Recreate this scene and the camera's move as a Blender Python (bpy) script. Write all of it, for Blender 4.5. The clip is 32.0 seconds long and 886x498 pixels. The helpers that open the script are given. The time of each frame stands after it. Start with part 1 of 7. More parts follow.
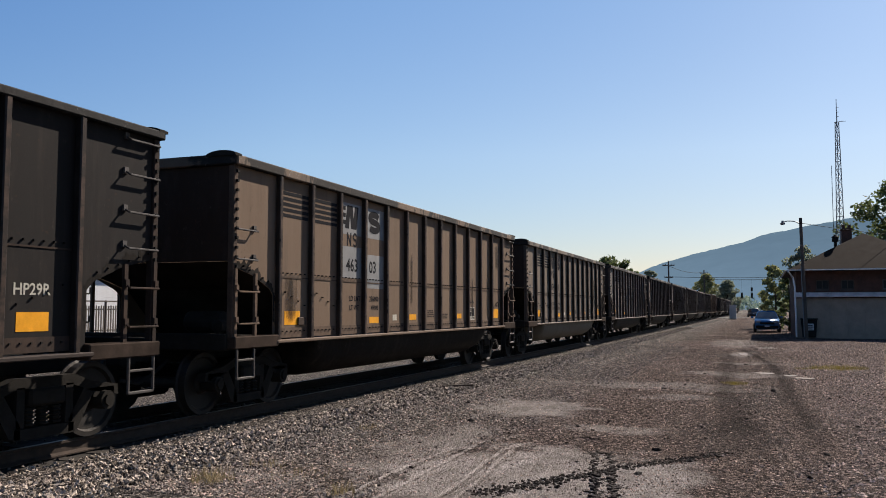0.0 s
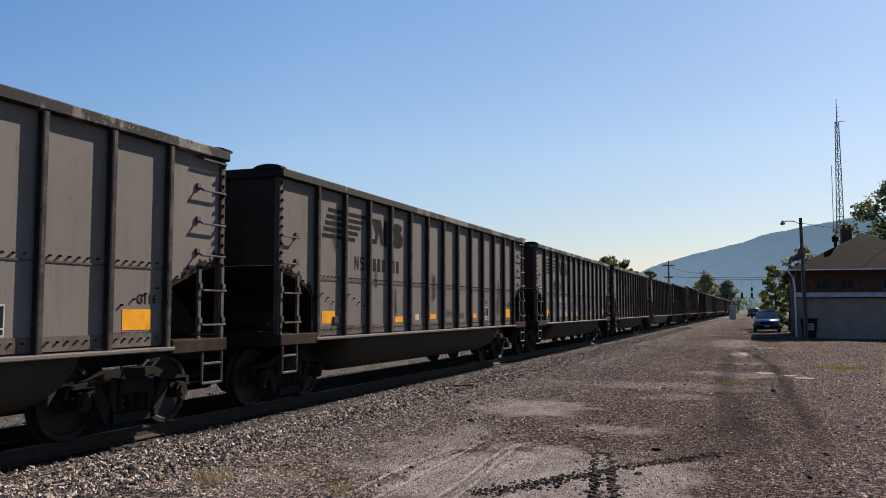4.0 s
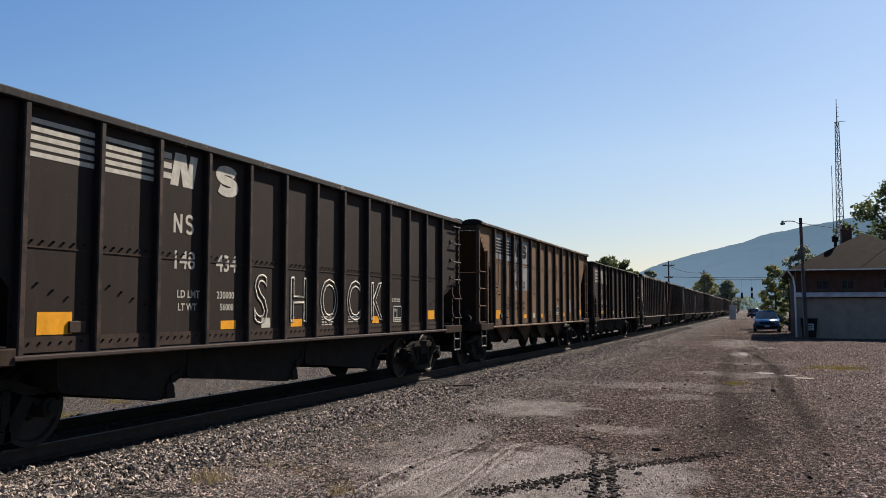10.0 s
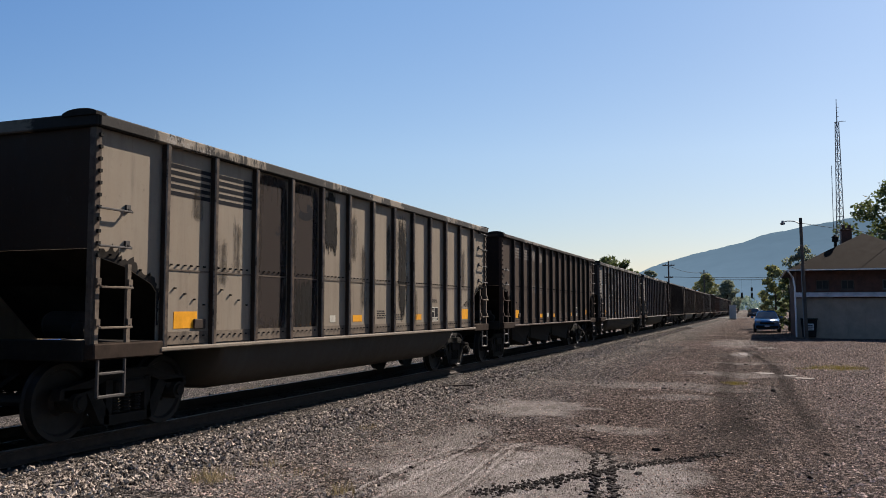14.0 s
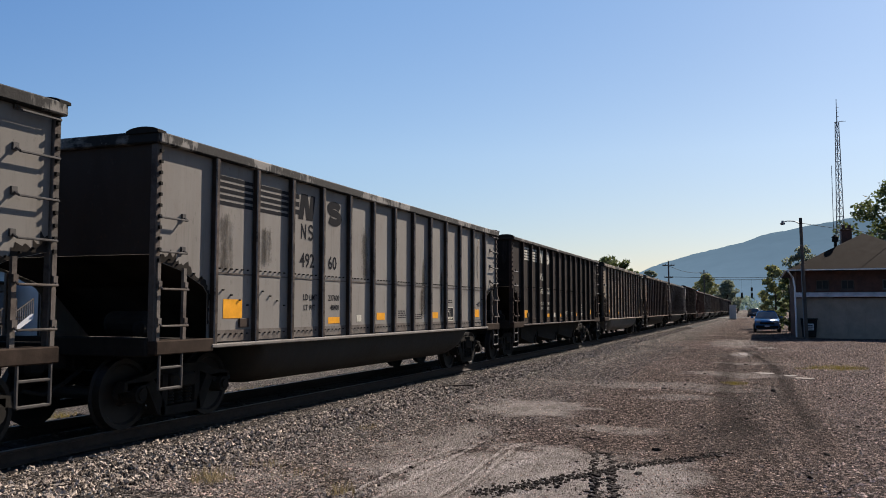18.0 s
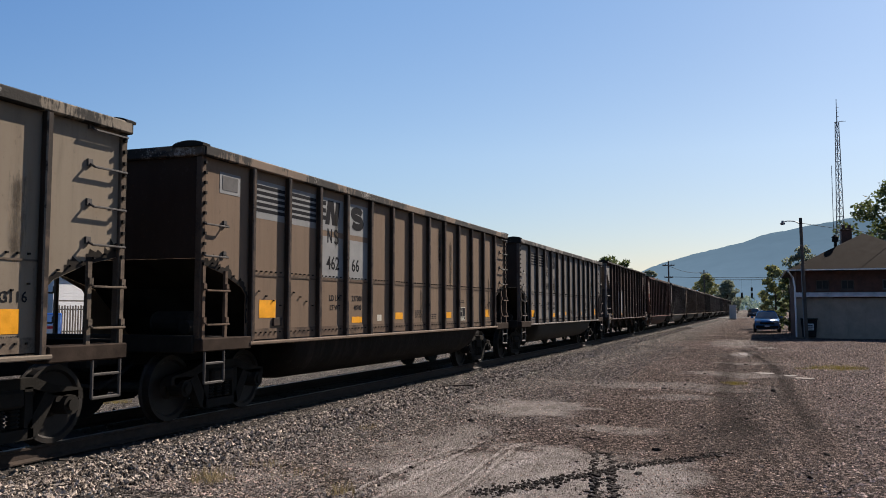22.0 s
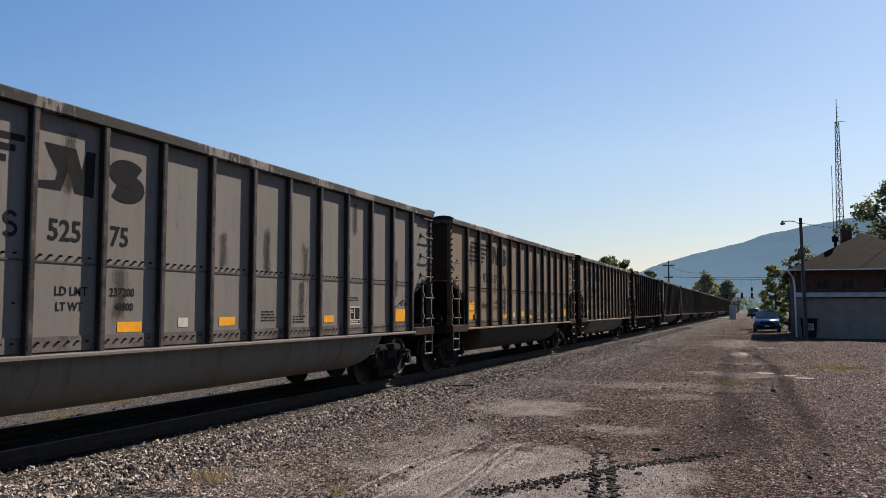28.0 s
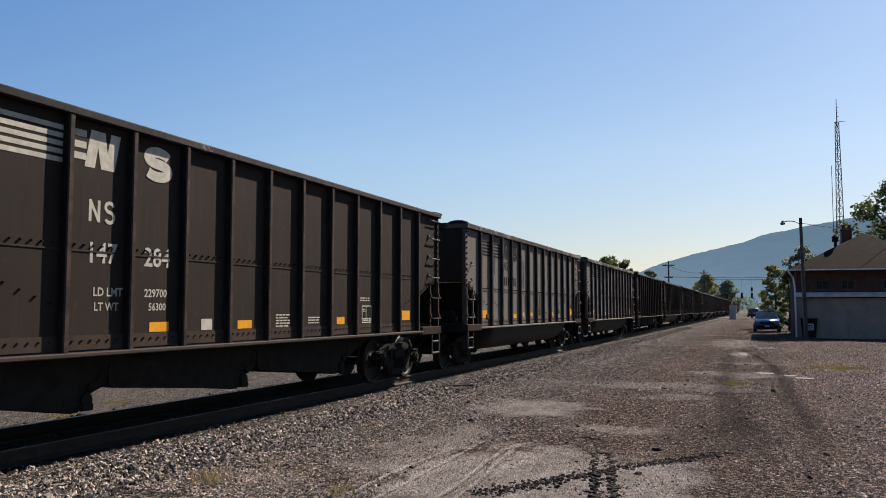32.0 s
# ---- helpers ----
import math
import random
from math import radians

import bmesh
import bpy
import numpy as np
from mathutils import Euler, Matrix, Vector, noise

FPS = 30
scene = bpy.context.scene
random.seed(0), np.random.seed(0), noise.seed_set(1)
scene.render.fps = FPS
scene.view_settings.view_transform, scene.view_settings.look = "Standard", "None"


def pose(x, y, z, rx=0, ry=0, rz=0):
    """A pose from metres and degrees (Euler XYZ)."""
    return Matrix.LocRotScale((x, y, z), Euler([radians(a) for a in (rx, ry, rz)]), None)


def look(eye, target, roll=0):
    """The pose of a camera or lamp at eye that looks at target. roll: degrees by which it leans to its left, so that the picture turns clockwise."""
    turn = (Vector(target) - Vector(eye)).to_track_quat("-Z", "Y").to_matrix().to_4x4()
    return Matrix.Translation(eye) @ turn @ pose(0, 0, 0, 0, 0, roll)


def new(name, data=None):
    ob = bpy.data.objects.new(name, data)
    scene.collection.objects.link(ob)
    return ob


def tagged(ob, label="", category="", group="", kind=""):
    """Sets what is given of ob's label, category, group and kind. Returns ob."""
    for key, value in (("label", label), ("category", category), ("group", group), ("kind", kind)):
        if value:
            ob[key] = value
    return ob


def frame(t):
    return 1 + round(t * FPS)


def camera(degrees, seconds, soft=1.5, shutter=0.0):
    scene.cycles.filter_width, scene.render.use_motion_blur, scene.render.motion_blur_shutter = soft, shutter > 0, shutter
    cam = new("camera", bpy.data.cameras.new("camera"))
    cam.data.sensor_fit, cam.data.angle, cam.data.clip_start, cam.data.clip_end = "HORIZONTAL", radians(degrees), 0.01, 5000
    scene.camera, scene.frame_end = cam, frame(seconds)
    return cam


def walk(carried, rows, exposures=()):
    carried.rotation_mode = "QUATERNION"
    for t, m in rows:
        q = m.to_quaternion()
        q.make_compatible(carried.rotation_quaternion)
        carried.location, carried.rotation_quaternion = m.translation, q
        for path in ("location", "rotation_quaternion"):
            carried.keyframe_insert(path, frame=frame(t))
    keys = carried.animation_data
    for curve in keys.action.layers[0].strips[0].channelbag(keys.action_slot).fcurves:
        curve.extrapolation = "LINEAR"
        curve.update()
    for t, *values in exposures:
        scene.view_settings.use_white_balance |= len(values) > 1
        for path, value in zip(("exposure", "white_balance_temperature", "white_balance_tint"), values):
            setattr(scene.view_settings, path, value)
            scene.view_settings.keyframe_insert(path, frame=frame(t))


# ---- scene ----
# ---- camera: it stands still beside the track ----
cam = camera(55.504, 32.0, soft=0.95)
STAND = pose(0, 0, 1.7, 90 + 4.0883, 0, 20.5165)
walk(cam, [(0.0, STAND), (32.0, STAND)])

# ---- world, sun, exposure ----
SUN_ELEVATION = radians(37.0)
SUN_AZIMUTH = radians(22.0)          # from the track's direction (+Y) towards +X
world = bpy.data.worlds.new("sky")
scene.world = world
world.use_nodes = True
wn = world.node_tree
sky = wn.nodes.new("ShaderNodeTexSky")
sky.sky_type = "NISHITA"
sky.sun_disc = False
sky.sun_elevation = SUN_ELEVATION
sky.sun_rotation = SUN_AZIMUTH
sky.air_density = 1.0
sky.dust_density = 0.25
sky.ozone_density = 4.0
# summer haze: the sky turns a little duller and warmer towards the horizon
tint = wn.nodes.new("ShaderNodeMix")
tint.data_type, tint.blend_type = "RGBA", "MULTIPLY"
tint.inputs[0].default_value = 1.0
where = wn.nodes.new("ShaderNodeTexCoord")
height = wn.nodes.new("ShaderNodeSeparateXYZ")
haze = wn.nodes.new("ShaderNodeValToRGB")
haze.color_ramp.elements[0].color = (0.77, 0.655, 0.655, 1)
haze.color_ramp.elements[1].position, haze.color_ramp.elements[1].color = 0.36, (0.945, 0.965, 1.0, 1)
middle = haze.color_ramp.elements.new(0.18)
middle.color = (1.01, 0.92, 0.90, 1)
wn.links.new(where.outputs["Generated"], height.inputs[0])
wn.links.new(height.outputs["Z"], haze.inputs[0])
wn.links.new(haze.outputs[0], tint.inputs[7])
wn.links.new(sky.outputs[0], tint.inputs[6])
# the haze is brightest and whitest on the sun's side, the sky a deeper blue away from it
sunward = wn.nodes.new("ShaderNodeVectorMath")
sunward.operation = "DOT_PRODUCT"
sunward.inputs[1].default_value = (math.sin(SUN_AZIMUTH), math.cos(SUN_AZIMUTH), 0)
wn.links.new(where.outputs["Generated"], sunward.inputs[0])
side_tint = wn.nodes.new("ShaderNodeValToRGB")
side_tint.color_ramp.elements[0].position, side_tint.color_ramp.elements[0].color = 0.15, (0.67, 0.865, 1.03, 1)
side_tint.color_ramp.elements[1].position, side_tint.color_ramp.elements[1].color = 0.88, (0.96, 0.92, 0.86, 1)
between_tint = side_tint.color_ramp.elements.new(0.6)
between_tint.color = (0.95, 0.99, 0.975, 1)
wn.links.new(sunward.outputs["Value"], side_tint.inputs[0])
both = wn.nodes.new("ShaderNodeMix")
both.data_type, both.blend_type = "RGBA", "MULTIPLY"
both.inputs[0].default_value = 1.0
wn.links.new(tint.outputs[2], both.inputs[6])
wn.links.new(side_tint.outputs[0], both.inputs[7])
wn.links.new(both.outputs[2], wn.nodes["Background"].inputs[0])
wn.nodes["Background"].inputs[1].default_value = 0.056
sun_way = Vector((math.sin(SUN_AZIMUTH) * math.cos(SUN_ELEVATION),
                  math.cos(SUN_AZIMUTH) * math.cos(SUN_ELEVATION), math.sin(SUN_ELEVATION)))
sun = new("sun", bpy.data.lights.new("sun", "SUN"))
sun.data.energy = 4.5
sun.data.angle = radians(0.53)
sun.data.color = (1.0, 0.885, 0.78)
sun.matrix_world = look(sun_way * 50, (0, 0, 0))
scene.view_settings.exposure = 1.24

# ---- helpers for meshes ----
def finish(name, bm, material, smooth=False):
    me = bpy.data.meshes.new(name)
    bm.normal_update()
    bm.to_mesh(me)
    bm.free()
    if material:
        me.materials.append(material)
    if smooth:
        for p in me.polygons:
            p.use_smooth = True
    return me

def part(name, bm, material, parent, label="", smooth=False, color=None):
    me = bm if isinstance(bm, bpy.types.Mesh) else finish(name, bm, material, smooth)
    ob = new(name, me)
    if parent is not None:
        ob.parent = parent
    if label:
        ob["label"] = label
    if color:
        ob.color = (*color, 1)
    return ob

def thing(name, label, category, m=None, group="", kind=""):
    ob = new(name)
    ob.empty_display_size = 0.3
    if m is not None:
        ob.matrix_world = m
    return tagged(ob, label, category, group, kind)

def solid(name, bm, material, label, category, m=None, group="", kind="", smooth=False):
    ob = part(name, bm, material, None, "", smooth)
    if m is not None:
        ob.matrix_world = m
    return tagged(ob, label, category, group, kind)

def box(bm, x0, x1, y0, y1, z0, z1, bevel=0.0):
    vs = [bm.verts.new((x, y, z)) for x in (x0, x1) for y in (y0, y1) for z in (z0, z1)]
    fs = [bm.faces.new([vs[i] for i in f]) for f in
          ((0, 1, 3, 2), (4, 6, 7, 5), (0, 4, 5, 1), (2, 3, 7, 6), (0, 2, 6, 4), (1, 5, 7, 3))]
    if bevel:
        es = list({e for f in fs for e in f.edges})
        bmesh.ops.bevel(bm, geom=es, offset=bevel, segments=1, affect="EDGES")
    return bm

def boxmesh(*a, **k):
    return box(bmesh.new(), *a, **k)

def prism(bm, outline, axis, a, b):
    """A flat outline pushed along an axis. axis 0: outline is (y, z); 1: (x, z); 2: (x, y)."""
    def at(p, d):
        return ((d, p[0], p[1]), (p[0], d, p[1]), (p[0], p[1], d))[axis]
    lo = [bm.verts.new(at(p, a)) for p in outline]
    hi = [bm.verts.new(at(p, b)) for p in outline]
    n = len(outline)
    bm.faces.new(lo)
    bm.faces.new(hi[::-1])
    for i in range(n):
        bm.faces.new((lo[i], hi[i], hi[(i + 1) % n], lo[(i + 1) % n]))
    bmesh.ops.recalc_face_normals(bm, faces=bm.faces)
    return bm

def rod(bm, p, q, r, n=8, r2=None):
    p, q = Vector(p), Vector(q)
    d = q - p
    m = Matrix.Translation((p + q) / 2) @ d.to_track_quat("Z", "Y").to_matrix().to_4x4()
    bmesh.ops.create_cone(bm, cap_ends=True, segments=n, radius1=r, radius2=r if r2 is None else r2,
                          depth=d.length, matrix=m)
    return bm

def pipe(bm, pts, r, n=6):
    for a, b in zip(pts, pts[1:]):
        rod(bm, a, b, r, n)
    return bm

def lathe(bm, profile, n, axis=0, centre=(0, 0, 0)):
    """Turns a profile of (along, radius) round an axis."""
    rings = []
    for a, r in profile:
        ring = []
        for k in range(n):
            c, s = r * math.cos(2 * math.pi * k / n), r * math.sin(2 * math.pi * k / n)
            p = ((a, c, s), (c, a, s), (c, s, a))[axis]
            ring.append(bm.verts.new([p[i] + centre[i] for i in range(3)]))
        rings.append(ring)
    for u, v in zip(rings, rings[1:]):
        for k in range(n):
            bm.faces.new((u[k], u[(k + 1) % n], v[(k + 1) % n], v[k]))
    bm.faces.new(rings[0])
    bm.faces.new(rings[-1][::-1])
    bmesh.ops.recalc_face_normals(bm, faces=bm.faces)
    return bm

# ---- materials ----
class Nodes:
    def __init__(self, name):
        self.mat = bpy.data.materials.new(name)
        self.mat.use_nodes = True
        self.t = self.mat.node_tree
        self.b = self.t.nodes["Principled BSDF"]
    def node(self, kind):
        return self.t.nodes.new("ShaderNode" + kind)
    def put(self, src, dst):
        self.t.links.new(src, dst)
    def coord(self, scale=(1, 1, 1), kind="Object"):
        c = self.node("TexCoord")
        m = self.node("Mapping")
        m.inputs["Scale"].default_value = scale
        self.put(c.outputs[kind], m.inputs[0])
        return m.outputs[0]
    def noise(self, scale, detail=4, rough=0.6, vec=None, w=None):
        n = self.node("TexNoise")
        n.noise_dimensions = "4D" if w is not None else "3D"
        n.inputs["Scale"].default_value = scale
        n.inputs["Detail"].default_value = detail
        n.inputs["Roughness"].default_value = rough
        if vec is not None:
            self.put(vec, n.inputs["Vector"])
        if w is not None:
            self.put(w, n.inputs["W"])
        return n.outputs["Fac"]
    def ramp(self, src, *stops):
        r = self.node("ValToRGB")
        e = r.color_ramp.elements
        while len(e) < len(stops):
            e.new(0.5)
        for el, (p, c) in zip(e, stops):
            el.position = p
            el.color = (*c, 1) if isinstance(c, tuple) else (c, c, c, 1)
        self.put(src, r.inputs[0])
        return r.outputs[0]
    def mix(self, fac, a, b, mode="MIX"):
        m = self.node("Mix")
        m.data_type, m.blend_type = "RGBA", mode
        for v, i in ((fac, 0), (a, 6), (b, 7)):
            if isinstance(v, (int, float)):
                m.inputs[i].default_value = v
            elif isinstance(v, tuple):
                m.inputs[i].default_value = (*v, 1)
            else:
                self.put(v, m.inputs[i])
        return m.outputs[2]
    def math(self, op, a, b=0.5):
        m = self.node("Math")
        m.operation = op
        for v, i in ((a, 0), (b, 1)):
            if isinstance(v, (int, float)):
                m.inputs[i].default_value = v
            else:
                self.put(v, m.inputs[i])
        return m.outputs[0]
    def bump(self, height, strength=0.3, distance=0.02):
        n = self.node("Bump")
        n.inputs["Strength"].default_value = strength
        n.inputs["Distance"].default_value = distance
        self.put(height, n.inputs["Height"])
        self.put(n.outputs[0], self.b.inputs["Normal"])
    def set(self, color=None, rough=None, metal=None, spec=None):
        for v, k in ((color, "Base Color"), (rough, "Roughness"), (metal, "Metallic"), (spec, "Specular IOR Level")):
            if v is None:
                continue
            if isinstance(v, tuple):
                self.b.inputs[k].default_value = (*v, 1)
            elif isinstance(v, (int, float)):
                self.b.inputs[k].default_value = v
            else:
                self.put(v, self.b.inputs[k])
        return self

def plain(name, color, rough=0.6, metal=0.0, vary=0.25, scale=3.0, bump=0.15, fine=40.0, spec=0.15):
    n = Nodes(name)
    v = n.coord()
    a = n.noise(scale, 5, 0.65, v)
    b = n.noise(fine, 3, 0.6, v)
    dark = tuple(c * (1 - vary) for c in color)
    lite = tuple(min(1, c * (1 + vary)) for c in color)
    c = n.ramp(a, (0.3, dark), (0.7, lite))
    c = n.mix(n.math("MULTIPLY", b, 0.35), c, tuple(k * 0.6 for k in color))
    n.set(c, n.ramp(a, (0.2, max(0.05, rough - 0.1)), (0.8, min(1, rough + 0.1))), metal, spec)
    n.bump(b, bump, 0.01)
    return n.mat

def car_paint(name, streak=0.5, rust=0.3, rough=0.66):
    """Weathered paint whose own colour is the object's colour; coal dust streaks and rust on it."""
    n = Nodes(name)
    info = n.node("ObjectInfo")
    rnd = n.math("MULTIPLY", info.outputs["Random"], 37.0)
    v = n.coord()
    tall = n.coord((1.0, 3.2, 0.35))
    wide = n.noise(0.45, 4, 0.6, v, rnd)
    run = n.noise(2.0, 5, 0.7, tall, rnd)
    fine = n.noise(22.0, 4, 0.7, v, rnd)
    base = info.outputs["Color"]
    c = n.mix(n.ramp(wide, (0.35, 0.0), (0.75, 0.45)), base, n.mix(1.0, base, (0.62, 0.58, 0.55), "MULTIPLY"))
    c = n.mix(n.math("MULTIPLY", n.ramp(run, (0.52, 0.0), (0.72, 1.0)), streak), c, (0.045, 0.036, 0.03))
    spots = n.math("MULTIPLY", n.ramp(fine, (0.58, 0.0), (0.7, 1.0)), rust)
    c = n.mix(spots, c, (0.09, 0.045, 0.025))
    spatter = n.noise(9.0, 7, 0.8, n.coord((1.0, 1.0, 0.6)), rnd)
    c = n.mix(n.math("MULTIPLY", n.ramp(spatter, (0.60, 0.0), (0.66, 1.0)), streak * 1.5), c, (0.05, 0.04, 0.033))
    bleed = n.noise(1.1, 5, 0.7, n.coord((1.0, 1.0, 0.5)), rnd)
    c = n.mix(n.math("MULTIPLY", n.ramp(bleed, (0.5, 0.0), (0.75, 1.0)), rust * 1.6), c, n.mix(1.0, base, (0.75, 0.58, 0.45), "MULTIPLY"))
    c = n.mix(n.math("MULTIPLY", n.ramp(n.noise(1.3, 4, 0.6, n.coord((1.0, 5.0, 0.22)), rnd), (0.45, 0.0), (0.75, 1.0)), streak * 0.8), c, n.mix(1.0, base, (1.28, 1.27, 1.26), "MULTIPLY"))
    n.set(c, n.ramp(fine, (0.3, rough - 0.1), (0.7, rough + 0.12)), 0.0, 0.04)
    dents = n.math("ADD", wide, n.math("MULTIPLY", n.noise(1.7, 2, 0.5, v, rnd), 0.5))
    n.bump(dents, 0.3, 0.03)
    return n.mat

def rusty_trim(name, rust, soot, rough=0.75, edge=0.5, soft=0.12, floor=0.2):
    """Posts, chords and sills: the car's colour under rust and coal soot."""
    n = Nodes(name)
    info = n.node("ObjectInfo")
    rnd = n.math("MULTIPLY", info.outputs["Random"], 53.0)
    v = n.coord()
    wide = n.noise(1.6, 5, 0.7, v, rnd)
    blot = n.noise(3.2, 6, 0.75, n.coord((1, 0.8, 1)), rnd)
    fine = n.noise(30.0, 4, 0.7, v, rnd)
    c = n.mix(n.ramp(wide, (0.35, floor), (0.62, rust)), info.outputs["Color"], (0.058, 0.038, 0.028))
    c = n.mix(n.ramp(blot, (edge, 0.0), (edge + soft, soot)), c, (0.018, 0.016, 0.015))
    c = n.mix(n.ramp(fine, (0.5, 0.0), (0.75, 0.5)), c, (0.04, 0.028, 0.022))
    n.set(c, n.ramp(fine, (0.3, rough - 0.1), (0.7, rough + 0.15)), 0.0, 0.05)
    n.bump(fine, 0.25, 0.01)
    return n.mat

def chord_paint(name):
    """Top chords: the car's colour under patches of black coal drips and scraped pale metal."""
    n = Nodes(name)
    info = n.node("ObjectInfo")
    rnd = n.math("MULTIPLY", info.outputs["Random"], 71.0)
    v = n.coord()
    where_dirty = n.noise(0.9, 4, 0.6, v, rnd)
    drip = n.noise(1.0, 5, 0.75, n.coord((1.0, 14.0, 3.0)), rnd)
    fine = n.noise(26.0, 4, 0.7, v, rnd)
    c = n.mix(n.ramp(n.noise(2.2, 5, 0.7, v, rnd), (0.4, 0.0), (0.7, 0.5)), info.outputs["Color"], (0.04, 0.034, 0.029))
    black = n.math("ADD", n.math("MULTIPLY", where_dirty, 0.72), n.math("MULTIPLY", drip, 0.28))
    c = n.mix(n.ramp(black, (0.455, 0.0), (0.485, 0.95)), c, (0.011, 0.0105, 0.010))
    scrape = n.math("ADD", n.math("MULTIPLY", n.noise(0.9, 3, 0.6, v, n.math("ADD", rnd, 9.0)), 0.6), n.math("MULTIPLY", fine, 0.4))
    c = n.mix(n.ramp(scrape, (0.58, 0.0), (0.62, 0.7)), c, (0.27, 0.25, 0.225))
    n.set(c, n.ramp(fine, (0.3, 0.65), (0.7, 0.85)), 0.0, 0.1)
    n.bump(n.math("ADD", fine, drip), 0.4, 0.012)
    return n.mat

def smear_material(name, dark, low, high, strong):
    """Thin soot or tar run down a sheet: dense in the middle, feathering out into streaks and spots."""
    n = Nodes(name)
    info = n.node("ObjectInfo")
    rnd = n.math("MULTIPLY", info.outputs["Random"], 61.0)
    g = n.node("TexCoord")
    sep = n.node("SeparateXYZ")
    n.put(g.outputs["Generated"], sep.inputs[0])
    def hump(src, flat):
        d = n.math("ABSOLUTE", n.math("SUBTRACT", src, 0.5))
        return n.ramp(d, (flat, 1.0), (0.5, 0.0))
    m = n.math("MULTIPLY", hump(sep.outputs["Y"], 0.05), hump(sep.outputs["Z"], 0.3))
    run = n.noise(1.0, 6, 0.75, n.coord((1.0, 11.0, 1.1)), rnd)
    spot = n.noise(24.0, 4, 0.7, n.coord((1.0, 1.0, 0.6)), rnd)
    k = n.math("ADD", n.math("MULTIPLY", m, 0.2), n.math("ADD", n.math("MULTIPLY", run, 0.6), n.math("MULTIPLY", spot, 0.2)))
    k = n.math("MULTIPLY", n.ramp(k, (low, 0.0), (high, strong)), n.ramp(m, (0.0, 0.0), (0.06, 1.0)))
    n.set(dark, 0.9, 0.0, 0.04)
    n.put(k, n.b.inputs["Alpha"])
    return n.mat

PAINT = car_paint("weathered_car_paint", 0.3, 0.16)
TRIM = rusty_trim("rusty_car_trim", 0.7, 0.6)
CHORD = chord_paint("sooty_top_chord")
POSTFACE = rusty_trim("worn_post_face", 0.95, 0.85, 0.6, 0.42, 0.12, 0.75)
WORNEDGE = rusty_trim("scuffed_post_edge", 0.25, 0.9, 0.55, 0.55, 0.06)
SILL = rusty_trim("dusty_sill_ledge", 0.35, 0.4, 0.7, 0.56)
TARCOAT = smear_material("tarry_coat", (0.030, 0.0235, 0.0205), 0.30, 0.46, 0.93)
SMEAR = smear_material("tar_smear", (0.013, 0.012, 0.011), 0.465, 0.55, 0.97)
GRIME = smear_material("thin_grime", (0.030, 0.026, 0.023), 0.48, 0.64, 0.42)
# black of coal soot, also holding the shade on the end slope sheets
SOOT_SHADE = plain("black_soot_and_shade", (0.021, 0.0185, 0.016), 0.95, 0, 0.6, 1.2, 0.2, 40, 0.02)
SOOT_SHADE_WEB = plain("soot_shade_post_web", (0.021, 0.0175, 0.0155), 0.85, 0, 0.45, 2.5, 0.25, 30, 0.02)
RUST_SHADE = plain("rust_shade_brown", (0.034, 0.025, 0.0195), 0.85, 0, 0.5, 2.5, 0.25, 30, 0.02)
# end walls: coal soot, with the shade of the car ends in the colour
END = car_paint("soot_and_shade_end_paint", 0.75, 0.35, 0.8)
TUB = car_paint("dusty_tub_paint", 0.6, 0.3, 0.55)
IRON = plain("dark_cast_iron", (0.016, 0.0145, 0.0125), 0.85, 0.0, 0.4, 4, 0.3, 40, 0.06)
STEEL = plain("worn_steel", (0.055, 0.05, 0.046), 0.6, 0.1, 0.3, 6)
WHEEL = plain("rolled_wheel_steel", (0.020, 0.0172, 0.0148), 0.6, 0.2, 0.35, 7)
TREAD = plain("worn_tread", (0.16, 0.145, 0.13), 0.5, 0.7, 0.3, 9)
RUST = plain("rusty_rail", (0.034, 0.024, 0.018), 0.8, 0.1, 0.4, 8, 0.3)
YELLOW = plain("reflective_yellow", (0.62, 0.27, 0.012), 0.45, 0.0, 0.2, 6)
WHITE = plain("faded_white_lettering", (0.37, 0.348, 0.288), 0.7, 0.0, 0.25, 8)
FADED = plain("faded_pale_lettering", (0.215, 0.185, 0.142), 0.75, 0.0, 0.3, 8)
DARKMARK = plain("dark_lettering", (0.017, 0.0172, 0.019), 0.9, 0.0, 0.25, 8, spec=0.02)
BLUEMARK = plain("blue_spray_paint", (0.035, 0.048, 0.098), 0.7, 0.0, 0.3, 8)
NOTICE = plain("pale_blue_notice", (0.22, 0.30, 0.36), 0.6, 0.0, 0.15, 6)
CARD_Y, CARD_Z = -6.86, 3.18
SLATECARD = plain("faded_slate_card", (0.075, 0.072, 0.07), 0.8, 0.0, 0.3, 6)
CHALK = plain("rubbed_chalk_marks", (0.085, 0.07, 0.058), 0.8, 0.0, 0.5, 20)
WORNPALE = plain("worn_pale_paint", (0.15, 0.142, 0.13), 0.75, 0.0, 0.3, 3)
PATCH = plain("repaint_patch", (0.168, 0.168, 0.164), 0.65, 0.0, 0.18, 3)
# ---- ground and track ----
TRACK_X, RAIL_Z = -8.52, 0.15
SPEED = 11.85                         # metres a second, towards -Y
BEND_Y, BEND_R = 330.0, 520.0         # the track bends away far off

def on_track(s):
    """Place and heading (degrees about z) of the track at s metres along it."""
    if s <= BEND_Y:
        return TRACK_X, s, 0.0
    a = (s - BEND_Y) / BEND_R
    return TRACK_X - BEND_R * (1 - math.cos(a)), BEND_Y + BEND_R * math.sin(a), math.degrees(a)

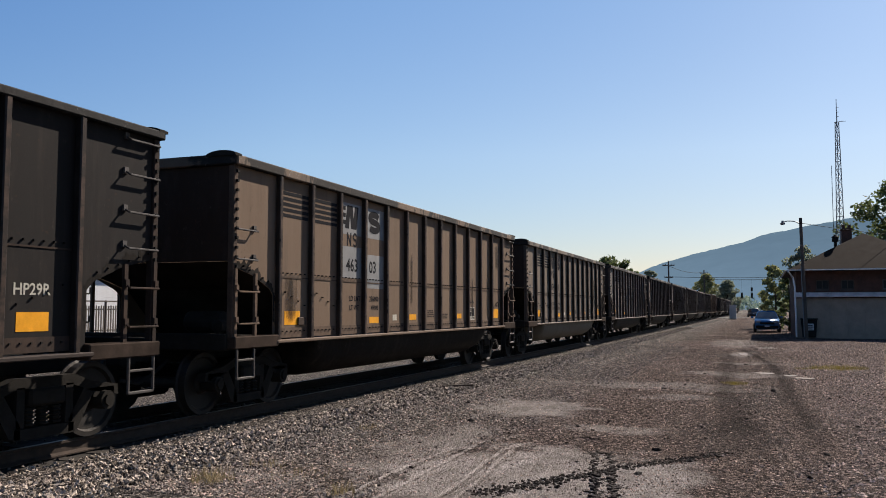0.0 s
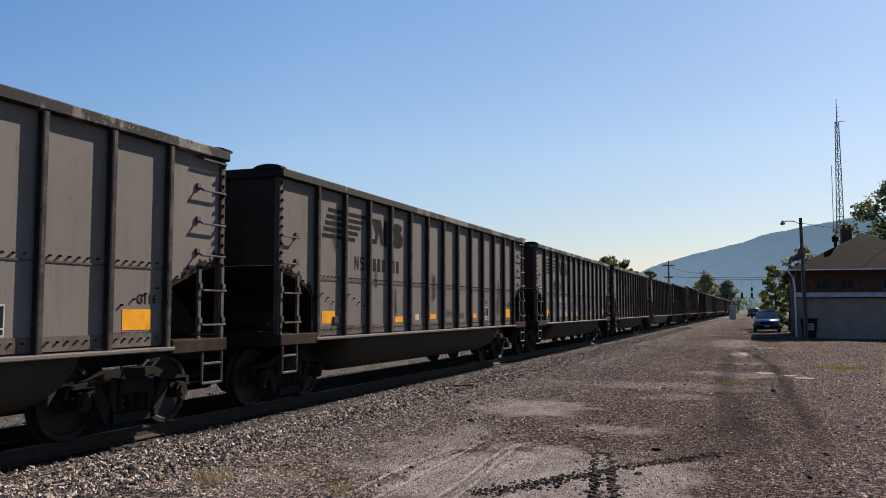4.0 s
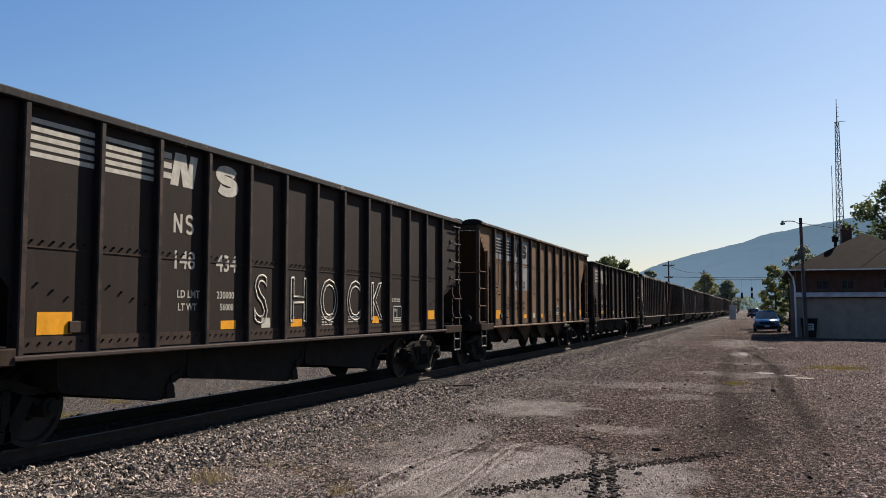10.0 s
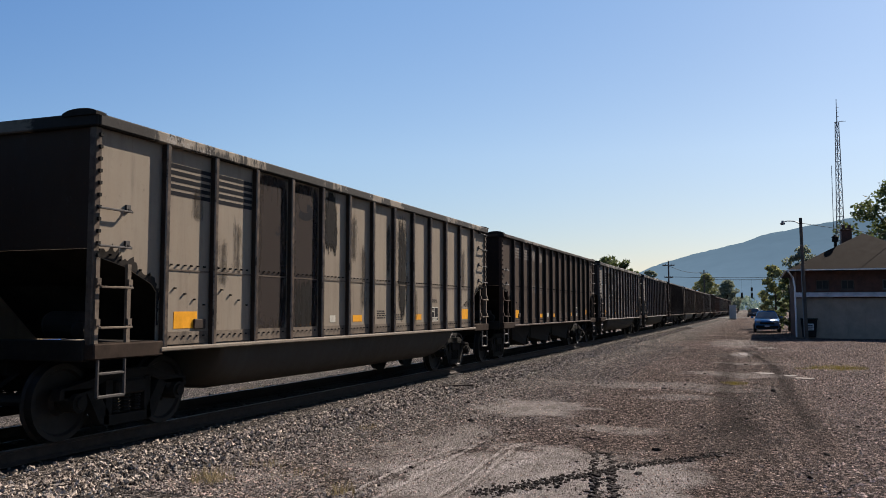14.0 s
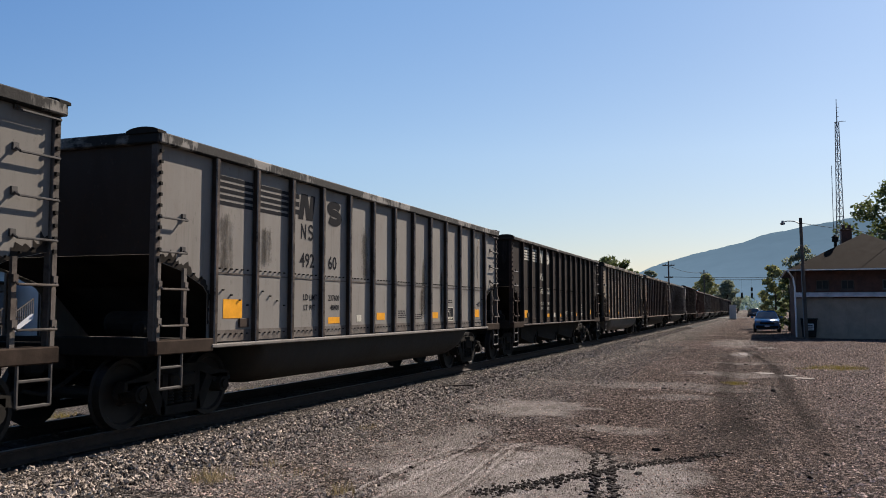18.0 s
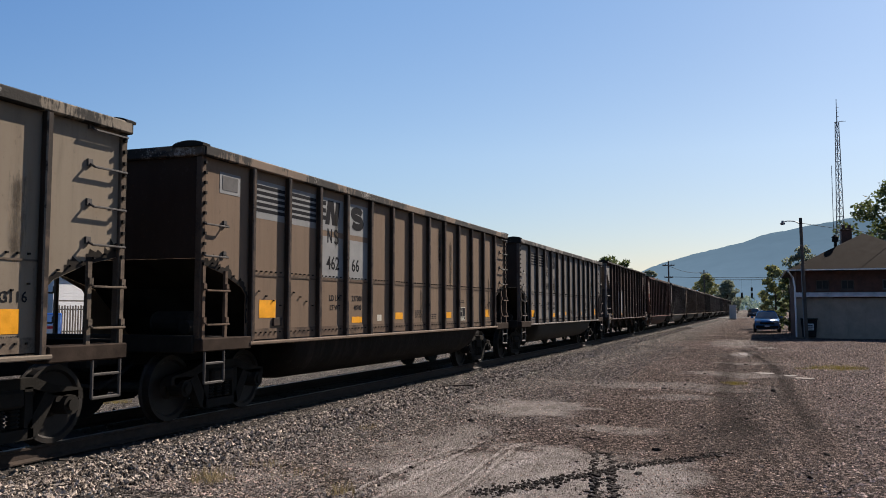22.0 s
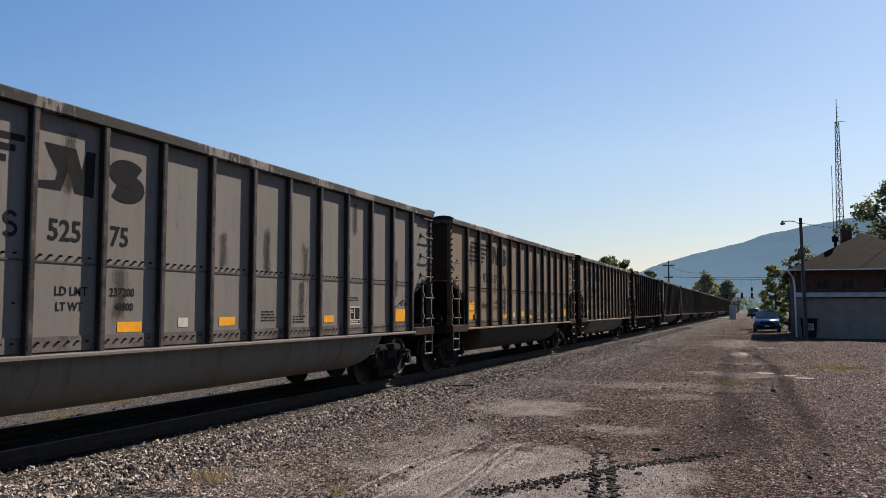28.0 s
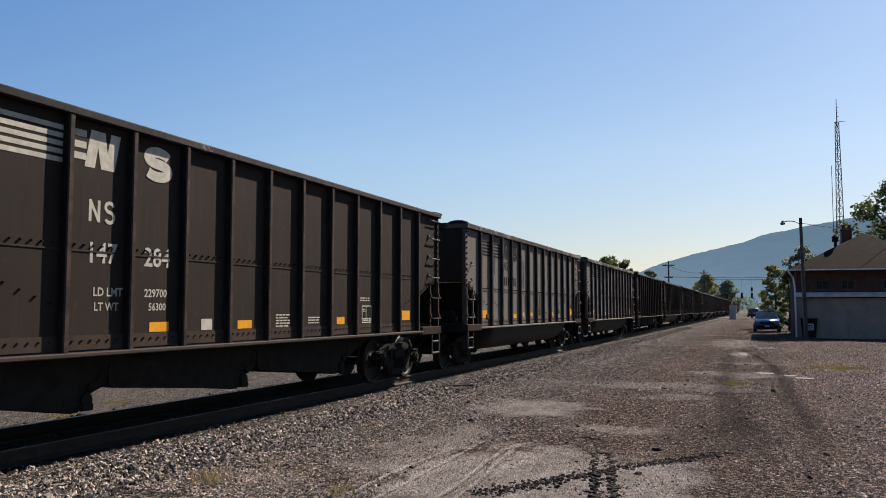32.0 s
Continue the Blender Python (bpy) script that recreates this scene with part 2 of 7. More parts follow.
def patch_mask(n, v, cx, cy, rx, ry, wob=0.9):
    """A ragged patch of ground round a place."""
    m = n.node("Mapping")
    m.inputs["Location"].default_value = (-cx / rx, -cy / ry, 0)
    m.inputs["Scale"].default_value = (1 / rx, 1 / ry, 0)
    n.put(v, m.inputs[0])
    d = n.node("VectorMath")
    d.operation = "LENGTH"
    n.put(m.outputs[0], d.inputs[0])
    w = n.math("MULTIPLY", n.math("SUBTRACT", n.noise(1.6, 5, 0.7, v), 0.5), wob * 2)
    return n.ramp(n.math("ADD", d.outputs["Value"], w), (0.65, 1.0), (1.15, 0.0))

RUTS = (((11.0, 0.72), (15.8, 0.62), (19.5, 0.54), (23.0, 0.48), (26.3, 0.41), (30.0, 0.12), (35.5, -0.38), (40.0, -0.9)), ((11.0, -0.2), (15.0, -0.4), (19.0, -0.74), (24.0, -0.86), (29.0, -0.98), (35.0, -1.2)))
SILT_BEDS = ((-2.3, 8.3, 1.75, 2.2), (-3.7, 14.3, 1.15, 1.5), (-1.0, 8.8, 0.55, 1.3), (-3.9, 10.0, 0.6, 2.4))

def curve_band(n, sep, stops, half, soft=0.6):
    """A band of ground along a line: stops are (y, x) with y growing."""
    y0, y1 = stops[0][0], stops[-1][0]
    xs = [x for _, x in stops]
    lo, hi = min(xs) - 0.01, max(xs) + 0.01
    f = n.math("DIVIDE", n.math("SUBTRACT", sep.outputs["Y"], y0), y1 - y0)
    line = n.ramp(f, *[((y - y0) / (y1 - y0), (x - lo) / (hi - lo)) for y, x in stops])
    line = n.math("ADD", n.math("MULTIPLY", line, hi - lo), lo)
    d = n.math("ABSOLUTE", n.math("SUBTRACT", sep.outputs["X"], line))
    wob = n.math("MULTIPLY", n.math("SUBTRACT", n.noise(2.5, 4, 0.7, n.coord((1, 0.6, 1))), 0.5), half * 1.3)
    across = n.ramp(n.math("DIVIDE", n.math("ADD", d, wob), half), (1 - soft, 1.0), (1.0, 0.0))
    inside = n.ramp(n.math("ABSOLUTE", n.math("SUBTRACT", f, 0.5)), (0.42, 1.0), (0.5, 0.0))
    return n.math("MULTIPLY", across, inside)

def gravel_material():
    n = Nodes("yard_gravel")
    v = n.coord()
    sep = n.node("SeparateXYZ")
    n.put(v, sep.inputs[0])
    big = n.noise(0.16, 5, 0.6, v)
    mid = n.noise(1.3, 6, 0.7, v)
    fine = n.noise(34.0, 5, 0.75, v)
    vor = n.node("TexVoronoi")
    vor.inputs["Scale"].default_value = 30.0
    n.put(v, vor.inputs["Vector"])
    small = n.node("TexVoronoi")
    small.inputs["Scale"].default_value = 70.0
    n.put(v, small.inputs["Vector"])
    c = n.ramp(big, (0.35, (0.051, 0.036, 0.0295)), (0.5, (0.068, 0.049, 0.041)), (0.68, (0.090, 0.064, 0.053)))
    c = n.mix(n.ramp(mid, (0.42, 0.0), (0.7, 0.5)), c, (0.0467, 0.0340, 0.0281))
    # grey crusher dust beside the ballast, pinkish coarse gravel towards the depot
    edge = n.math("ADD", sep.outputs["X"], n.math("MULTIPLY", n.math("SUBTRACT", mid, 0.5), 2.4))
    c = n.mix(n.ramp(n.math("MULTIPLY", n.math("ADD", edge, 7.0), 0.2), (0.45, 0.92), (0.85, 0.0)), c, (0.0816, 0.0697, 0.0612))
    c = n.mix(n.ramp(n.math("MULTIPLY", n.math("ADD", edge, 1.0), 0.2), (0.28, 0.0), (0.5, 0.75)), c, (0.094, 0.0675, 0.0575))
    c = n.mix(n.ramp(n.noise(0.55, 5, 0.6, n.coord((0.8500, 0.3825, 0.8500))), (0.54, 0.0), (0.68, 0.55)), c, (0.1088, 0.0867, 0.0748))
    for cx, cy, rx, ry in ((-0.35, 12.3, 0.9, 2.2), (0.0, 17.5, 0.6, 3.0)):
        c = n.mix(n.math("MULTIPLY", patch_mask(n, v, cx, cy, rx, ry), 0.7), c, (0.0391, 0.0298, 0.0255))
    one = n.node("SeparateColor")
    n.put(vor.outputs["Color"], one.inputs[0])
    two = n.node("SeparateColor")
    n.put(small.outputs["Color"], two.inputs[0])
    tone = n.ramp(one.outputs[0], (0.0, 0.06), (0.35, 0.45), (0.7, 1.25), (1.0, 3.4))
    c = n.mix(0.8, c, tone, "MULTIPLY")
    c = n.mix(0.7, c, n.ramp(two.outputs[0], (0.0, 0.12), (0.4, 0.75), (0.75, 1.3), (1.0, 2.4)), "MULTIPLY")
    # smooth pale silt dried on the stones, with faint drag marks
    drag = n.noise(3.0, 6, 0.75, n.coord((0.8500, 0.2550, 0.8500)))
    silt = n.ramp(drag, (0.32, (0.1403, 0.1173, 0.1037)), (0.47, (0.2422, 0.2065, 0.1853)), (0.53, (0.2677, 0.2295, 0.2074)), (0.66, (0.3570, 0.3111, 0.2805)))
    silt = n.mix(n.ramp(n.noise(70.0, 3, 0.75, v), (0.53, 0.0), (0.58, 0.8)), silt, (0.0638, 0.0510, 0.0442))
    silt = n.mix(n.ramp(n.noise(9.0, 6, 0.8, n.coord((0.8500, 0.4250, 0.8500))), (0.54, 0.0), (0.62, 0.6)), silt, (0.0935, 0.0748, 0.0654))
    for cx, cy, rx, ry, f in ((-2.3, 8.3, 1.75, 2.2, 0.95), (-3.7, 14.3, 1.15, 1.5, 0.8), (-3.9, 10.0, 0.6, 2.4, 0.6), (-1.0, 8.8, 0.55, 1.3, 0.85), (-0.6, 34.5, 0.5, 2.4, 0.9),
                              (-1.9, 12.2, 0.9, 0.5, 0.55), (-1.2, 45, 1.4, 6, 0.5), (0.3, 40.0, 0.5, 1.5, 0.7), (-2.2, 19.5, 2.6, 1.2, 0.45), (-4.9, 7.2, 0.9, 0.7, 0.5), (-0.6, 23.5, 1.6, 1.2, 0.55),
                              (-1.4, 17.0, 0.9, 0.7, 0.4), (-0.3, 28.5, 1.2, 0.7, 0.5)):
        c = n.mix(n.math("MULTIPLY", patch_mask(n, v, cx, cy, rx, ry), f), c, silt)
    # pale wheel lines beside the ballast and drawn through the silt
    for stops, half, f in ((((5.5, -4.75), (8.0, -5.0), (13.0, -5.35), (22.0, -5.5)), 0.05, 0.3), (((6.0, -4.3), (9.0, -4.55), (14.0, -4.8), (20.0, -4.9)), 0.06, 0.25),
                           (((6.2, -3.62), (8.2, -3.6), (10.2, -3.35), (11.4, -2.9)), 0.035, 0.5), (((6.6, -3.2), (8.6, -3.25), (10.0, -3.05), (11.0, -2.6)), 0.02, 0.4)):
        broken = n.ramp(n.noise(4.0, 4, 0.7, n.coord((0.5950, 0.8500, 0.8500))), (0.42, 0.15), (0.58, 1.0))
        c = n.mix(n.math("MULTIPLY", n.math("MULTIPLY", curve_band(n, sep, stops, half), broken), f), c, (0.3060, 0.2635, 0.2338))
    for stops, half, f in ((((7.0, -2.75), (8.4, -2.7), (9.4, -2.9), (9.9, -3.3)), 0.02, 0.5), (((6.6, -3.5), (8.6, -3.5), (9.6, -3.35)), 0.018, 0.5)):
        c = n.mix(n.math("MULTIPLY", curve_band(n, sep, stops, half), f), c, (0.0510, 0.0391, 0.0331))
    for stops, half, f in ((((6.8, -2.76), (7.7, -2.81), (8.5, -2.86), (9.9, -2.92), (10.8, -2.75)), 0.03, 0.6), (((6.8, -2.58), (8.6, -2.72), (10.2, -2.84)), 0.025, 0.5),
                           (((6.4, -3.55), (7.9, -3.62), (8.6, -3.61), (9.8, -3.5)), 0.03, 0.6), (((6.6, -3.28), (8.1, -3.31), (9.2, -3.32), (10.4, -3.33), (11.4, -3.05)), 0.03, 0.6)):
        ragged = n.ramp(n.noise(7.0, 5, 0.8, v), (0.4, 0.1), (0.52, 1.0))
        c = n.mix(n.math("MULTIPLY", n.math("MULTIPLY", curve_band(n, sep, stops, half, 0.4), ragged), f), c, (0.37, 0.32, 0.285))
        # dark line beside each pale one paints the ridge's shaded side
        beside = tuple((y, x + 0.055) for y, x in stops)
        c = n.mix(n.math("MULTIPLY", n.math("MULTIPLY", curve_band(n, sep, beside, half * 0.7, 0.4), ragged), f), c, (0.06, 0.047, 0.04))
    c = n.mix(1.0, c, (1.15, 1.19, 1.20), "MULTIPLY")
    # damp dark ruts curving towards the depot
    scuffed = n.ramp(n.noise(14.0, 5, 0.8, n.coord((1.0, 0.6, 1.0))), (0.42, 1.0), (0.62, 0.3))
    for stops, half, f in ((RUTS[0], 0.36, 0.4), (RUTS[0], 0.18, 0.9), (RUTS[1], 0.4, 0.75), (((22.0, 1.1), (23.5, 1.5), (25.0, 2.6), (26.0, 4.5)), 0.25, 0.6)):
        c = n.mix(n.math("MULTIPLY", n.math("MULTIPLY", curve_band(n, sep, stops, half, 0.8), scuffed), f), c, (0.014, 0.0098, 0.0082))
    n.set(c, 0.95, 0.0, 0.02)
    h = n.math("ADD", n.math("MULTIPLY", vor.outputs["Distance"], 0.8), n.math("ADD", n.math("MULTIPLY", small.outputs["Distance"], 0.7), fine))
    n.bump(h, 1.0, 0.05)
    return n.mat

GRAVEL = gravel_material()

def ballast_material(name, spread, low=1.0, hue=(1.0, 1.0, 1.0)):
    n = Nodes(name)
    geo = n.node("NewGeometry")
    v = n.coord()
    c = n.ramp(geo.outputs["Random Per Island"], (0.0, (0.027, 0.023, 0.019)), (0.3, (0.095, 0.082, 0.070)),
               (0.7, (0.315, 0.272, 0.232)), (1.0, spread))
    c = n.mix(n.ramp(n.noise(60, 4, 0.7, v), (0.45, 0.0), (0.7, 0.5)), c, (0.078, 0.061, 0.050))
    c = n.mix(1.0, c, tuple(low * h for h in hue), "MULTIPLY")
    n.set(c, 0.85, 0.0, 0.12)
    n.bump(n.noise(90, 3, 0.6, v), 0.4, 0.01)
    return n.mat

BALLAST = ballast_material("crushed_ballast", (0.58, 0.51, 0.44), 0.90, (1.0, 0.955, 0.90))
# dark stones: the train's shade between the rails, plain dirt on the silt
SHADE_DIRT_STONE = ballast_material("shade_dirt_ballast", (0.4, 0.34, 0.29), 0.3)
PEBBLE = ballast_material("yard_pebbles", (0.58, 0.49, 0.43), 1.12, (1.09, 0.94, 0.88))

def ground_height(x, y):
    d = math.hypot(x, y)
    z = 0.035 * noise.noise(Vector((x * 0.35, y * 0.35, 0))) + 0.012 * noise.noise(Vector((x * 1.7, y * 1.7, 3)))
    z *= max(0.0, min(1.0, (260 - d) / 200))
    # wheel ruts that run beside the line towards the depot
    for cx, w, dep in ((-0.9, 0.35, 0.03), (0.75, 0.4, 0.035)):
        if 12 < y < 60:
            z -= dep * math.exp(-((x - cx - 0.4 * math.sin(y * 0.07)) / w) ** 2)
    z += 0.02 * math.exp(-((x + 5.9) / 0.9) ** 2)
    # added dip beyond the track, so the ground in view clears the train's shadow
    if x < -7.2:
        z = -0.13 - 0.5 * max(0.0, min(1.0, (-x - 9.9) / 1.0))
    if x < -11.4:
        z = float(np.interp(-x, (11.4, 13.5, 20.0, 28.0), (-0.62, -1.32, -1.3, -0.1))) + 0.05 * noise.noise(Vector((x * 0.2, y * 0.2, 9)))
    return z

def steps(stops):
    out = []
    for (a, b, d) in stops:
        out += [a + (b - a) * i / d for i in range(d)]
    return out + [stops[-1][1]]

gx = steps(((-3000, -200, 6), (-200, -40, 10), (-40, -12, 28), (-12, -7.25, 8), (-7.25, -7.15, 2), (-7.15, 7, 110), (7, 40, 24), (40, 200, 8), (200, 3000, 6)))
gy = steps(((-1500, -100, 5), (-100, 0, 14), (0, 30, 200), (30, 80, 110), (80, 300, 50), (300, 4500, 12)))
gv = [(x, y, ground_height(x, y)) for y in gy for x in gx]
nx = len(gx)
gf = [(j * nx + i, j * nx + i + 1, (j + 1) * nx + i + 1, (j + 1) * nx + i) for j in range(len(gy) - 1) for i in range(nx - 1)]
gm = bpy.data.meshes.new("ground")
gm.from_pydata(gv, [], gf)
gm.materials.append(GRAVEL)
for p in gm.polygons:
    p.use_smooth = True
ground = tagged(new("ground", gm), "dusty grey-brown gravel yard beside the railway", "ground", kind="structure")

# the track bed: a low bank of ballast under the sleepers
def along(outline, y0, y1, step):
    """Sweeps an outline of (x offset, z) along the track."""
    bm = bmesh.new()
    rings = []
    s = y0
    while s <= y1 + 1e-6:
        x, y, a = on_track(s)
        m = pose(x, y, 0, 0, 0, a)
        rings.append([bm.verts.new(m @ Vector((u, 0, z))) for u, z in outline])
        s += step if s < BEND_Y else step / 2
    for r, q in zip(rings, rings[1:]):
        for i in range(len(outline) - 1):
            bm.faces.new((r[i], r[i + 1], q[i + 1], q[i]))
    bmesh.ops.recalc_face_normals(bm, faces=bm.faces)
    return bm

# far shoulder: pale warm colour stands in for sunlight on the stones
SUNLIT_STONE = plain("sunlit_pale_stone", (0.25, 0.218, 0.185), 0.95, 0, 0.35, 1.2, 1.0, 24, 0.05)
# shade in the gaps between ballast stones, given as base colour
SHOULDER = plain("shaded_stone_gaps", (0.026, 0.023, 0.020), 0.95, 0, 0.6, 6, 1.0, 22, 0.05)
# fouled bed whose dark colour also holds the train's shadow
SHADED_BED = plain("fouled_shaded_ballast", (0.026, 0.023, 0.020), 0.9, 0, 0.4, 3, 0.6, 35)
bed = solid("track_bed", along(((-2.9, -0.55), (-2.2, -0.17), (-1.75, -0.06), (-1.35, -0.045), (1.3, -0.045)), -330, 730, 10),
            SHADED_BED, "dark fouled stone bed under the railway track, train's shade painted in", "track bed", kind="structure")
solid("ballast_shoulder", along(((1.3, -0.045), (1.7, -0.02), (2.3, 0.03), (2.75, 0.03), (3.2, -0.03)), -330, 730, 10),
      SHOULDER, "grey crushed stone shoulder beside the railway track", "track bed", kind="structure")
solid("far_shoulder", along(((-5.2, -1.36), (-4.3, -1.15), (-2.9, -0.53), (-2.25, -0.16), (-1.9, -0.14)), -330, 730, 10),
      SUNLIT_STONE, "pale stone shoulder beyond the railway track, sunlight in its colour", "track bed", kind="structure")
RAIL_SHAPE = ((-0.07, -0.02), (-0.07, -0.005), (-0.012, 0.02), (-0.012, 0.11), (-0.036, 0.12), (-0.036, 0.145), (-0.03, 0.15),
              (0.03, 0.15), (0.036, 0.145), (0.036, 0.12), (0.012, 0.11), (0.012, 0.02), (0.07, -0.005), (0.07, -0.02))
track = thing("railway_track", "straight railway track of rusty rails on dark sleepers", "railway track", kind="structure")
for side in (-1, 1):
    shape = tuple((u + side * 0.755, z) for u, z in RAIL_SHAPE)
    rail = part("rail", along(shape, -330, 730, 10), RUST, track, "rusty steel rail")
    head = tuple((u + side * 0.755, z + 0.002) for u, z in ((-0.03, 0.149), (-0.03, 0.15), (0.03, 0.15), (0.03, 0.149)))
    part("rail_head", along(head, -330, 730, 10), TREAD, rail, "shiny worn running surface")
TIE = plain("creosoted_timber", (0.03, 0.025, 0.021), 0.85, 0, 0.4, 5, 0.4)
tie_mesh = finish("sleeper", boxmesh(-1.3, 1.3, -0.11, 0.11, -0.19, -0.022, bevel=0.012), TIE)
for k in range(170):
    s = 3.0 + 0.53 * k
    ob = part("sleeper", tie_mesh, None, track)
    ob.location = (TRACK_X + random.uniform(-0.03, 0.03), s, random.uniform(-0.026, -0.012))
    ob.rotation_euler = (0, 0, random.uniform(-0.02, 0.02))
rest = bmesh.new()
for k in range(330):
    s = 93.2 + 0.53 * k
    box(rest, TRACK_X - 1.3, TRACK_X + 1.3, s - 0.11, s + 0.11, -0.19, -0.022)
part("sleepers", rest, TIE, track)["kind"] = "stuff"

def stones(name, count, place, size, material, label, category, faces="ico", flat=False, drape=True):
    """Many small broken stones in one mesh, lying on the ground where they drape it."""
    rng = np.random.default_rng(5 + count)
    src = bmesh.new()
    if faces == "ico":
        bmesh.ops.create_icosphere(src, subdivisions=1, radius=1)
    else:
        for p in ((1, 0, 0), (0, 1, 0), (-1, 0, 0), (0, -1, 0), (0, 0, 1), (0, 0, -1)):
            src.verts.new(p)
        src.verts.ensure_lookup_table()
        for a in range(4):
            for t in (4, 5):
                src.faces.new([src.verts[q] for q in ((a, (a + 1) % 4, t) if t == 4 else ((a + 1) % 4, a, t))])
        src.verts.index_update()
    src.verts.ensure_lookup_table()
    bv = np.array([v.co[:] for v in src.verts])
    bf = np.array([[v.index for v in f.verts] for f in src.faces])
    src.free()
    pts = place(rng, count)
    if drape:
        pts[:, 2] += [ground_height(x, y) for x, y in pts[:, :2].tolist()]
    n = len(pts)
    q = rng.normal(size=(n, 3, 3))
    if flat:
        q = q * 0.3 + np.array([[1.0, 0, 0], [0, 1.0, 0], [0, 0, 1.0]])
    rot, _ = np.linalg.qr(q)
    sc = (size[0] + (size[1] - size[0]) * rng.uniform(0, 1, (n, 1, 1)) ** (2.0 if flat else 1.0)) * rng.uniform(0.55, 1.15, (n, 1, 3))
    vv = bv[None] * (1 + rng.uniform(-0.28, 0.28, (n, len(bv), 1)))
    if flat:
        turn = rng.uniform(0, 6.28, n)
        c, d = np.cos(turn)[:, None], np.sin(turn)[:, None]
        vv = np.stack([vv[..., 0] * c - vv[..., 1] * d, vv[..., 0] * d + vv[..., 1] * c, vv[..., 2] * 0.55], -1)
    vv = np.einsum("nij,nkj->nki", rot, vv * sc) + pts[:, None, :]
    ff = (bf[None] + (np.arange(n) * len(bv))[:, None, None]).reshape(-1, bf.shape[1])
    me = bpy.data.meshes.new(name)
    me.from_pydata(vv.reshape(-1, 3).tolist(), [], ff.tolist())
    me.materials.append(material)
    return tagged(new(name, me), label, category, kind="stuff")

def bed_top(x):
    return np.interp(x - TRACK_X, (-2.9, -1.9, -1.35, 1.35, 1.7, 2.3, 2.75, 3.2), (-0.14, -0.05, -0.045, -0.045, -0.02, 0.03, 0.03, -0.03))

def shoulder(rng, n):
    y = 4.5 + 75 * rng.uniform(0, 1, n) ** 1.9
    u = np.where(rng.uniform(0, 1, n) < 0.08, -0.27 * rng.uniform(0, 1, n), 0) + 1.12 + np.where(rng.uniform(0, 1, n) < 0.9, 1.68 * rng.uniform(0, 1, n) ** 0.95, 1.5 + 0.75 * rng.uniform(0, 1, n) ** 1.5)
    x = TRACK_X + u
    return np.stack([x, y, bed_top(x) + rng.uniform(-0.015, 0.02, n)], 1)

def between(rng, n):
    y = 4.0 + 60 * rng.uniform(0, 1, n) ** 1.6
    x = TRACK_X + rng.uniform(-2.2, 1.3, n)
    return np.stack([x, y, bed_top(x) + rng.uniform(-0.02, 0.012, n)], 1)

def yard(rng, n):
    y = 6.5 + 42 * rng.uniform(0, 1, n) ** 1.7
    x = -6.0 + rng.uniform(0, 1, n) * (6.3 + y * 0.2)
    bare = in_ruts(x, y, rng)
    for cx, cy, rx, ry in SILT_BEDS:
        bare |= np.hypot((x - cx) / rx, (y - cy) / ry) < rng.uniform(0.7, 1.2, n)
    keep = noise_mask(x, y, rng) & ~(bare & (rng.uniform(0, 1, n) < 0.88))
    x, y = x[keep], y[keep]
    return np.stack([x, y, rng.uniform(-0.008, 0.006, len(x)) + 0.0], 1)

def in_ruts(x, y, rng):
    """Where wheels have pressed the stones into the ground."""
    hit = np.zeros(len(x), bool)
    for stops in RUTS:
        line = np.interp(y, [q for q, _ in stops], [u for _, u in stops])
        hit |= (np.abs(x - line) < rng.uniform(0.18, 0.4, len(x))) & (y > 10.5) & (y < 40)
    return hit

def noise_mask(x, y, rng):
    a = np.sin(x * 0.9 + 1.3 * np.sin(y * 0.4)) + np.sin(y * 0.55 + 2 * np.sin(x * 0.5))
    return rng.uniform(-3.2, 1.0, len(x)) < a

stones("ballast_stones", 66000, shoulder, (0.015, 0.04), BALLAST, "loose grey and pale crushed ballast stones beside the rails", "ballast", "chip", drape=False)
# stones between the rails are darkened to stand for the train's shadow
stones("ballast_between_rails", 7000, between, (0.02, 0.04), SHADE_DIRT_STONE, "crushed ballast stones between the rails, darkened for the train's shade", "ballast", "chip", drape=False)
def coarse(rng, n):
    y = 8.0 + 40 * rng.uniform(0, 1, n) ** 1.4
    x = 0.35 + rng.uniform(0, 1, n) ** 0.7 * (0.6 + y * 0.2) + 0.25 * np.sin(y * 1.7) + 0.2 * rng.normal(size=n)
    keep = ~(in_ruts(x, y, rng) & (rng.uniform(0, 1, n) < 0.8))
    return np.stack([x, y, rng.uniform(-0.01, 0.008, n)], 1)[keep]

stones("coarse_gravel", 30000, coarse, (0.010, 0.034), PEBBLE, "coarse pinkish-grey stones strewn towards the depot", "gravel", "chip", True)
def crusher(rng, n):
    y = 6.5 + 34 * rng.uniform(0, 1, n) ** 1.6
    x = -5.75 + 2.6 * rng.uniform(0, 1, n) ** 1.5
    keep = np.sin(x * 3.1 + 0.6 * np.sin(y * 0.5)) + 0.6 * np.sin(y * 0.8 + x) > rng.uniform(-1.6, 1.0, n)
    for cx, cy, rx, ry in SILT_BEDS:
        keep &= np.hypot((x - cx) / rx, (y - cy) / ry) > rng.uniform(0.7, 1.1, n)
    return np.stack([x, y, rng.uniform(-0.012, 0.004, n)], 1)[keep]

stones("crusher_gravel", 42000, crusher, (0.008, 0.026), BALLAST, "fine grey crushed gravel along the ballast", "gravel", "chip")
stones("yard_pebbles", 125000, yard, (0.006, 0.024), PEBBLE, "small loose grey stones strewn over the yard", "gravel", "chip", True)

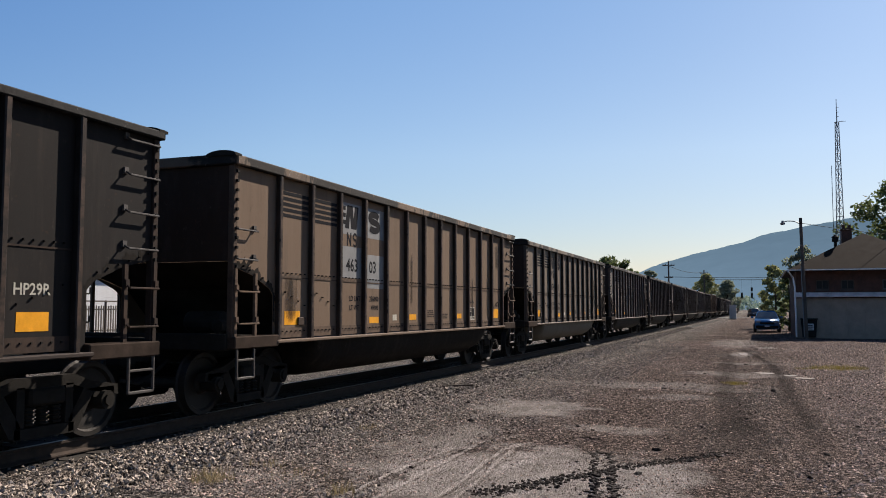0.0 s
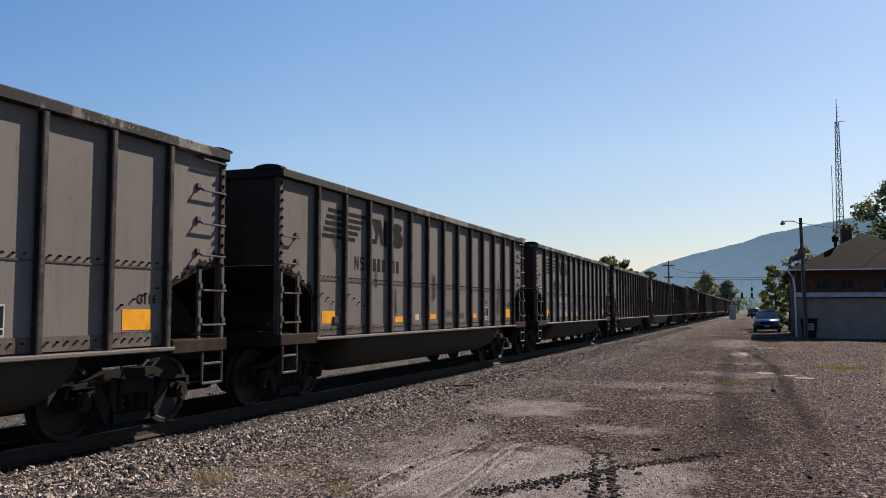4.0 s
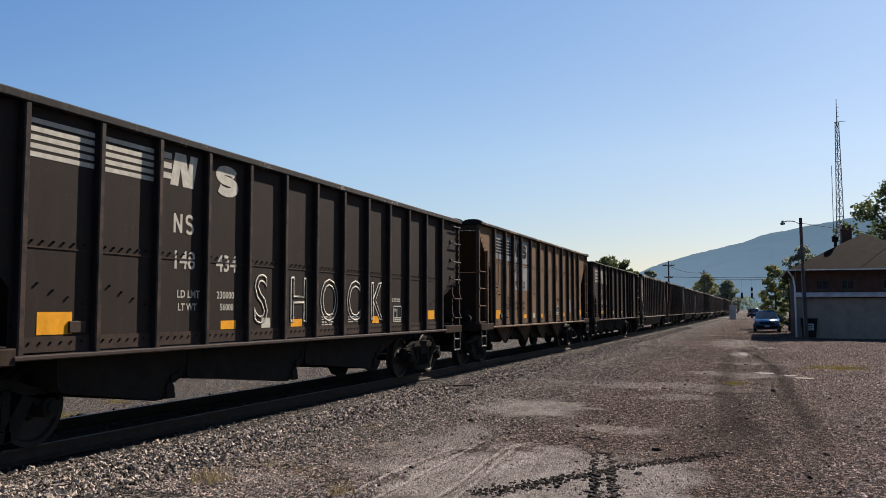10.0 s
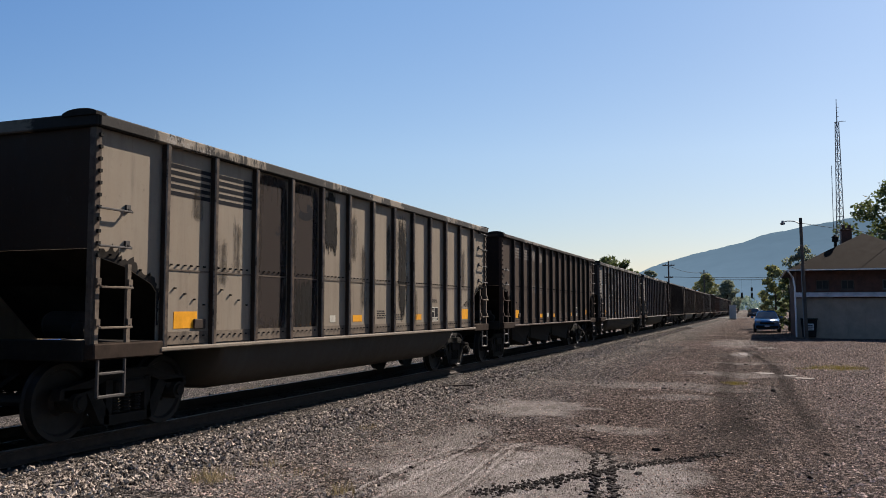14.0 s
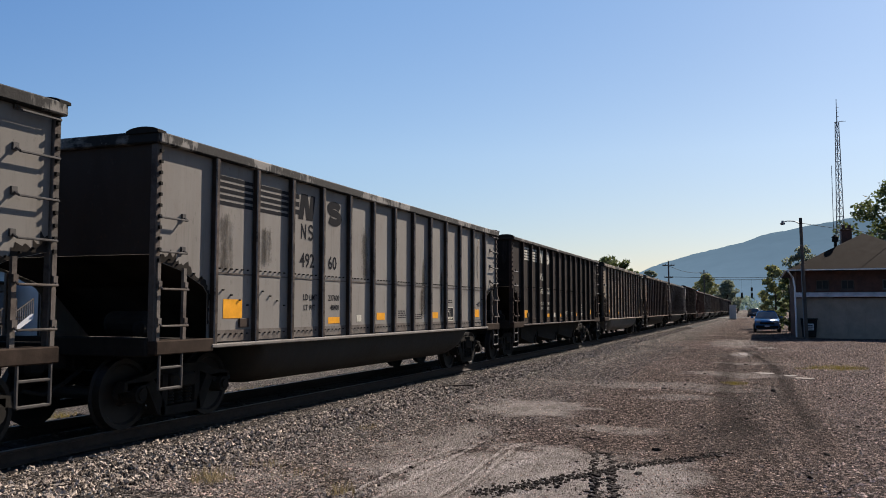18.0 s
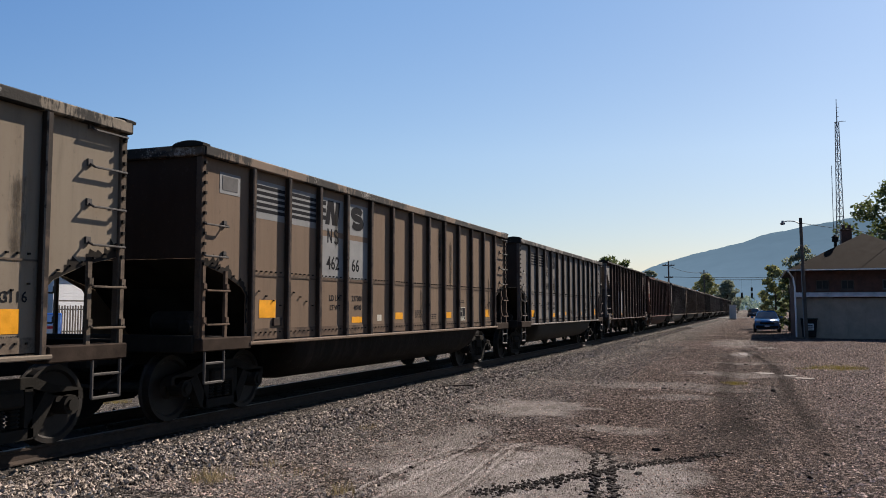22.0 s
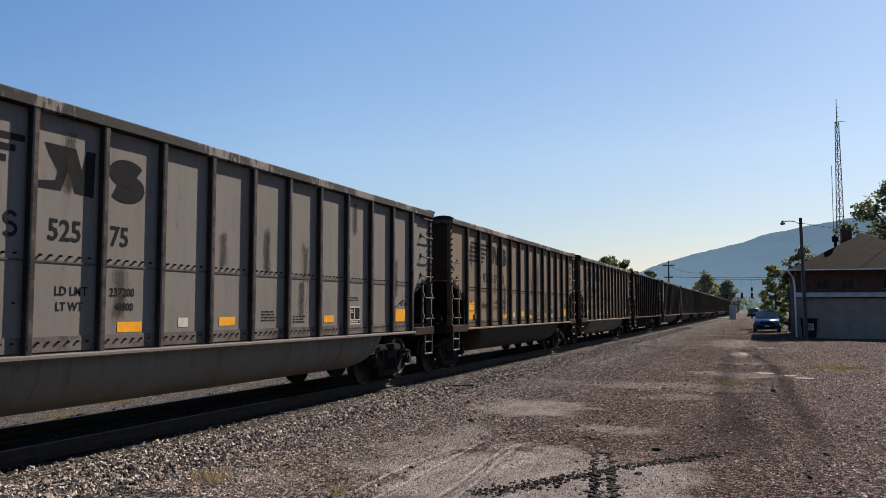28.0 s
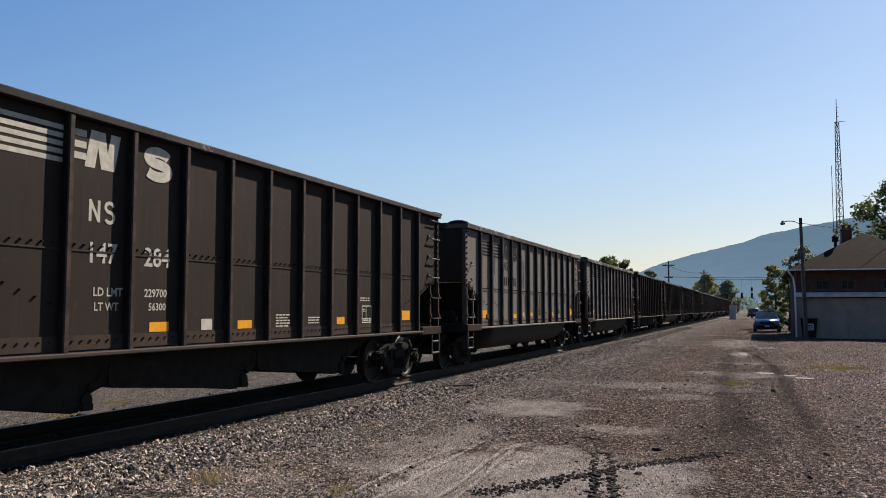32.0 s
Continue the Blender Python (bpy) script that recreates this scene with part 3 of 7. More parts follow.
# low ridges of silt pushed up by wheels, and crumbs strewn on the silt
def ridge(bm, stops, height, width, rng):
    """A ragged little bank along a line of (x, y) stops."""
    line = []
    for (x0, y0), (x1, y1) in zip(stops, stops[1:]):
        n = max(2, int(math.hypot(x1 - x0, y1 - y0) / 0.035))
        line += [(x0 + (x1 - x0) * i / n, y0 + (y1 - y0) * i / n) for i in range(n)]
    rows = []
    for i, (x, y) in enumerate(line):
        a = line[max(0, i - 3)]
        b = line[min(len(line) - 1, i + 3)]
        d = Vector((b[0] - a[0], b[1] - a[1])).normalized()
        fade = min(1.0, i / 6, (len(line) - 1 - i) / 6)
        h = height * fade * max(0.0, rng.uniform(0.3, 1.1) + 0.9 * noise.noise(Vector((x * 3, y * 3, 4))))
        w = width * rng.uniform(0.7, 1.2)
        j = rng.uniform(-0.2, 0.2) * width
        z = ground_height(x, y)
        rows.append([bm.verts.new((x - d.y * u, y + d.x * u, z + q)) for u, q in ((-w, -0.012), (j, h), (w, -0.012))])
    for p, q in zip(rows, rows[1:]):
        for i in (0, 1):
            bm.faces.new((p[i], p[i + 1], q[i + 1], q[i]))

rrng = random.Random(8)
bm = bmesh.new()
WHEELWAYS = (((-2.76, 7.0), (-2.81, 7.71), (-2.86, 8.45), (-2.92, 9.87), (-2.8, 10.6)), ((-2.62, 7.1), (-2.72, 8.59), (-2.84, 10.02)), ((-2.53, 8.54), (-2.42, 9.01), (-2.18, 9.26), (-1.8, 9.5)),
             ((-2.53, 10.54), (-2.49, 11.0), (-2.33, 11.2), (-2.14, 11.13), (-1.9, 11.0)), ((-3.63, 11.56), (-3.3, 12.29)), ((-3.55, 6.6), (-3.62, 7.87), (-3.61, 8.6), (-3.5, 9.6)),
             ((-3.37, 14.4), (-3.22, 14.83), (-3.33, 15.22)), ((-3.31, 6.7), (-3.31, 8.08), (-3.32, 9.19), (-3.33, 10.3), (-3.1, 11.2)), ((-4.7, 6.2), (-4.9, 8.2), (-5.2, 12.0), (-5.3, 15.0)), ((-4.3, 6.4), (-4.5, 9.0), (-4.8, 13.5)))
for q, stops in enumerate(WHEELWAYS):
    for o in (0.0, 0.09, 0.2) if q in (0, 1, 5, 7) else (0.0, 0.1):
        cut = rrng.uniform(0, 0.15)
        ridge(bm, [(x + o + rrng.uniform(-0.015, 0.015), y + cut) for x, y in stops], rrng.uniform(0.008, 0.02), rrng.uniform(0.018, 0.04), rrng)
for q in range(14):
    x, y = rrng.uniform(-4.2, -0.9), rrng.uniform(6.8, 11.5)
    a, r = rrng.uniform(-0.5, 1.0), rrng.uniform(0.15, 0.5)
    ridge(bm, [(x + r * f * math.sin(a + 0.7 * f), y + r * f * math.cos(a + 0.7 * f)) for f in (0.0, 0.5, 1.0, 1.5)], rrng.uniform(0.004, 0.009), rrng.uniform(0.015, 0.03), rrng)
solid("silt_ridges", bm, GRAVEL, "low ragged ridges of dried silt along wheel marks", "silt", kind="stuff")

def crumbs(rng, n):
    b = rng.integers(0, len(SILT_BEDS), n)
    beds = np.array(SILT_BEDS)[b]
    a, r = rng.uniform(0, 6.28, n), rng.uniform(0, 1, n) ** 0.5
    x, y = beds[:, 0] + r * np.cos(a) * beds[:, 2], beds[:, 1] + r * np.sin(a) * beds[:, 3]
    keep = np.sin(x * 4.1 + 1.7 * np.sin(y * 1.9)) + np.sin(y * 3.3 + x) > rng.uniform(-1.6, 2.2, n)
    return np.stack([x, y, rng.uniform(-0.004, 0.003, n)], 1)[keep]

stones("silt_crumbs", 9000, crumbs, (0.004, 0.016), PEBBLE, "small crumbs of stone strewn on dried silt", "gravel", "chip", True)
stones("dark_crumbs", 5000, crumbs, (0.004, 0.014), SHADE_DIRT_STONE, "dark crumbs of dirt strewn on dried silt", "dirt", "chip", True)
# ---- the coal train ----

def wheelset_mesh():
    bm = bmesh.new()
    rod(bm, (-1.05, 0, 0), (1.05, 0, 0), 0.085, 12)
    for s in (-1, 1):
        prof = ((0.675, 0.09), (0.675, 0.13), (0.705, 0.36), (0.69, 0.40), (0.685, 0.488), (0.705, 0.488), (0.722, 0.458),
                (0.825, 0.452), (0.825, 0.395), (0.79, 0.37), (0.775, 0.16), (0.835, 0.13), (0.835, 0.09))
        lathe(bm, [(s * a, r) for a, r in prof], 30)
    return finish("wheelset", bm, WHEEL, False)

def side_frame_mesh(side):
    bm = bmesh.new()
    x0, x1 = side * 0.9, side * 1.03
    outline = ((-1.12, 0.40), (-1.12, 0.62), (-0.70, 0.70), (-0.42, 0.80), (0.42, 0.80), (0.70, 0.70), (1.12, 0.62), (1.12, 0.40),
               (0.98, 0.40), (0.95, 0.56), (0.70, 0.58), (0.42, 0.30), (0.36, 0.16), (-0.36, 0.16), (-0.42, 0.30), (-0.70, 0.58), (-0.95, 0.56), (-0.98, 0.40))
    top = ((-1.14, 0.50), (-1.12, 0.63), (-0.68, 0.70), (-0.42, 0.80), (0.42, 0.80), (0.68, 0.70), (1.12, 0.63), (1.14, 0.50), (0.70, 0.58), (0.40, 0.68), (-0.40, 0.68), (-0.70, 0.58))
    prism(bm, top, 0, min(x0, x1), max(x0, x1))
    for e in (-1, 1):
        leg = ((e * 0.74, 0.60), (e * 0.56, 0.62), (e * 0.34, 0.28), (e * 0.34, 0.14), (e * 0.48, 0.16))
        prism(bm, leg, 0, min(x0, x1), max(x0, x1))
        col = ((e * 0.40, 0.70), (e * 0.29, 0.70), (e * 0.29, 0.26), (e * 0.40, 0.26))
        prism(bm, col, 0, min(x0, x1), max(x0, x1))
        box(bm, min(x0, x1), max(x0, x1), e * 0.89 - 0.17, e * 0.89 + 0.17, 0.50, 0.61)
        rod(bm, (side * 0.88, e * 0.89, 0.457), (side * 1.10, e * 0.89, 0.457), 0.115, 14)
        rod(bm, (side * 1.09, e * 0.89, 0.457), (side * 1.13, e * 0.89, 0.457), 0.07, 12)
    box(bm, min(x0, x1), max(x0, x1), -0.42, 0.42, 0.13, 0.25)
    return finish("side_frame", bm, IRON)

def spring_mesh():
    """A coil spring, its turns drawn as ripples."""
    prof = [(0.262, 0.03)]
    for k in range(5):
        z = 0.265 + k * 0.043
        prof += [(z, 0.052), (z + 0.012, 0.073), (z + 0.026, 0.073), (z + 0.038, 0.052)]
    return finish("spring", lathe(bmesh.new(), prof, 7, 2), IRON)

WHEELSET = wheelset_mesh()
FRAMES = {s: side_frame_mesh(s) for s in (-1, 1)}
SPRING = spring_mesh()
BOLSTER = finish("bolster", boxmesh(-1.08, 1.08, -0.26, 0.26, 0.485, 0.68, bevel=0.03), IRON)
BEAM = finish("brake_beam", boxmesh(-0.72, 0.72, -0.05, 0.05, 0.38, 0.46, bevel=0.01), IRON)
WHEELSETS = []

def truck(parent, y):
    t = part("truck", BOLSTER, None, parent, "black cast iron freight truck on four wheels")
    t.location = (0, y, 0)
    for s in (-1, 1):
        part("side_frame", FRAMES[s], None, t)
        for y in (-0.19, 0.0, 0.19):
            part("spring", SPRING, None, t).location = (s * 0.965, y, 0)
    for e in (-1, 1):
        w = part("wheelset", WHEELSET, None, t, "dark steel wheels on an axle")
        w.location = (0, e * 0.89, 0.457)
        WHEELSETS.append((w, e))
        b = part("brake_beam", BEAM, None, t)
        b.location = (0, e * 0.36, 0)
    return t

BAYS = {"bays": (-3.45, -0.27, 2.91), "chutes": (-4.3, -1.95, 0.4, 2.75)}
GRABS = {-1: (2.27, 2.7), 1: (2.27, 2.7, 3.15, 3.57)}

class CarKind:
    def __init__(self, half, posts, chord_h, chord_out, under, end, sheet=1.425, post_out=1.58, post_w=0.085, sill_z=1.1, top=3.79, seam=2.055, pin=0.055):
        self.half, self.posts, self.chord_h, self.chord_out = half, posts, chord_h, chord_out
        self.under, self.end, self.sheet, self.post_out, self.post_w, self.sill_z = under, end, sheet, post_out, post_w, sill_z
        self.top, self.seam, self.pin = top, seam, pin
        self.meshes = {}

WIDE_POSTS = (1.57, 2.97, 4.0, 4.95, 6.35, 7.8, 9.25, 10.6, 11.5, 12.55, 14.3)
OPEN_POSTS = (1.23, 2.32, 3.2, 4.1, 5.3, 6.46, 7.6, 8.8, 9.96, 11.1, 12.07, 13.05)
GON = CarKind(7.30, [-6.096 + 1.016 * k for k in range(13)], 0.14, 1.585, "tub", "low", 1.475, 1.575, top=3.77, pin=0.032)
HOP = CarKind(7.3, [-6.10] + [-5.04 + 1.002 * k for k in range(12)], 0.10, 1.59, "bays", "low", 1.475, 1.58, top=3.77, seam=2.2, pin=0.025)
HOPWIDE = CarKind(7.62, [-7.62 + d for d in WIDE_POSTS], 0.06, 1.57, "bays", "low", 1.465, post_w=0.06, top=3.71, seam=None, pin=0.03)
HOPOPEN = CarKind(7.6, [-7.5 + d for d in OPEN_POSTS], 0.08, 1.6, "chutes", "open", 1.475, top=3.91, seam=2.9, pin=0.02)
HOPLOW = CarKind(7.6, [-7.5 + d for d in OPEN_POSTS], 0.08, 1.6, "chutes", "open", 1.475, top=3.91, seam=2.52, pin=0.02)

def side_sheet_mesh(k, side):
    h, s = k.half, k.sill_z
    b = [(h, k.top - 0.02)]
    if k.end == "low":
        corner = [(h, 2.17), (h - 0.55, 2.05), (h - 1.02, 1.86), (h - 1.12, 1.76), (h - 1.12, s)]
    else:
        corner = [(h, 3.69), (h - 1.2, 2.6), (h - 1.2, s)]
    right = b + corner
    outline = right + [(-y, z) for y, z in right[::-1]]
    bm = prism(bmesh.new(), outline, 0, side * k.sheet - 0.006, side * k.sheet + 0.006)
    return finish("side_sheet", bm, PAINT)

def end_sheet_mesh(k, e, line, name, material):
    """A bent sheet across the car, along a line of (y, z)."""
    w = k.sheet - 0.01
    bm = bmesh.new()
    out = [(e * y, z) for y, z in line] + [(e * (y - 0.03), z) for y, z in line[::-1]]
    prism(bm, out, 0, -w, w)
    return finish(name, bm, material)

def soot_edge_mesh(k, side, e):
    """Ragged black soot that creeps up the side sheet from its cut-away lower corner."""
    h = k.half
    line = [(h - 0.03, 2.165), (h - 0.55, 2.05), (h - 1.02, 1.86), (h - 1.115, 1.76), (h - 1.116, 1.3)]
    rng = random.Random(5 + side + 3 * e)
    pts = []
    for (y0, z0), (y1, z1) in zip(line, line[1:]):
        m = max(4, int(math.hypot(y1 - y0, z1 - z0) / 0.035))
        pts += [(y0 + (y1 - y0) * i / m, z0 + (z1 - z0) * i / m) for i in range(m)]
    bm = bmesh.new()
    x = side * (k.sheet + 0.0085)
    rows = []
    for i, (y, z) in enumerate(pts):
        f = i / len(pts)
        up = (0.05 + 0.13 * rng.random() ** 2 + 0.09 * math.sin(i * 0.33 + e) ** 2) * (1 - 0.65 * f)
        rows.append([bm.verts.new((x, e * (y - 0.004), z + 0.004)), bm.verts.new((x, e * (y - up * (0.25 + 0.5 * f)), z + up * (1.15 - 0.75 * f)))])
    for a, b in zip(rows, rows[1:]):
        f = bm.faces.new((a[0], a[1], b[1], b[0]))
        f.normal_update()
        if f.normal.x * side < 0:
            f.normal_flip()
    return finish("soot_edge", bm, SOOT_SHADE)

def tub_mesh(k):
    bm = bmesh.new()
    L = 4.75
    prof = [(math.cos(a), math.sin(a)) for a in [math.pi * i / 16 for i in range(17)]]
    rings = []
    for y, d in ((-L, 0.02), (-L + 0.02, 0.40), (-L + 0.1, 0.54), (-L + 0.27, 0.65), (-L + 0.6, 0.705), (0, 0.715), (L - 0.6, 0.705), (L - 0.27, 0.65), (L - 0.1, 0.54), (L - 0.02, 0.40), (L, 0.02)):
        rings.append([bm.verts.new((1.46 * math.copysign(abs(c) ** 0.42, c), y, k.sill_z - 0.03 - d * s ** 0.9)) for c, s in prof])
    for u, v in zip(rings, rings[1:]):
        for i in range(16):
            bm.faces.new((u[i], u[i + 1], v[i + 1], v[i]))
    bmesh.ops.recalc_face_normals(bm, faces=bm.faces)
    return finish("tub", bm, TUB, True)

def bay_mesh(k, y, flip):
    bm = bmesh.new()
    top = k.sill_z - 0.07
    if k.under == "bays":
        o = [(max(y - 2.75, -5.3), top), (max(y - 2.75, -5.28), 0.66), (max(y - 2.6, -5.1), 0.60), (y - 0.15, 0.385), (y, 0.42), (y + 0.14, 0.55), (y + 1.38, top)]
        prism(bm, o, 0, -1.25, 1.25)
        for v in bm.verts:
            if v.co.z < 0.65:
                v.co.x *= 0.96
    else:
        o = [(-1.35, top), (-1.0, 0.60), (0.02, 0.55), (0.2, 0.62), (0.85, top)]
        prism(bm, [(y + a, z) for a, z in o], 0, -1.12, 1.12)
    return finish("hopper_bay", bm, IRON)

def gate_mesh(k, y):
    """The discharge gate under a bay."""
    return finish("bay_gate", boxmesh(-1.16, 1.16, y - 0.1, y + 0.08, 0.36, 0.5, bevel=0.02), IRON)

def latch_mesh(k, y, x):
    """The cluster of lock, shaft end and lever beside a gate."""
    bm = lathe(bmesh.new(), [(x - 0.05, 0.05), (x - 0.04, 0.085), (x + 0.04, 0.085), (x + 0.05, 0.05)], 10, 0, (0, y + 0.1, 0.5))
    lathe(bm, [(x - 0.05, 0.03), (x - 0.04, 0.06), (x + 0.05, 0.06), (x + 0.06, 0.03)], 8, 0, (0, y + 0.16, 0.64))
    box(bm, x - 0.03, x + 0.05, y + 0.02, y + 0.2, 0.38, 0.46, bevel=0.012)
    pipe(bm, ((x, y + 0.16, 0.64), (x + 0.02, y + 0.3, 0.74), (x + 0.02, y + 0.34, 0.86)), 0.022)
    return finish("gate_latch", bm, IRON)

def gusset_mesh(k, y, s):
    """The triangular plate that hangs from the sill beside a chute."""
    bm = bmesh.new()
    top = k.sill_z - 0.07
    prism(bm, [(y - 0.95, top), (y + 0.95, top), (y + 0.08, 0.56), (y - 0.08, 0.56)], 0, min(s * 1.24, s * 1.27), max(s * 1.24, s * 1.27))
    for a in (-0.95, 0.95):
        d = 0.05 if a < 0 else -0.05
        prism(bm, [(y + a, top), (y + a + 2 * d, top), (y + 0.05 * (1 if a > 0 else -1) + d, 0.53), (y + 0.08 * (1 if a > 0 else -1), 0.53)], 0, min(s * 1.27, s * 1.3), max(s * 1.27, s * 1.3))
    return finish("gusset", bm, TRIM)

def rivets_mesh(k, side):
    """Rivet rows of the side sheets, as one part."""
    bm = bmesh.new()
    x = side * (k.sheet + 0.006)
    rows, long_pins = [], []
    for a, b in zip(k.posts, k.posts[1:]):
        w = b - a
        n = 4 if k.end == "open" else 6
        for i in range(n):
            f = 0.17 + 0.675 * i / (n - 1)
            if k.seam:
                rows.append((a + w * f, k.seam + 0.065))
            rows.append((a + w * f, k.sill_z + 0.1))
    for q, (a, b) in enumerate(zip(k.posts, k.posts[1:])):
        if k.end == "low" and (q in (0, 1) or q >= len(k.posts) - 2):
            for i in range(4):
                rows.append((a + (b - a) * (0.25 + 0.2 * i), 1.82 - 0.07 * i if q < 2 else 1.6 + 0.07 * i))
    e0, e1 = -k.half + 0.05, k.half - 0.05
    if k.end == "low":
        for e in (-1, 1):
            for j in range(6):
                f = j / 5
                rows.append((e * (k.half - 0.12 - 0.85 * f), 2.23 - 0.26 * f))
    else:
        for e in (-1, 1):
            for j in range(8):
                f = j / 7
                rows.append((e * (k.half - 0.15 - 1.0 * f), 3.62 - 0.91 * f))
            for d, z in ((1.45, 2.37), (1.56, 2.27), (1.67, 2.17), (1.79, 2.07), (1.91, 1.97), (2.53, 1.5), (2.62, 1.4), (2.71, 1.3)):
                long_pins.append((e * (k.half - d), z))
    for j in range(11 if k.end == "low" else 0):
        rows.append((e0, 2.16 + 0.138 * j))
        rows.append((e1, 2.16 + 0.138 * j))
    for y, z in rows:
        r = 0.02 if abs(y) > k.half - 0.08 else 0.0105
        u = x + side * (0.04 if abs(y) > k.half - 0.08 else 0.0)
        box(bm, min(u, u + side * k.pin), max(u, u + side * k.pin), y - r, y + r, z - r, z + r)
    for y, z in long_pins:
        box(bm, min(x, x + side * 0.06), max(x, x + side * 0.06), y - 0.012, y + 0.012, z - 0.012, z + 0.012)
    return finish("riveting", bm, IRON)

def ladder_mesh(k, side, e):
    bm = bmesh.new()
    x = side * (k.sheet + 0.05)
    ys = (e * (k.half - 0.05), e * (k.half - 0.56))
    if k.end == "open":
        if e > 0:
            for y in (ys[0], ys[0] - 0.46):
                box(bm, x - 0.015, x + 0.015, y - 0.025, y + 0.025, k.sill_z - 0.05, k.top - 0.12)
            for q in range(6):
                rod(bm, (x + side * 0.01, ys[0], 1.4 + 0.42 * q), (x + side * 0.01, ys[0] - 0.46, 1.4 + 0.42 * q), 0.014, 6)
            return finish("ladder", bm, TRIM)
        y1 = k.posts[0]
        x = side * (k.sheet + 0.03)
        if k is HOPOPEN:
            y1 = -6.88
            box(bm, x - 0.04, x + 0.04, y1 - 0.045, y1 + 0.045, k.sill_z - 0.05, 3.16)
        for z in (2.57, 2.11, 1.64, 1.2) if k is HOPOPEN else (2.21, 1.58):
            rod(bm, (x, ys[0], z), (x, y1, z), 0.016, 6)
            rod(bm, (x, ys[0], z), (x + side * 0.03, ys[0], z), 0.03, 8)
        return finish("ladder", bm, TRIM if k is HOPOPEN else STEEL)
    top = 2.08
    for y in ys:
        box(bm, x - 0.02, x + 0.02, y - 0.03, y + 0.03, k.sill_z - 0.05, top if y != ys[0] else top + 0.05)
    for z in (1.34, 1.8):
        o = side * 0.075
        pipe(bm, ((x, ys[0], z + 0.06), (x + o, ys[0], z), (x + o, ys[1], z), (x, ys[1], z + 0.06)), 0.014)
        for y in ys:
            box(bm, min(x, x + side * 0.045), max(x, x + side * 0.045), y - 0.03, y + 0.03, z + 0.02, z + 0.1)
    return finish("ladder", bm, TRIM)

def grab_mesh(k, side, e, z):
    bm = bmesh.new()
    x = side * (k.sheet + 0.005)
    y0, y1 = e * (k.half - 0.04), e * (k.half - 0.56)
    o = side * 0.085
    pipe(bm, ((x, y0, z + 0.05), (x + o, y0, z), (x + o, y1, z), (x, y1, z + 0.05)), 0.014)
    box(bm, min(x, x + side * 0.03), max(x, x + side * 0.03), y1 - 0.035, y1 + 0.035, z + 0.01, z + 0.09)
    return finish("grab_iron", bm, STEEL)

def step_mesh(k, side, e):
    bm = bmesh.new()
    x = side * (k.sheet + 0.08)
    y0, y1 = e * (k.half - 0.07), e * (k.half - 0.5)
    pipe(bm, ((x, y0, k.sill_z - 0.1), (x, y0, 0.56), (x, y1, 0.56), (x, y1, k.sill_z - 0.1)), 0.02)
    rod(bm, (x, y0, 0.82), (x, y1, 0.82), 0.018, 6)
    return finish("step", bm, STEEL)

def coupler_mesh(k, e):
    bm = bmesh.new()
    h = k.half
    box(bm, -0.11, 0.11, min(e * (h - 0.5), e * (h + 0.35)), max(e * (h - 0.5), e * (h + 0.35)), 0.78, 0.98, bevel=0.02)
    box(bm, -0.2, 0.16, min(e * (h + 0.32), e * (h + 0.62)), max(e * (h + 0.32), e * (h + 0.62)), 0.72, 1.02, bevel=0.05)
    pipe(bm, ((0.35, e * (h - 0.1), 0.8), (0.36, e * (h + 0.25), 0.62), (0.3, e * (h + 0.5), 0.5), (0.2, e * (h + 0.72), 0.56)), 0.03)
    return finish("coupler", bm, IRON)

def post_mesh(k, side):
    bm = bmesh.new()
    a, b = side * (k.sheet + 0.006), side * k.post_out
    w = k.post_w / 2
    # outstanding web with a flange on its outer edge
    prism(bm, [(-w, k.sill_z - 0.02), (w, k.sill_z - 0.02), (w, k.top - k.chord_h), (-w, k.top - k.chord_h)], 0, min(a, b), max(a, b))
    bevel_edges = [e for e in bm.edges if abs(e.verts[0].co.z - e.verts[1].co.z) > 1]
    bmesh.ops.bevel(bm, geom=bevel_edges, offset=0.014, segments=1, affect="EDGES")
    # web sides get darker materials than the face: their shade is painted in
    me = finish("side_post", bm, SOOT_SHADE_WEB if k.under == "bays" else RUST_SHADE)
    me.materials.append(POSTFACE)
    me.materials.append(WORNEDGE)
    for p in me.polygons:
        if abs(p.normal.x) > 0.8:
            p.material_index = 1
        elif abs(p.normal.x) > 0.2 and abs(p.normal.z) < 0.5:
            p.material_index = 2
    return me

def bracket_mesh(k, side, e):
    """A thick corner bracket with a round hole through it."""
    bm = bmesh.new()
    x0, x1 = side * (k.sheet + 0.06), side * (k.sheet + 0.14)
    y, z, n = e * (k.half - 0.3), 1.2, 16
    ring = []
    for i in range(n):
        a = 2 * math.pi * i / n
        c, q = math.cos(a), math.sin(a)
        m = 1 / max(abs(c), abs(q))
        ring.append([bm.verts.new((x, y + c * u, z + q * w)) for x in (x0, x1) for u, w in ((0.07, 0.07), (0.26 * min(1.0, m * 0.92), 0.15 * min(1.0, m * 0.92)))])
    for p, q in zip(ring, ring[1:] + ring[:1]):
        for i, j in ((0, 1), (1, 3), (3, 2), (2, 0)):
            bm.faces.new((p[i], p[j], q[j], q[i]))
    bmesh.ops.recalc_face_normals(bm, faces=bm.faces)
    box(bm, min(x0, x1), max(x0, x1) + 0.02, y + e * 0.12 - 0.1, y + e * 0.12 + 0.1, 0.82, 1.04, bevel=0.03)
    rod(bm, (x1, y - e * 0.2, 1.28), (x1 + side * 0.05, y - e * 0.2, 1.28), 0.05, 10)
    return finish("jacking_bracket", bm, TRIM)

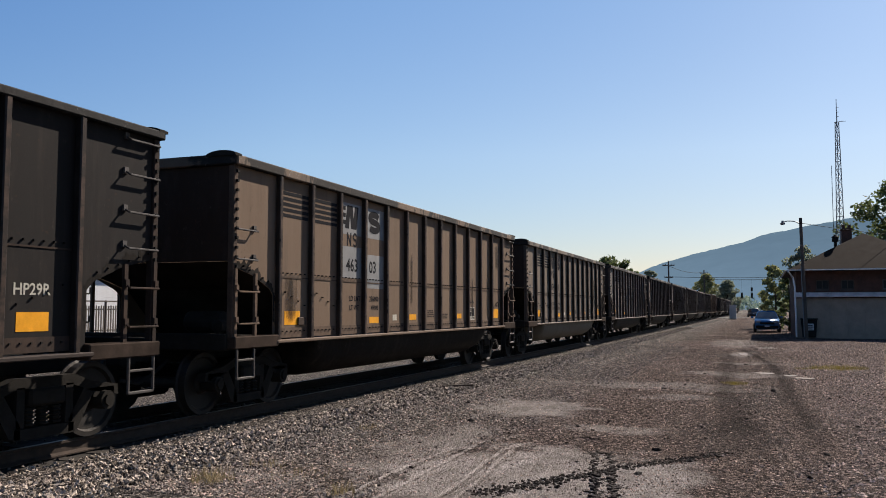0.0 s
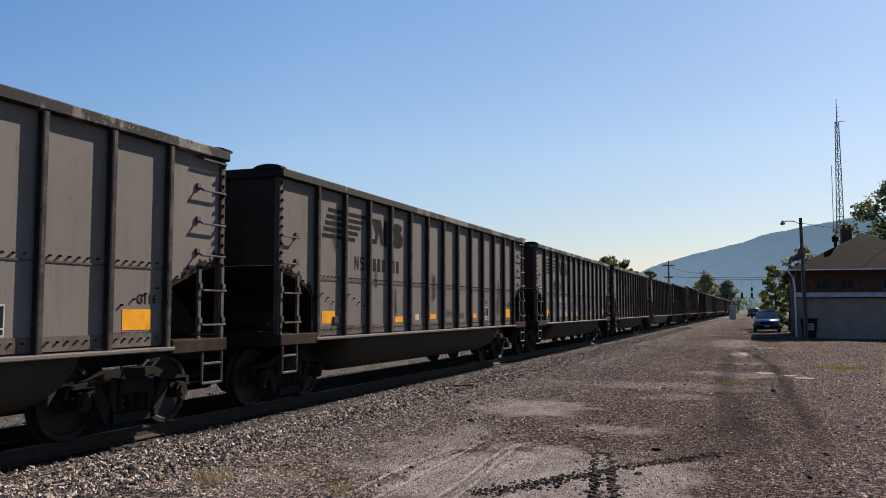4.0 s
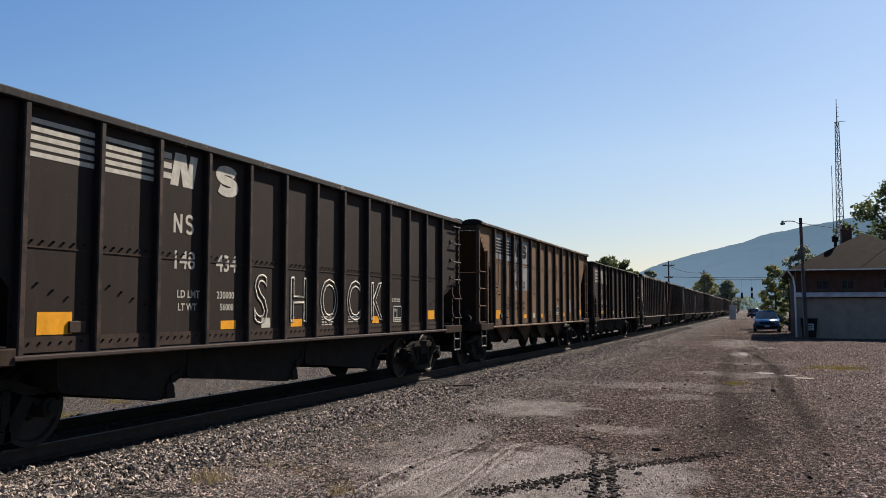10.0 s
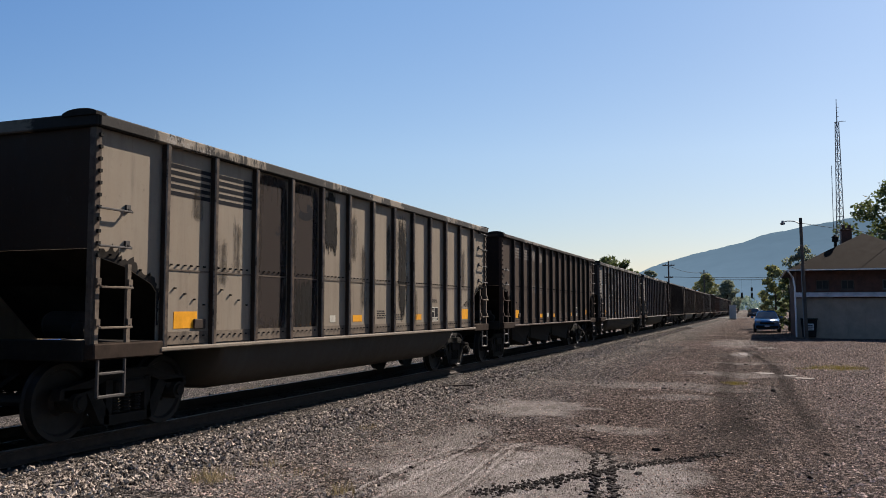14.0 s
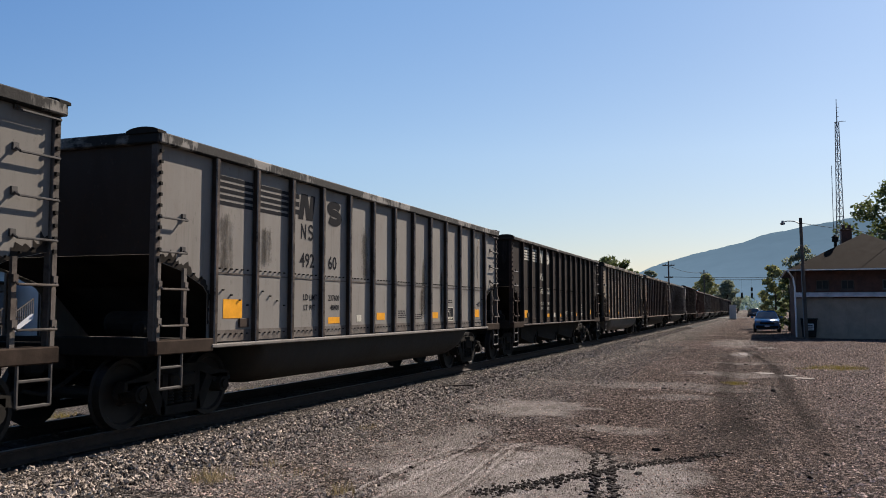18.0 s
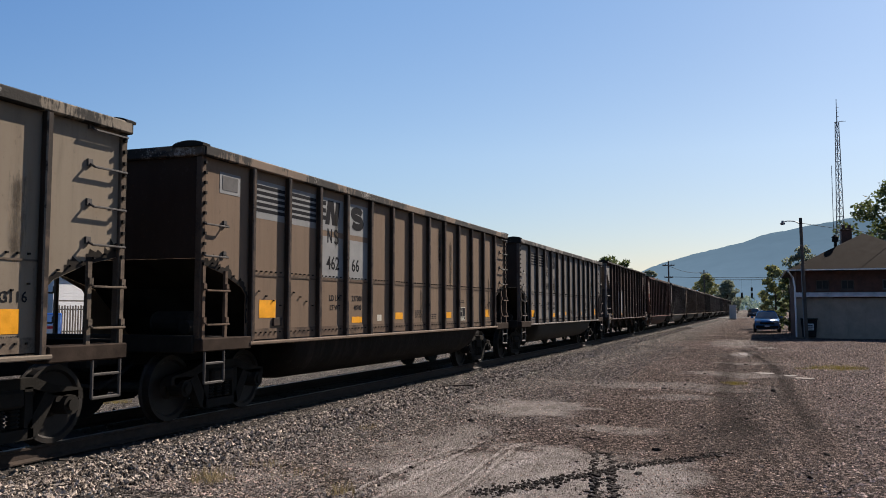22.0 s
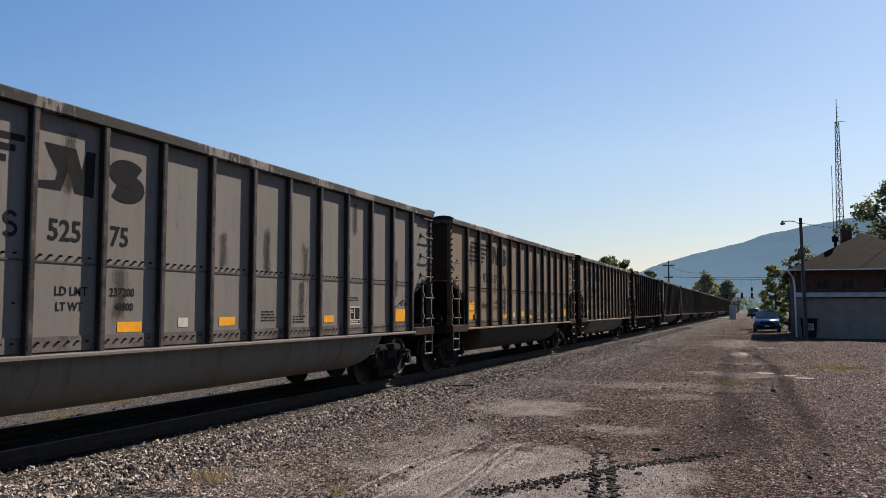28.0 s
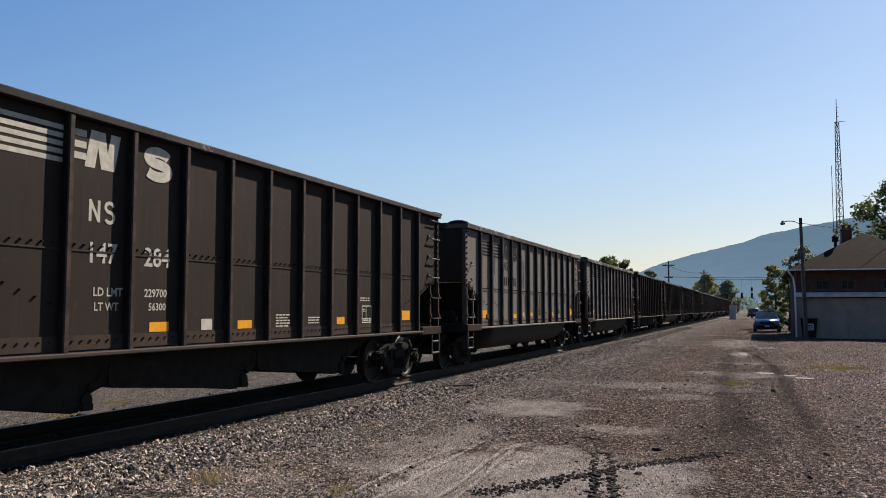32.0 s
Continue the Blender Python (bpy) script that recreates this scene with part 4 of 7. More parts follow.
def reservoir_mesh():
    bm = lathe(bmesh.new(), [(0.35, 0.06), (0.37, 0.15), (0.42, 0.17), (0.95, 0.17), (1.0, 0.15), (1.02, 0.06)], 14, 0, (0, 0.55, 1.36))
    lathe(bm, [(0.2, 0.05), (0.22, 0.1), (0.36, 0.1), (0.38, 0.05)], 10, 1, (1.1, 0, 1.3))
    pipe(bm, ((1.0, 0.55, 1.3), (1.2, 0.45, 1.16), (1.2, 0.9, 1.12)), 0.025)
    box(bm, -1.3, 1.3, 0.1, 1.0, 1.0, 1.1)
    return finish("brake_reservoir", bm, IRON)
RESERVOIR = reservoir_mesh()

def build_car(k, name, colour, tub, label, decals):
    """One coal car; the meshes of its kind are shared."""
    if not k.meshes:
        M = k.meshes
        for s in (-1, 1):
            M["sheet", s] = side_sheet_mesh(k, s)
            M["post", s] = post_mesh(k, s)
            M["rivets", s] = rivets_mesh(k, s)
            c0, c1 = sorted((s * (k.sheet + 0.004), s * (k.sheet + 0.016)))
            if k.seam:
                M["seam", s] = finish("plate_seam", boxmesh(c0, c1, -k.half + 1.2, k.half - 1.2, k.seam - 0.01, k.seam + 0.01), TRIM)
            M["bottom_seam", s] = finish("bottom_seam", boxmesh(c0, c1, -k.half + 1.2, k.half - 1.2, k.sill_z, k.sill_z + 0.16), TRIM)
            c0, c1 = sorted((s * (k.sheet - 0.04), s * k.chord_out))
            M["chord", s] = finish("top_chord", boxmesh(c0, c1, -k.half - 0.02, k.half + 0.02, k.top - k.chord_h, k.top, bevel=0.015), CHORD)
            c0, c1 = sorted((s * (k.sheet - 0.1), s * (k.post_out + 0.025)))
            M["sill", s] = finish("side_sill", boxmesh(c0, c1, -k.half + 1.1, k.half - 1.1, k.sill_z - 0.075, k.sill_z - 0.022, bevel=0.012), SILL)
            for e in (-1, 1):
                M["ladder", s, e] = ladder_mesh(k, s, e)
                M["step", s, e] = step_mesh(k, s, e)
                if k.end == "low":
                    M["soot", s, e] = soot_edge_mesh(k, s, e)
                c0, c1 = sorted((s * (k.sheet - 0.2), s * (k.sheet + 0.11)))
                d0, d1 = sorted((e * (k.half - 1.15), e * (k.half + 0.02)))
                M["corner", s, e] = finish("corner_sill", boxmesh(c0, c1, d0, d1, k.sill_z - 0.12, k.sill_z + 0.06, bevel=0.015), RUST_SHADE)
                if k is HOPLOW:
                    M["bracket", s, e] = bracket_mesh(k, s, e)
                c0, c1 = sorted((s * (k.sheet - 0.05), s * (k.sheet + 0.045)))
                d0, d1 = sorted((e * (k.half - 0.09), e * (k.half + 0.012)))
                M["corner_post", s, e] = finish("corner_post", boxmesh(c0, c1, d0, d1, k.sill_z - 0.1, k.top - k.chord_h, bevel=0.01), TRIM)
                for z in GRABS[e]:
                    M["grab", s, e, z] = grab_mesh(k, s, e, z)
        for e in (-1, 1):
            h = k.half
            if k.end == "low":
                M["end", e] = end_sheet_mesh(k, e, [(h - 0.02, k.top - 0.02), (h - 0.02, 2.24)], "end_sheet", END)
                M["slope", e] = end_sheet_mesh(k, e, [(h - 0.024, 2.236), (h - 1.3, 1.86), (h - 2.1, 1.12)], "slope_sheet", SOOT_SHADE)
            else:
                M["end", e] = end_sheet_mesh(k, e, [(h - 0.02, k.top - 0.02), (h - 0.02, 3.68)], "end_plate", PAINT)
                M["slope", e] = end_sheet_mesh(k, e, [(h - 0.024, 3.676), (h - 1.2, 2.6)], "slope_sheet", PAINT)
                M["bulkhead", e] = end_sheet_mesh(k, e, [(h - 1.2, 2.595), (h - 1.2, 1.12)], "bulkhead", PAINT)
                M["endpost", e] = finish("end_post", boxmesh(-0.06, 0.06, min(e * (h - 0.012), e * (h + 0.07)), max(e * (h - 0.012), e * (h + 0.07)), 1.2, k.top - 0.09, bevel=0.012), PAINT)
                c0, c1 = -k.sheet + 0.08, k.sheet - 0.08
                bm = bmesh.new()
                for i in range(17):
                    x = c0 + (c1 - c0) * i / 16
                    box(bm, x - 0.016, x + 0.016, min(e * (h - 0.03), e * (h + 0.02)), max(e * (h - 0.03), e * (h + 0.02)), 3.69, 3.722)
                    box(bm, x - 0.016, x + 0.016, min(e * (h - 1.22), e * (h - 1.15)), max(e * (h - 1.22), e * (h - 1.15)), 2.5, 2.532)
                M["end_rivets", e] = finish("riveting", bm, IRON)
            M["coupler", e] = coupler_mesh(k, e)
            d0, d1 = sorted((e * (k.half - 0.06), e * (k.half + 0.06)))
            M["endchord", e] = finish("end_chord", boxmesh(-k.chord_out + 0.02, k.chord_out - 0.02, d0, d1, k.top - k.chord_h, k.top + 0.012, bevel=0.015), CHORD)
            M["endbeam", e] = finish("end_beam", boxmesh(-1.45, 1.45, d0, d1, k.sill_z - 0.14, k.sill_z + 0.1, bevel=0.015), IRON)
        for e in (-1, 1):
            for s in (-1, 1):
                M["cap", s, e] = corner_cap_mesh(k, e, s)
        M["floor"] = finish("floor", boxmesh(-k.sheet + 0.02, k.sheet - 0.02, -k.half + 1.7, k.half - 1.7, k.sill_z - 0.06, k.sill_z - 0.03), IRON)
        M["spine"] = finish("centre_sill", boxmesh(-0.22, 0.22, -k.half + 0.05, k.half - 0.05, 0.76, 1.04, bevel=0.02), IRON)
        if k.under == "tub":
            M["tub"] = tub_mesh(k)
        else:
            ys = BAYS[k.under]
            for y, f in zip(ys, (1, 1, -1, -1)):
                M["bay", y] = bay_mesh(k, y, f)
                if k.under == "bays":
                    M["gate", y] = gate_mesh(k, y)
                    M["latch", y, -1], M["latch", y, 1] = latch_mesh(k, y, -1.2), latch_mesh(k, y, 1.2)
                else:
                    M["gusset", y, -1], M["gusset", y, 1] = gusset_mesh(k, y, -1), gusset_mesh(k, y, 1)
    M = k.meshes
    car = thing(name, label, "rail car", group="cars of the coal train")
    trim = tuple(c * 0.62 for c in colour)
    pale = k.end == "open" and "words" not in (decals or {})
    for s in (-1, 1):
        part("side_sheet", M["sheet", s], None, car, color=colour)
        part("top_chord", M["chord", s], None, car, color=colour)
        if k is not HOPWIDE:
            part("plate_seam", M["seam", s], None, car, color=trim)
        part("bottom_seam", M["bottom_seam", s], None, car, color=colour)
        part("side_sill", M["sill", s], None, car, color=tuple(c * 0.95 + 0.012 for c in colour))
        part("riveting", M["rivets", s], None, car, color=trim)["kind"] = "stuff"
        for y in k.posts:
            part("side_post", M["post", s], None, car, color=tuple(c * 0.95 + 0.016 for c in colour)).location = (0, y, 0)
        for e in (-1, 1):
            part("ladder", M["ladder", s, e], None, car, color=tuple(c * 0.85 for c in colour))
            part("step", M["step", s, e], None, car)
            part("corner_sill", M["corner", s, e], None, car, color=(0.23, 0.215, 0.195) if pale else tuple(c * 0.9 + 0.012 for c in trim))
            if pale:
                part("jacking_bracket", M["bracket", s, e], None, car, "chalky corner bracket with a round hole", color=(0.24, 0.225, 0.2))
            part("corner_post", M["corner_post", s, e], None, car, color=(0.27, 0.26, 0.245) if pale else trim)
            if k.end == "low":
                if s > 0:
                    part("soot_edge", M["soot", s, e], None, car, "ragged black soot round the cut-away corner")
                for z in GRABS[e]:
                    part("grab_iron", M["grab", s, e, z], None, car)
    for e in (-1, 1):
        if k.end == "low":
            # small share of the side colour: soot plus the end's shade painted in
            part("end_sheet", M["end", e], None, car, "end wall darkened by soot and painted-in shade", color=tuple(0.007 + c * f for c, f in zip(colour, (0.17, 0.135, 0.115))))
            part("slope_sheet", M["slope", e], None, car, "sloping end sheet, black with soot and painted-in shade")
        else:
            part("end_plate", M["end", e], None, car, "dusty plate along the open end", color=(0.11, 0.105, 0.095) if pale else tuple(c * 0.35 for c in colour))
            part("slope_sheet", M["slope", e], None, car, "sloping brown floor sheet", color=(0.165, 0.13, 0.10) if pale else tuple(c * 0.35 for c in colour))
            # inner bulkhead gets the darkest colour of the end's sheets
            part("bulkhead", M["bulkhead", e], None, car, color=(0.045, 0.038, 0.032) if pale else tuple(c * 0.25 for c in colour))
            part("riveting", M["end_rivets", e], None, car)["kind"] = "stuff"
            for x in (-0.25, 0.25):
                part("end_post", M["endpost", e], None, car, color=(0.26, 0.25, 0.235) if pale else trim).location = (x, 0, 0)
        part("end_chord", M["endchord", e], None, car, color=trim)
        part("end_beam", M["endbeam", e], None, car, color=trim)
        part("coupler", M["coupler", e], None, car)
        if k is not HOPWIDE:
            for s in (-1, 1):
                part("corner_cap", M["cap", s, e], None, car, "black rounded corner plate")
        truck(car, e * 6.1)
    part("floor", M["floor"], None, car)
    part("brake_reservoir", RESERVOIR, None, car, "black brake cylinder on the end platform").location = (0, -k.half, 0)
    part("centre_sill", M["spine"], None, car)
    if k.under == "tub":
        part("tub", M["tub"], None, car, "rounded tub hanging between the trucks", color=tub)
    else:
        for y in BAYS[k.under]:
            bay = part("hopper_bay", M["bay", y], None, car, color=tub)
            if k.under == "bays":
                part("bay_gate", M["gate", y], None, bay)
            for s in (-1, 1):
                if k.under == "bays":
                    part("gate_latch", M["latch", y, s], None, bay)
                else:
                    part("gusset", M["gusset", y, s], None, bay, color=tuple(c * 0.6 for c in colour))
    paint_marks(car, k, decals)
    return car

def corner_cap_mesh(k, e, s):
    """A round-shouldered plate on a top corner of a car's end."""
    o = [(s * (k.chord_out - 0.5 * i / 8), k.top + 0.012 + 0.05 * math.sin(math.pi * i / 8) ** 0.6) for i in range(9)]
    bm = prism(bmesh.new(), o + [(s * (k.chord_out - 0.5), k.top - 0.02), (s * k.chord_out, k.top - 0.02)], 1, e * k.half - 0.09, e * k.half + 0.07)
    return finish("corner_cap", bm, IRON)

def mark(car, k, name, y0, y1, z0, z1, material, label="", lift=0.004, side=1):
    """A flat painted mark on the side sheet."""
    x = side * (k.sheet + 0.006 + lift)
    bm = bmesh.new()
    box(bm, min(x - side * 0.003, x), max(x - side * 0.003, x), y0, y1, z0, z1)
    return part(name, bm, material, car, label)

def lettering(car, k, words, y, z, size, material, lift=0.004):
    cu = bpy.data.curves.new("lettering", "FONT")
    cu.body = words
    cu.size = size
    cu.resolution_u = 2
    cu.offset = size * 0.018
    tmp = bpy.data.objects.new("tmp", cu)
    scene.collection.objects.link(tmp)
    bpy.context.view_layer.update()
    me = bpy.data.meshes.new_from_object(tmp.evaluated_get(bpy.context.evaluated_depsgraph_get()))
    bpy.data.objects.remove(tmp)
    me.name = "lettering"
    me.materials.clear()
    me.materials.append(material)
    ob = part("lettering", me, None, car)
    x = k.sheet + 0.006 + lift
    ob.matrix_basis = Matrix.Translation((x, y, z)) @ Matrix(((0, 0, 1, 0), (1, 0, 0, 0), (0, 1, 0, 0), (0, 0, 0, 1)))
    return ob


def panel(k, i):
    ys = [-k.half] + list(k.posts) + [k.half]
    return ys[i], ys[i + 1]

def strokes(car, k, name, lines, width, material, y, z, sy, sz, label="", lift=0.003):
    """Brush strokes on the side sheet: polylines in a unit square."""
    bm = bmesh.new()
    x = k.sheet + 0.006 + lift
    for line in lines:
        p = [Vector((y + a * sy, z + b * sz)) for a, b in line]
        rows = []
        for i, c in enumerate(p):
            d = (p[min(i + 1, len(p) - 1)] - p[max(i - 1, 0)]).normalized()
            turn = 1.0
            if 0 < i < len(p) - 1:
                u, w = (c - p[i - 1]).normalized(), (p[i + 1] - c).normalized()
                turn = 1 / max(0.5, math.sqrt(max(0.0, (1 + u.dot(w)) / 2)))
            n = Vector((-d.y, d.x)) * width / 2 * turn
            if line[0] == line[-1] and i in (0, len(p) - 1):
                n = n * 1.3
            rows.append([bm.verts.new((x, *(c + n))), bm.verts.new((x, *(c - n)))])
            x += 0.00012
        for a, b in zip(rows, rows[1:]):
            f = bm.faces.new((a[0], a[1], b[1], b[0]))
            f.normal_update()
            if f.normal.x < 0:
                f.normal_flip()
    return part(name, bm, material, car, label)

def polygon(car, k, name, outline, material, y, z, sy, sz, label="", lift=0.003):
    bm = bmesh.new()
    x = k.sheet + 0.006 + lift
    f = bm.faces.new([bm.verts.new((x, y + a * sy, z + b * sz)) for a, b in outline])
    bm.normal_update()
    if f.normal.x < 0:
        f.normal_flip()
    return part(name, bm, material, car, label)

CURL = [(0.5 + 0.41 * math.cos(radians(a)), 0.735 + 0.215 * math.sin(radians(a))) for a in range(15, 271, 17)] + \
       [(0.5 + 0.43 * math.cos(radians(a)), 0.275 + 0.235 * math.sin(radians(a))) for a in range(84, -164, -17)]
ZIG = [[(0.1, 0.0), (0.1, 1.0)], [(0.1, 0.93), (0.88, 0.07)], [(0.88, 0.0), (0.88, 1.0)]]
BLOCK_OLD = [(0.0, 0.0), (0.16, 1.0), (0.55, 1.0), (0.63, 0.45), (0.72, 1.0), (1.0, 1.0), (0.84, 0.0), (0.46, 0.0), (0.36, 0.55), (0.28, 0.0)]
BLOCK_NEW = [(0.05, 1.0), (0.62, 1.0), (0.74, 0.55), (0.82, 1.0), (1.0, 1.0), (0.98, 0.0), (0.62, 0.05), (0.48, 0.5), (0.36, 0.05), (-0.08, 0.05), (-0.05, 0.2), (0.25, 0.25), (0.3, 0.45), (0.12, 0.8)]

def stripes(car, k, i, fracs, z0, z1, n, material, slope=0.0, lead=0.0):
    """The flying bars of the emblem across one panel."""
    y0, y1 = panel(k, i)
    w = y1 - y0
    h = (z1 - z0) / (2 * n - 1)
    for j in range(n):
        z = z0 + 2 * h * j
        a = y0 + w * (fracs[0] + slope * (n - 1 - j)) if slope > 0 else y0 + w * (fracs[0] + lead * j)
        b = y0 + w * fracs[1] if slope >= 0 else y0 + w * (fracs[1] + slope * (n - 1 - j))
        mark(car, k, "emblem_bar", a, b, z, z + h * 1.2, material)

def scribble(rng, n=9, turns=14):
    """One looping spray line in a unit square."""
    pts = []
    a, y, z = rng.uniform(0, 6), 0.05, rng.uniform(0.3, 0.7)
    for i in range(n * turns):
        t = i / (n * turns)
        pts.append((0.06 + 0.85 * t + 0.07 * math.cos(a + t * 34), 0.5 + 0.38 * math.sin(a + t * 27) * math.cos(t * 5 + a)))
    return pts

def framed_box(car, k, y, z, w, h, material):
    """A dark data panel in a pale frame, ruled into fields."""
    mark(car, k, "data_panel", y, y + w, z, z + h, DARKMARK, "dark stencilled data panel", 0.002)
    strokes(car, k, "label_frame", [[(0, 0), (1, 0), (1, 1), (0, 1), (0, 0)], [(0.42, 0.24), (0.42, 1.0)], [(0.0, 0.24), (1.0, 0.24)]], 0.018, material, y, z, w, h)
    text_bars(car, k, y + 0.03, z + h - 0.07, w * 0.3, 2, material, 0.018)
    text_bars(car, k, y + 0.05, z + 0.025, w * 0.8, 1, material, 0.03)

def text_bars(car, k, y, z, w, rows, material, h=0.022):
    bm = bmesh.new()
    x = k.sheet + 0.009
    rng = random.Random(int(y * 100))
    for r in range(rows):
        yy = y
        while yy < y + w * rng.uniform(0.8, 1.0):
            d = rng.uniform(0.05, 0.13)
            box(bm, x - 0.002, x, yy, min(yy + d, y + w), z - r * h * 2, z - r * h * 2 + h)
            yy += d + 0.025
    part("small_print", bm, material, car, "rows of small print too faint to read")["kind"] = "stuff"

def end_print(car, k, digits, material, z=3.25):
    """Digits and small print on the end sheet that faces against the way of the train."""
    cu = bpy.data.curves.new("lettering", "FONT")
    cu.body, cu.size, cu.resolution_u = digits, 0.2 if k.end == "low" else 0.26, 2
    tmp = bpy.data.objects.new("tmp", cu)
    scene.collection.objects.link(tmp)
    bpy.context.view_layer.update()
    me = bpy.data.meshes.new_from_object(tmp.evaluated_get(bpy.context.evaluated_depsgraph_get()))
    bpy.data.objects.remove(tmp)
    me.name = "end_lettering"
    me.materials.clear()
    me.materials.append(material)
    ob = part("end_lettering", me, None, car)
    ob.matrix_basis = Matrix.Translation((0.3 if k.end == "open" else 0.05, -k.half + 0.012, z)) @ Matrix(((1, 0, 0, 0), (0, 0, -1, 0), (0, 1, 0, 0), (0, 0, 0, 1)))
    if k.end == "open":
        for words, dz in (("DO NOT", 1.86), ("HUMP", 1.68)):
            ob = lettering(car, k, words, 0, 0, 0.17, DARKMARK)
            ob.matrix_basis = Matrix.Translation((0.45, -k.half + 1.19, dz + 0.3)) @ Matrix(((1, 0, 0, 0), (0, 0, -1, 0), (0, 1, 0, 0), (0, 0, 0, 1)))
        if material is not WHITE:
            polygon(car, k, "repaint_patch", [(0.2, 3.52), (1.1, 2.71), (1.14, 3.7), (0.2, 3.7)], WORNPALE, -k.half, 0, 1, 1, "pale worn corner paint", 0.003)
        return
    bm = bmesh.new()
    for r, w in enumerate((0.45, 0.4, 0.9, 1.0)):
        for q in range(int(w / 0.07)):
            x = 0.2 - (0.3 if r > 1 else -0.05) + q * 0.07
            box(bm, x, x + 0.045, -k.half + 0.008, -k.half + 0.012, z - 0.16 - 0.1 * r, z - 0.11 - 0.1 * r)
    part("small_print", bm, material, car, "rows of small print too faint to read")["kind"] = "stuff"

def paint_marks(car, k, d):
    """Emblem, digits, reflectors, patches and spray paint of one car."""
    if not d:
        return
    ink = d.get("ink", DARKMARK)
    style = d.get("style")
    base = d.get("panel", 1)
    P = lambda i: panel(k, i)
    if d.get("patch"):
        for i, z0, z1 in d["patch"]:
            a, b = P(i)
            mark(car, k, "repaint_patch", a + 0.05, b - 0.05, z0, z1, PATCH, "pale repainted patch", 0.002)
    top = d.get("top", 3.0)
    if style == "old":
        for i in (base, base + 1):
            stripes(car, k, i, (0.06, 0.96), top + 0.02, top + 0.42, 5, ink)
        a, b = P(base + 2)
        stripes(car, k, base + 2, (0.07, 0.3), top + 0.1, top + 0.42, 3, ink)
        polygon(car, k, "emblem_block", BLOCK_OLD, ink, a + 0.28, top + 0.03, 0.56, 0.43, "faded railway emblem")
        a, b = P(base + 3)
        strokes(car, k, "emblem_curl", [CURL], 0.13, ink, a + 0.27, top + 0.07, (b - a) * 0.48, 0.34)
        py = P(base + 2)[0] + 0.34
        qy = P(base + 3)[0] + 0.29
        mark_y = P(base + 2)[0] + 0.37
        if k.end == "open":
            py, qy, mark_y = py - 0.08, qy - 0.12, mark_y - 0.08
    elif style == "new":
        stripes(car, k, base, (0.24, 1.0), top - 0.2, top + 0.32, 5, ink, 0.0, 0.05)
        stripes(car, k, base + 1, (0.05, 0.93), top - 0.2, top + 0.32, 5, ink, -0.11)
        a, b = P(base + 2)
        polygon(car, k, "emblem_block", BLOCK_NEW, ink, a + 0.15, top - 0.2, (b - a) * 0.76, 0.52, "dark railway emblem")
        a, b = P(base + 3)
        strokes(car, k, "emblem_curl", [CURL], 0.17, ink, a + 0.17, top - 0.12, (b - a) * 0.5, 0.38)
        py, qy = P(base + 2)[0] + 0.26, P(base + 3)[0] + 0.16
        mark_y = P(base + 1)[0] + 0.48
    elif style == "wide":
        stripes(car, k, 0, (0.42, 1.0), top - 0.05, top + 0.5, 4, ink)
        stripes(car, k, 1, (0.04, 0.45), top - 0.05, top + 0.5, 4, ink)
        a, b = P(1)
        polygon(car, k, "emblem_block", BLOCK_OLD, ink, a + 0.55, top - 0.08, 0.68, 0.62, "faded railway emblem")
        a, b = P(2)
        strokes(car, k, "emblem_curl", [CURL], 0.16, ink, a + 0.34, top - 0.08, 0.44, 0.6)
        py, qy = P(1)[0] + 0.55, P(2)[0] + 0.28
        mark_y = P(1)[0] + 0.5
    if style or d.get("plainnum"):
        if not style:
            py, qy, mark_y = P(3)[0] + 0.27, P(4)[0] + 0.28, P(3)[0] + 0.3
            if k.end == "open":
                py, qy, mark_y = P(3)[0] + 0.14, P(4)[0] + 0.13, P(3)[0] + 0.22
        nz = d.get("nz", 2.29 if style == "new" else 2.25)
        mz = nz if style == "new" else nz + 0.46
        strokes(car, k, "reporting_mark", ZIG, 0.042, ink, mark_y, mz, 0.17, 0.25)
        strokes(car, k, "reporting_mark", [CURL], 0.042, ink, mark_y + 0.24, mz, 0.16, 0.25)
        for words, yy in zip(d["digits"] or (), (py, qy)):
            lettering(car, k, words, yy, nz, 0.325, ink)
        if not d["digits"]:
            for yy, n in ((py, 3), (qy, 2)):
                for j in range(n):
                    mark(car, k, "digit_bar", yy + 0.21 * j, yy + 0.21 * j + 0.13, nz, nz + 0.25, ink, "worn unreadable digit", 0.004)
        if d.get("weights") and d["digits"]:
            w = d["weights"]
            wz = d.get("wz", 1.70)
            lettering(car, k, "LD LMT", py + 0.12, wz, 0.14, ink)
            lettering(car, k, "LT WT", py + 0.14, wz - 0.165, 0.13, ink)
            lettering(car, k, w[0], qy + 0.02, wz, 0.14, ink)
            lettering(car, k, w[1], qy + 0.1, wz - 0.165, 0.13, ink)
    for i, f, z, w, h in d.get("yellow", ()):
        a, b = P(i)
        a += 0.17
        mark(car, k, "reflector", a + (b - a) * f, a + (b - a) * f + w, z, z + h, YELLOW, "yellow reflective strip")
    for i, f, z, w, h in d.get("white", ()):
        a, b = P(i)
        a += 0.15
        mark(car, k, "placard", a + (b - a) * f, a + (b - a) * f + w, z, z + h, WHITE, "small white placard")
    if d.get("notice"):
        i, z = d["notice"]
        a, b = P(i)
        mark(car, k, "notice", a + 0.14, a + 0.62, z, z + 0.52, NOTICE, "pale blue notice with faint print")
        text_bars(car, k, a + 0.18, z + 0.44, 0.4, 8, DARKMARK, 0.018)
    for i, f, z in d.get("frames", ()):
        a, b = P(i)
        a += 0.2
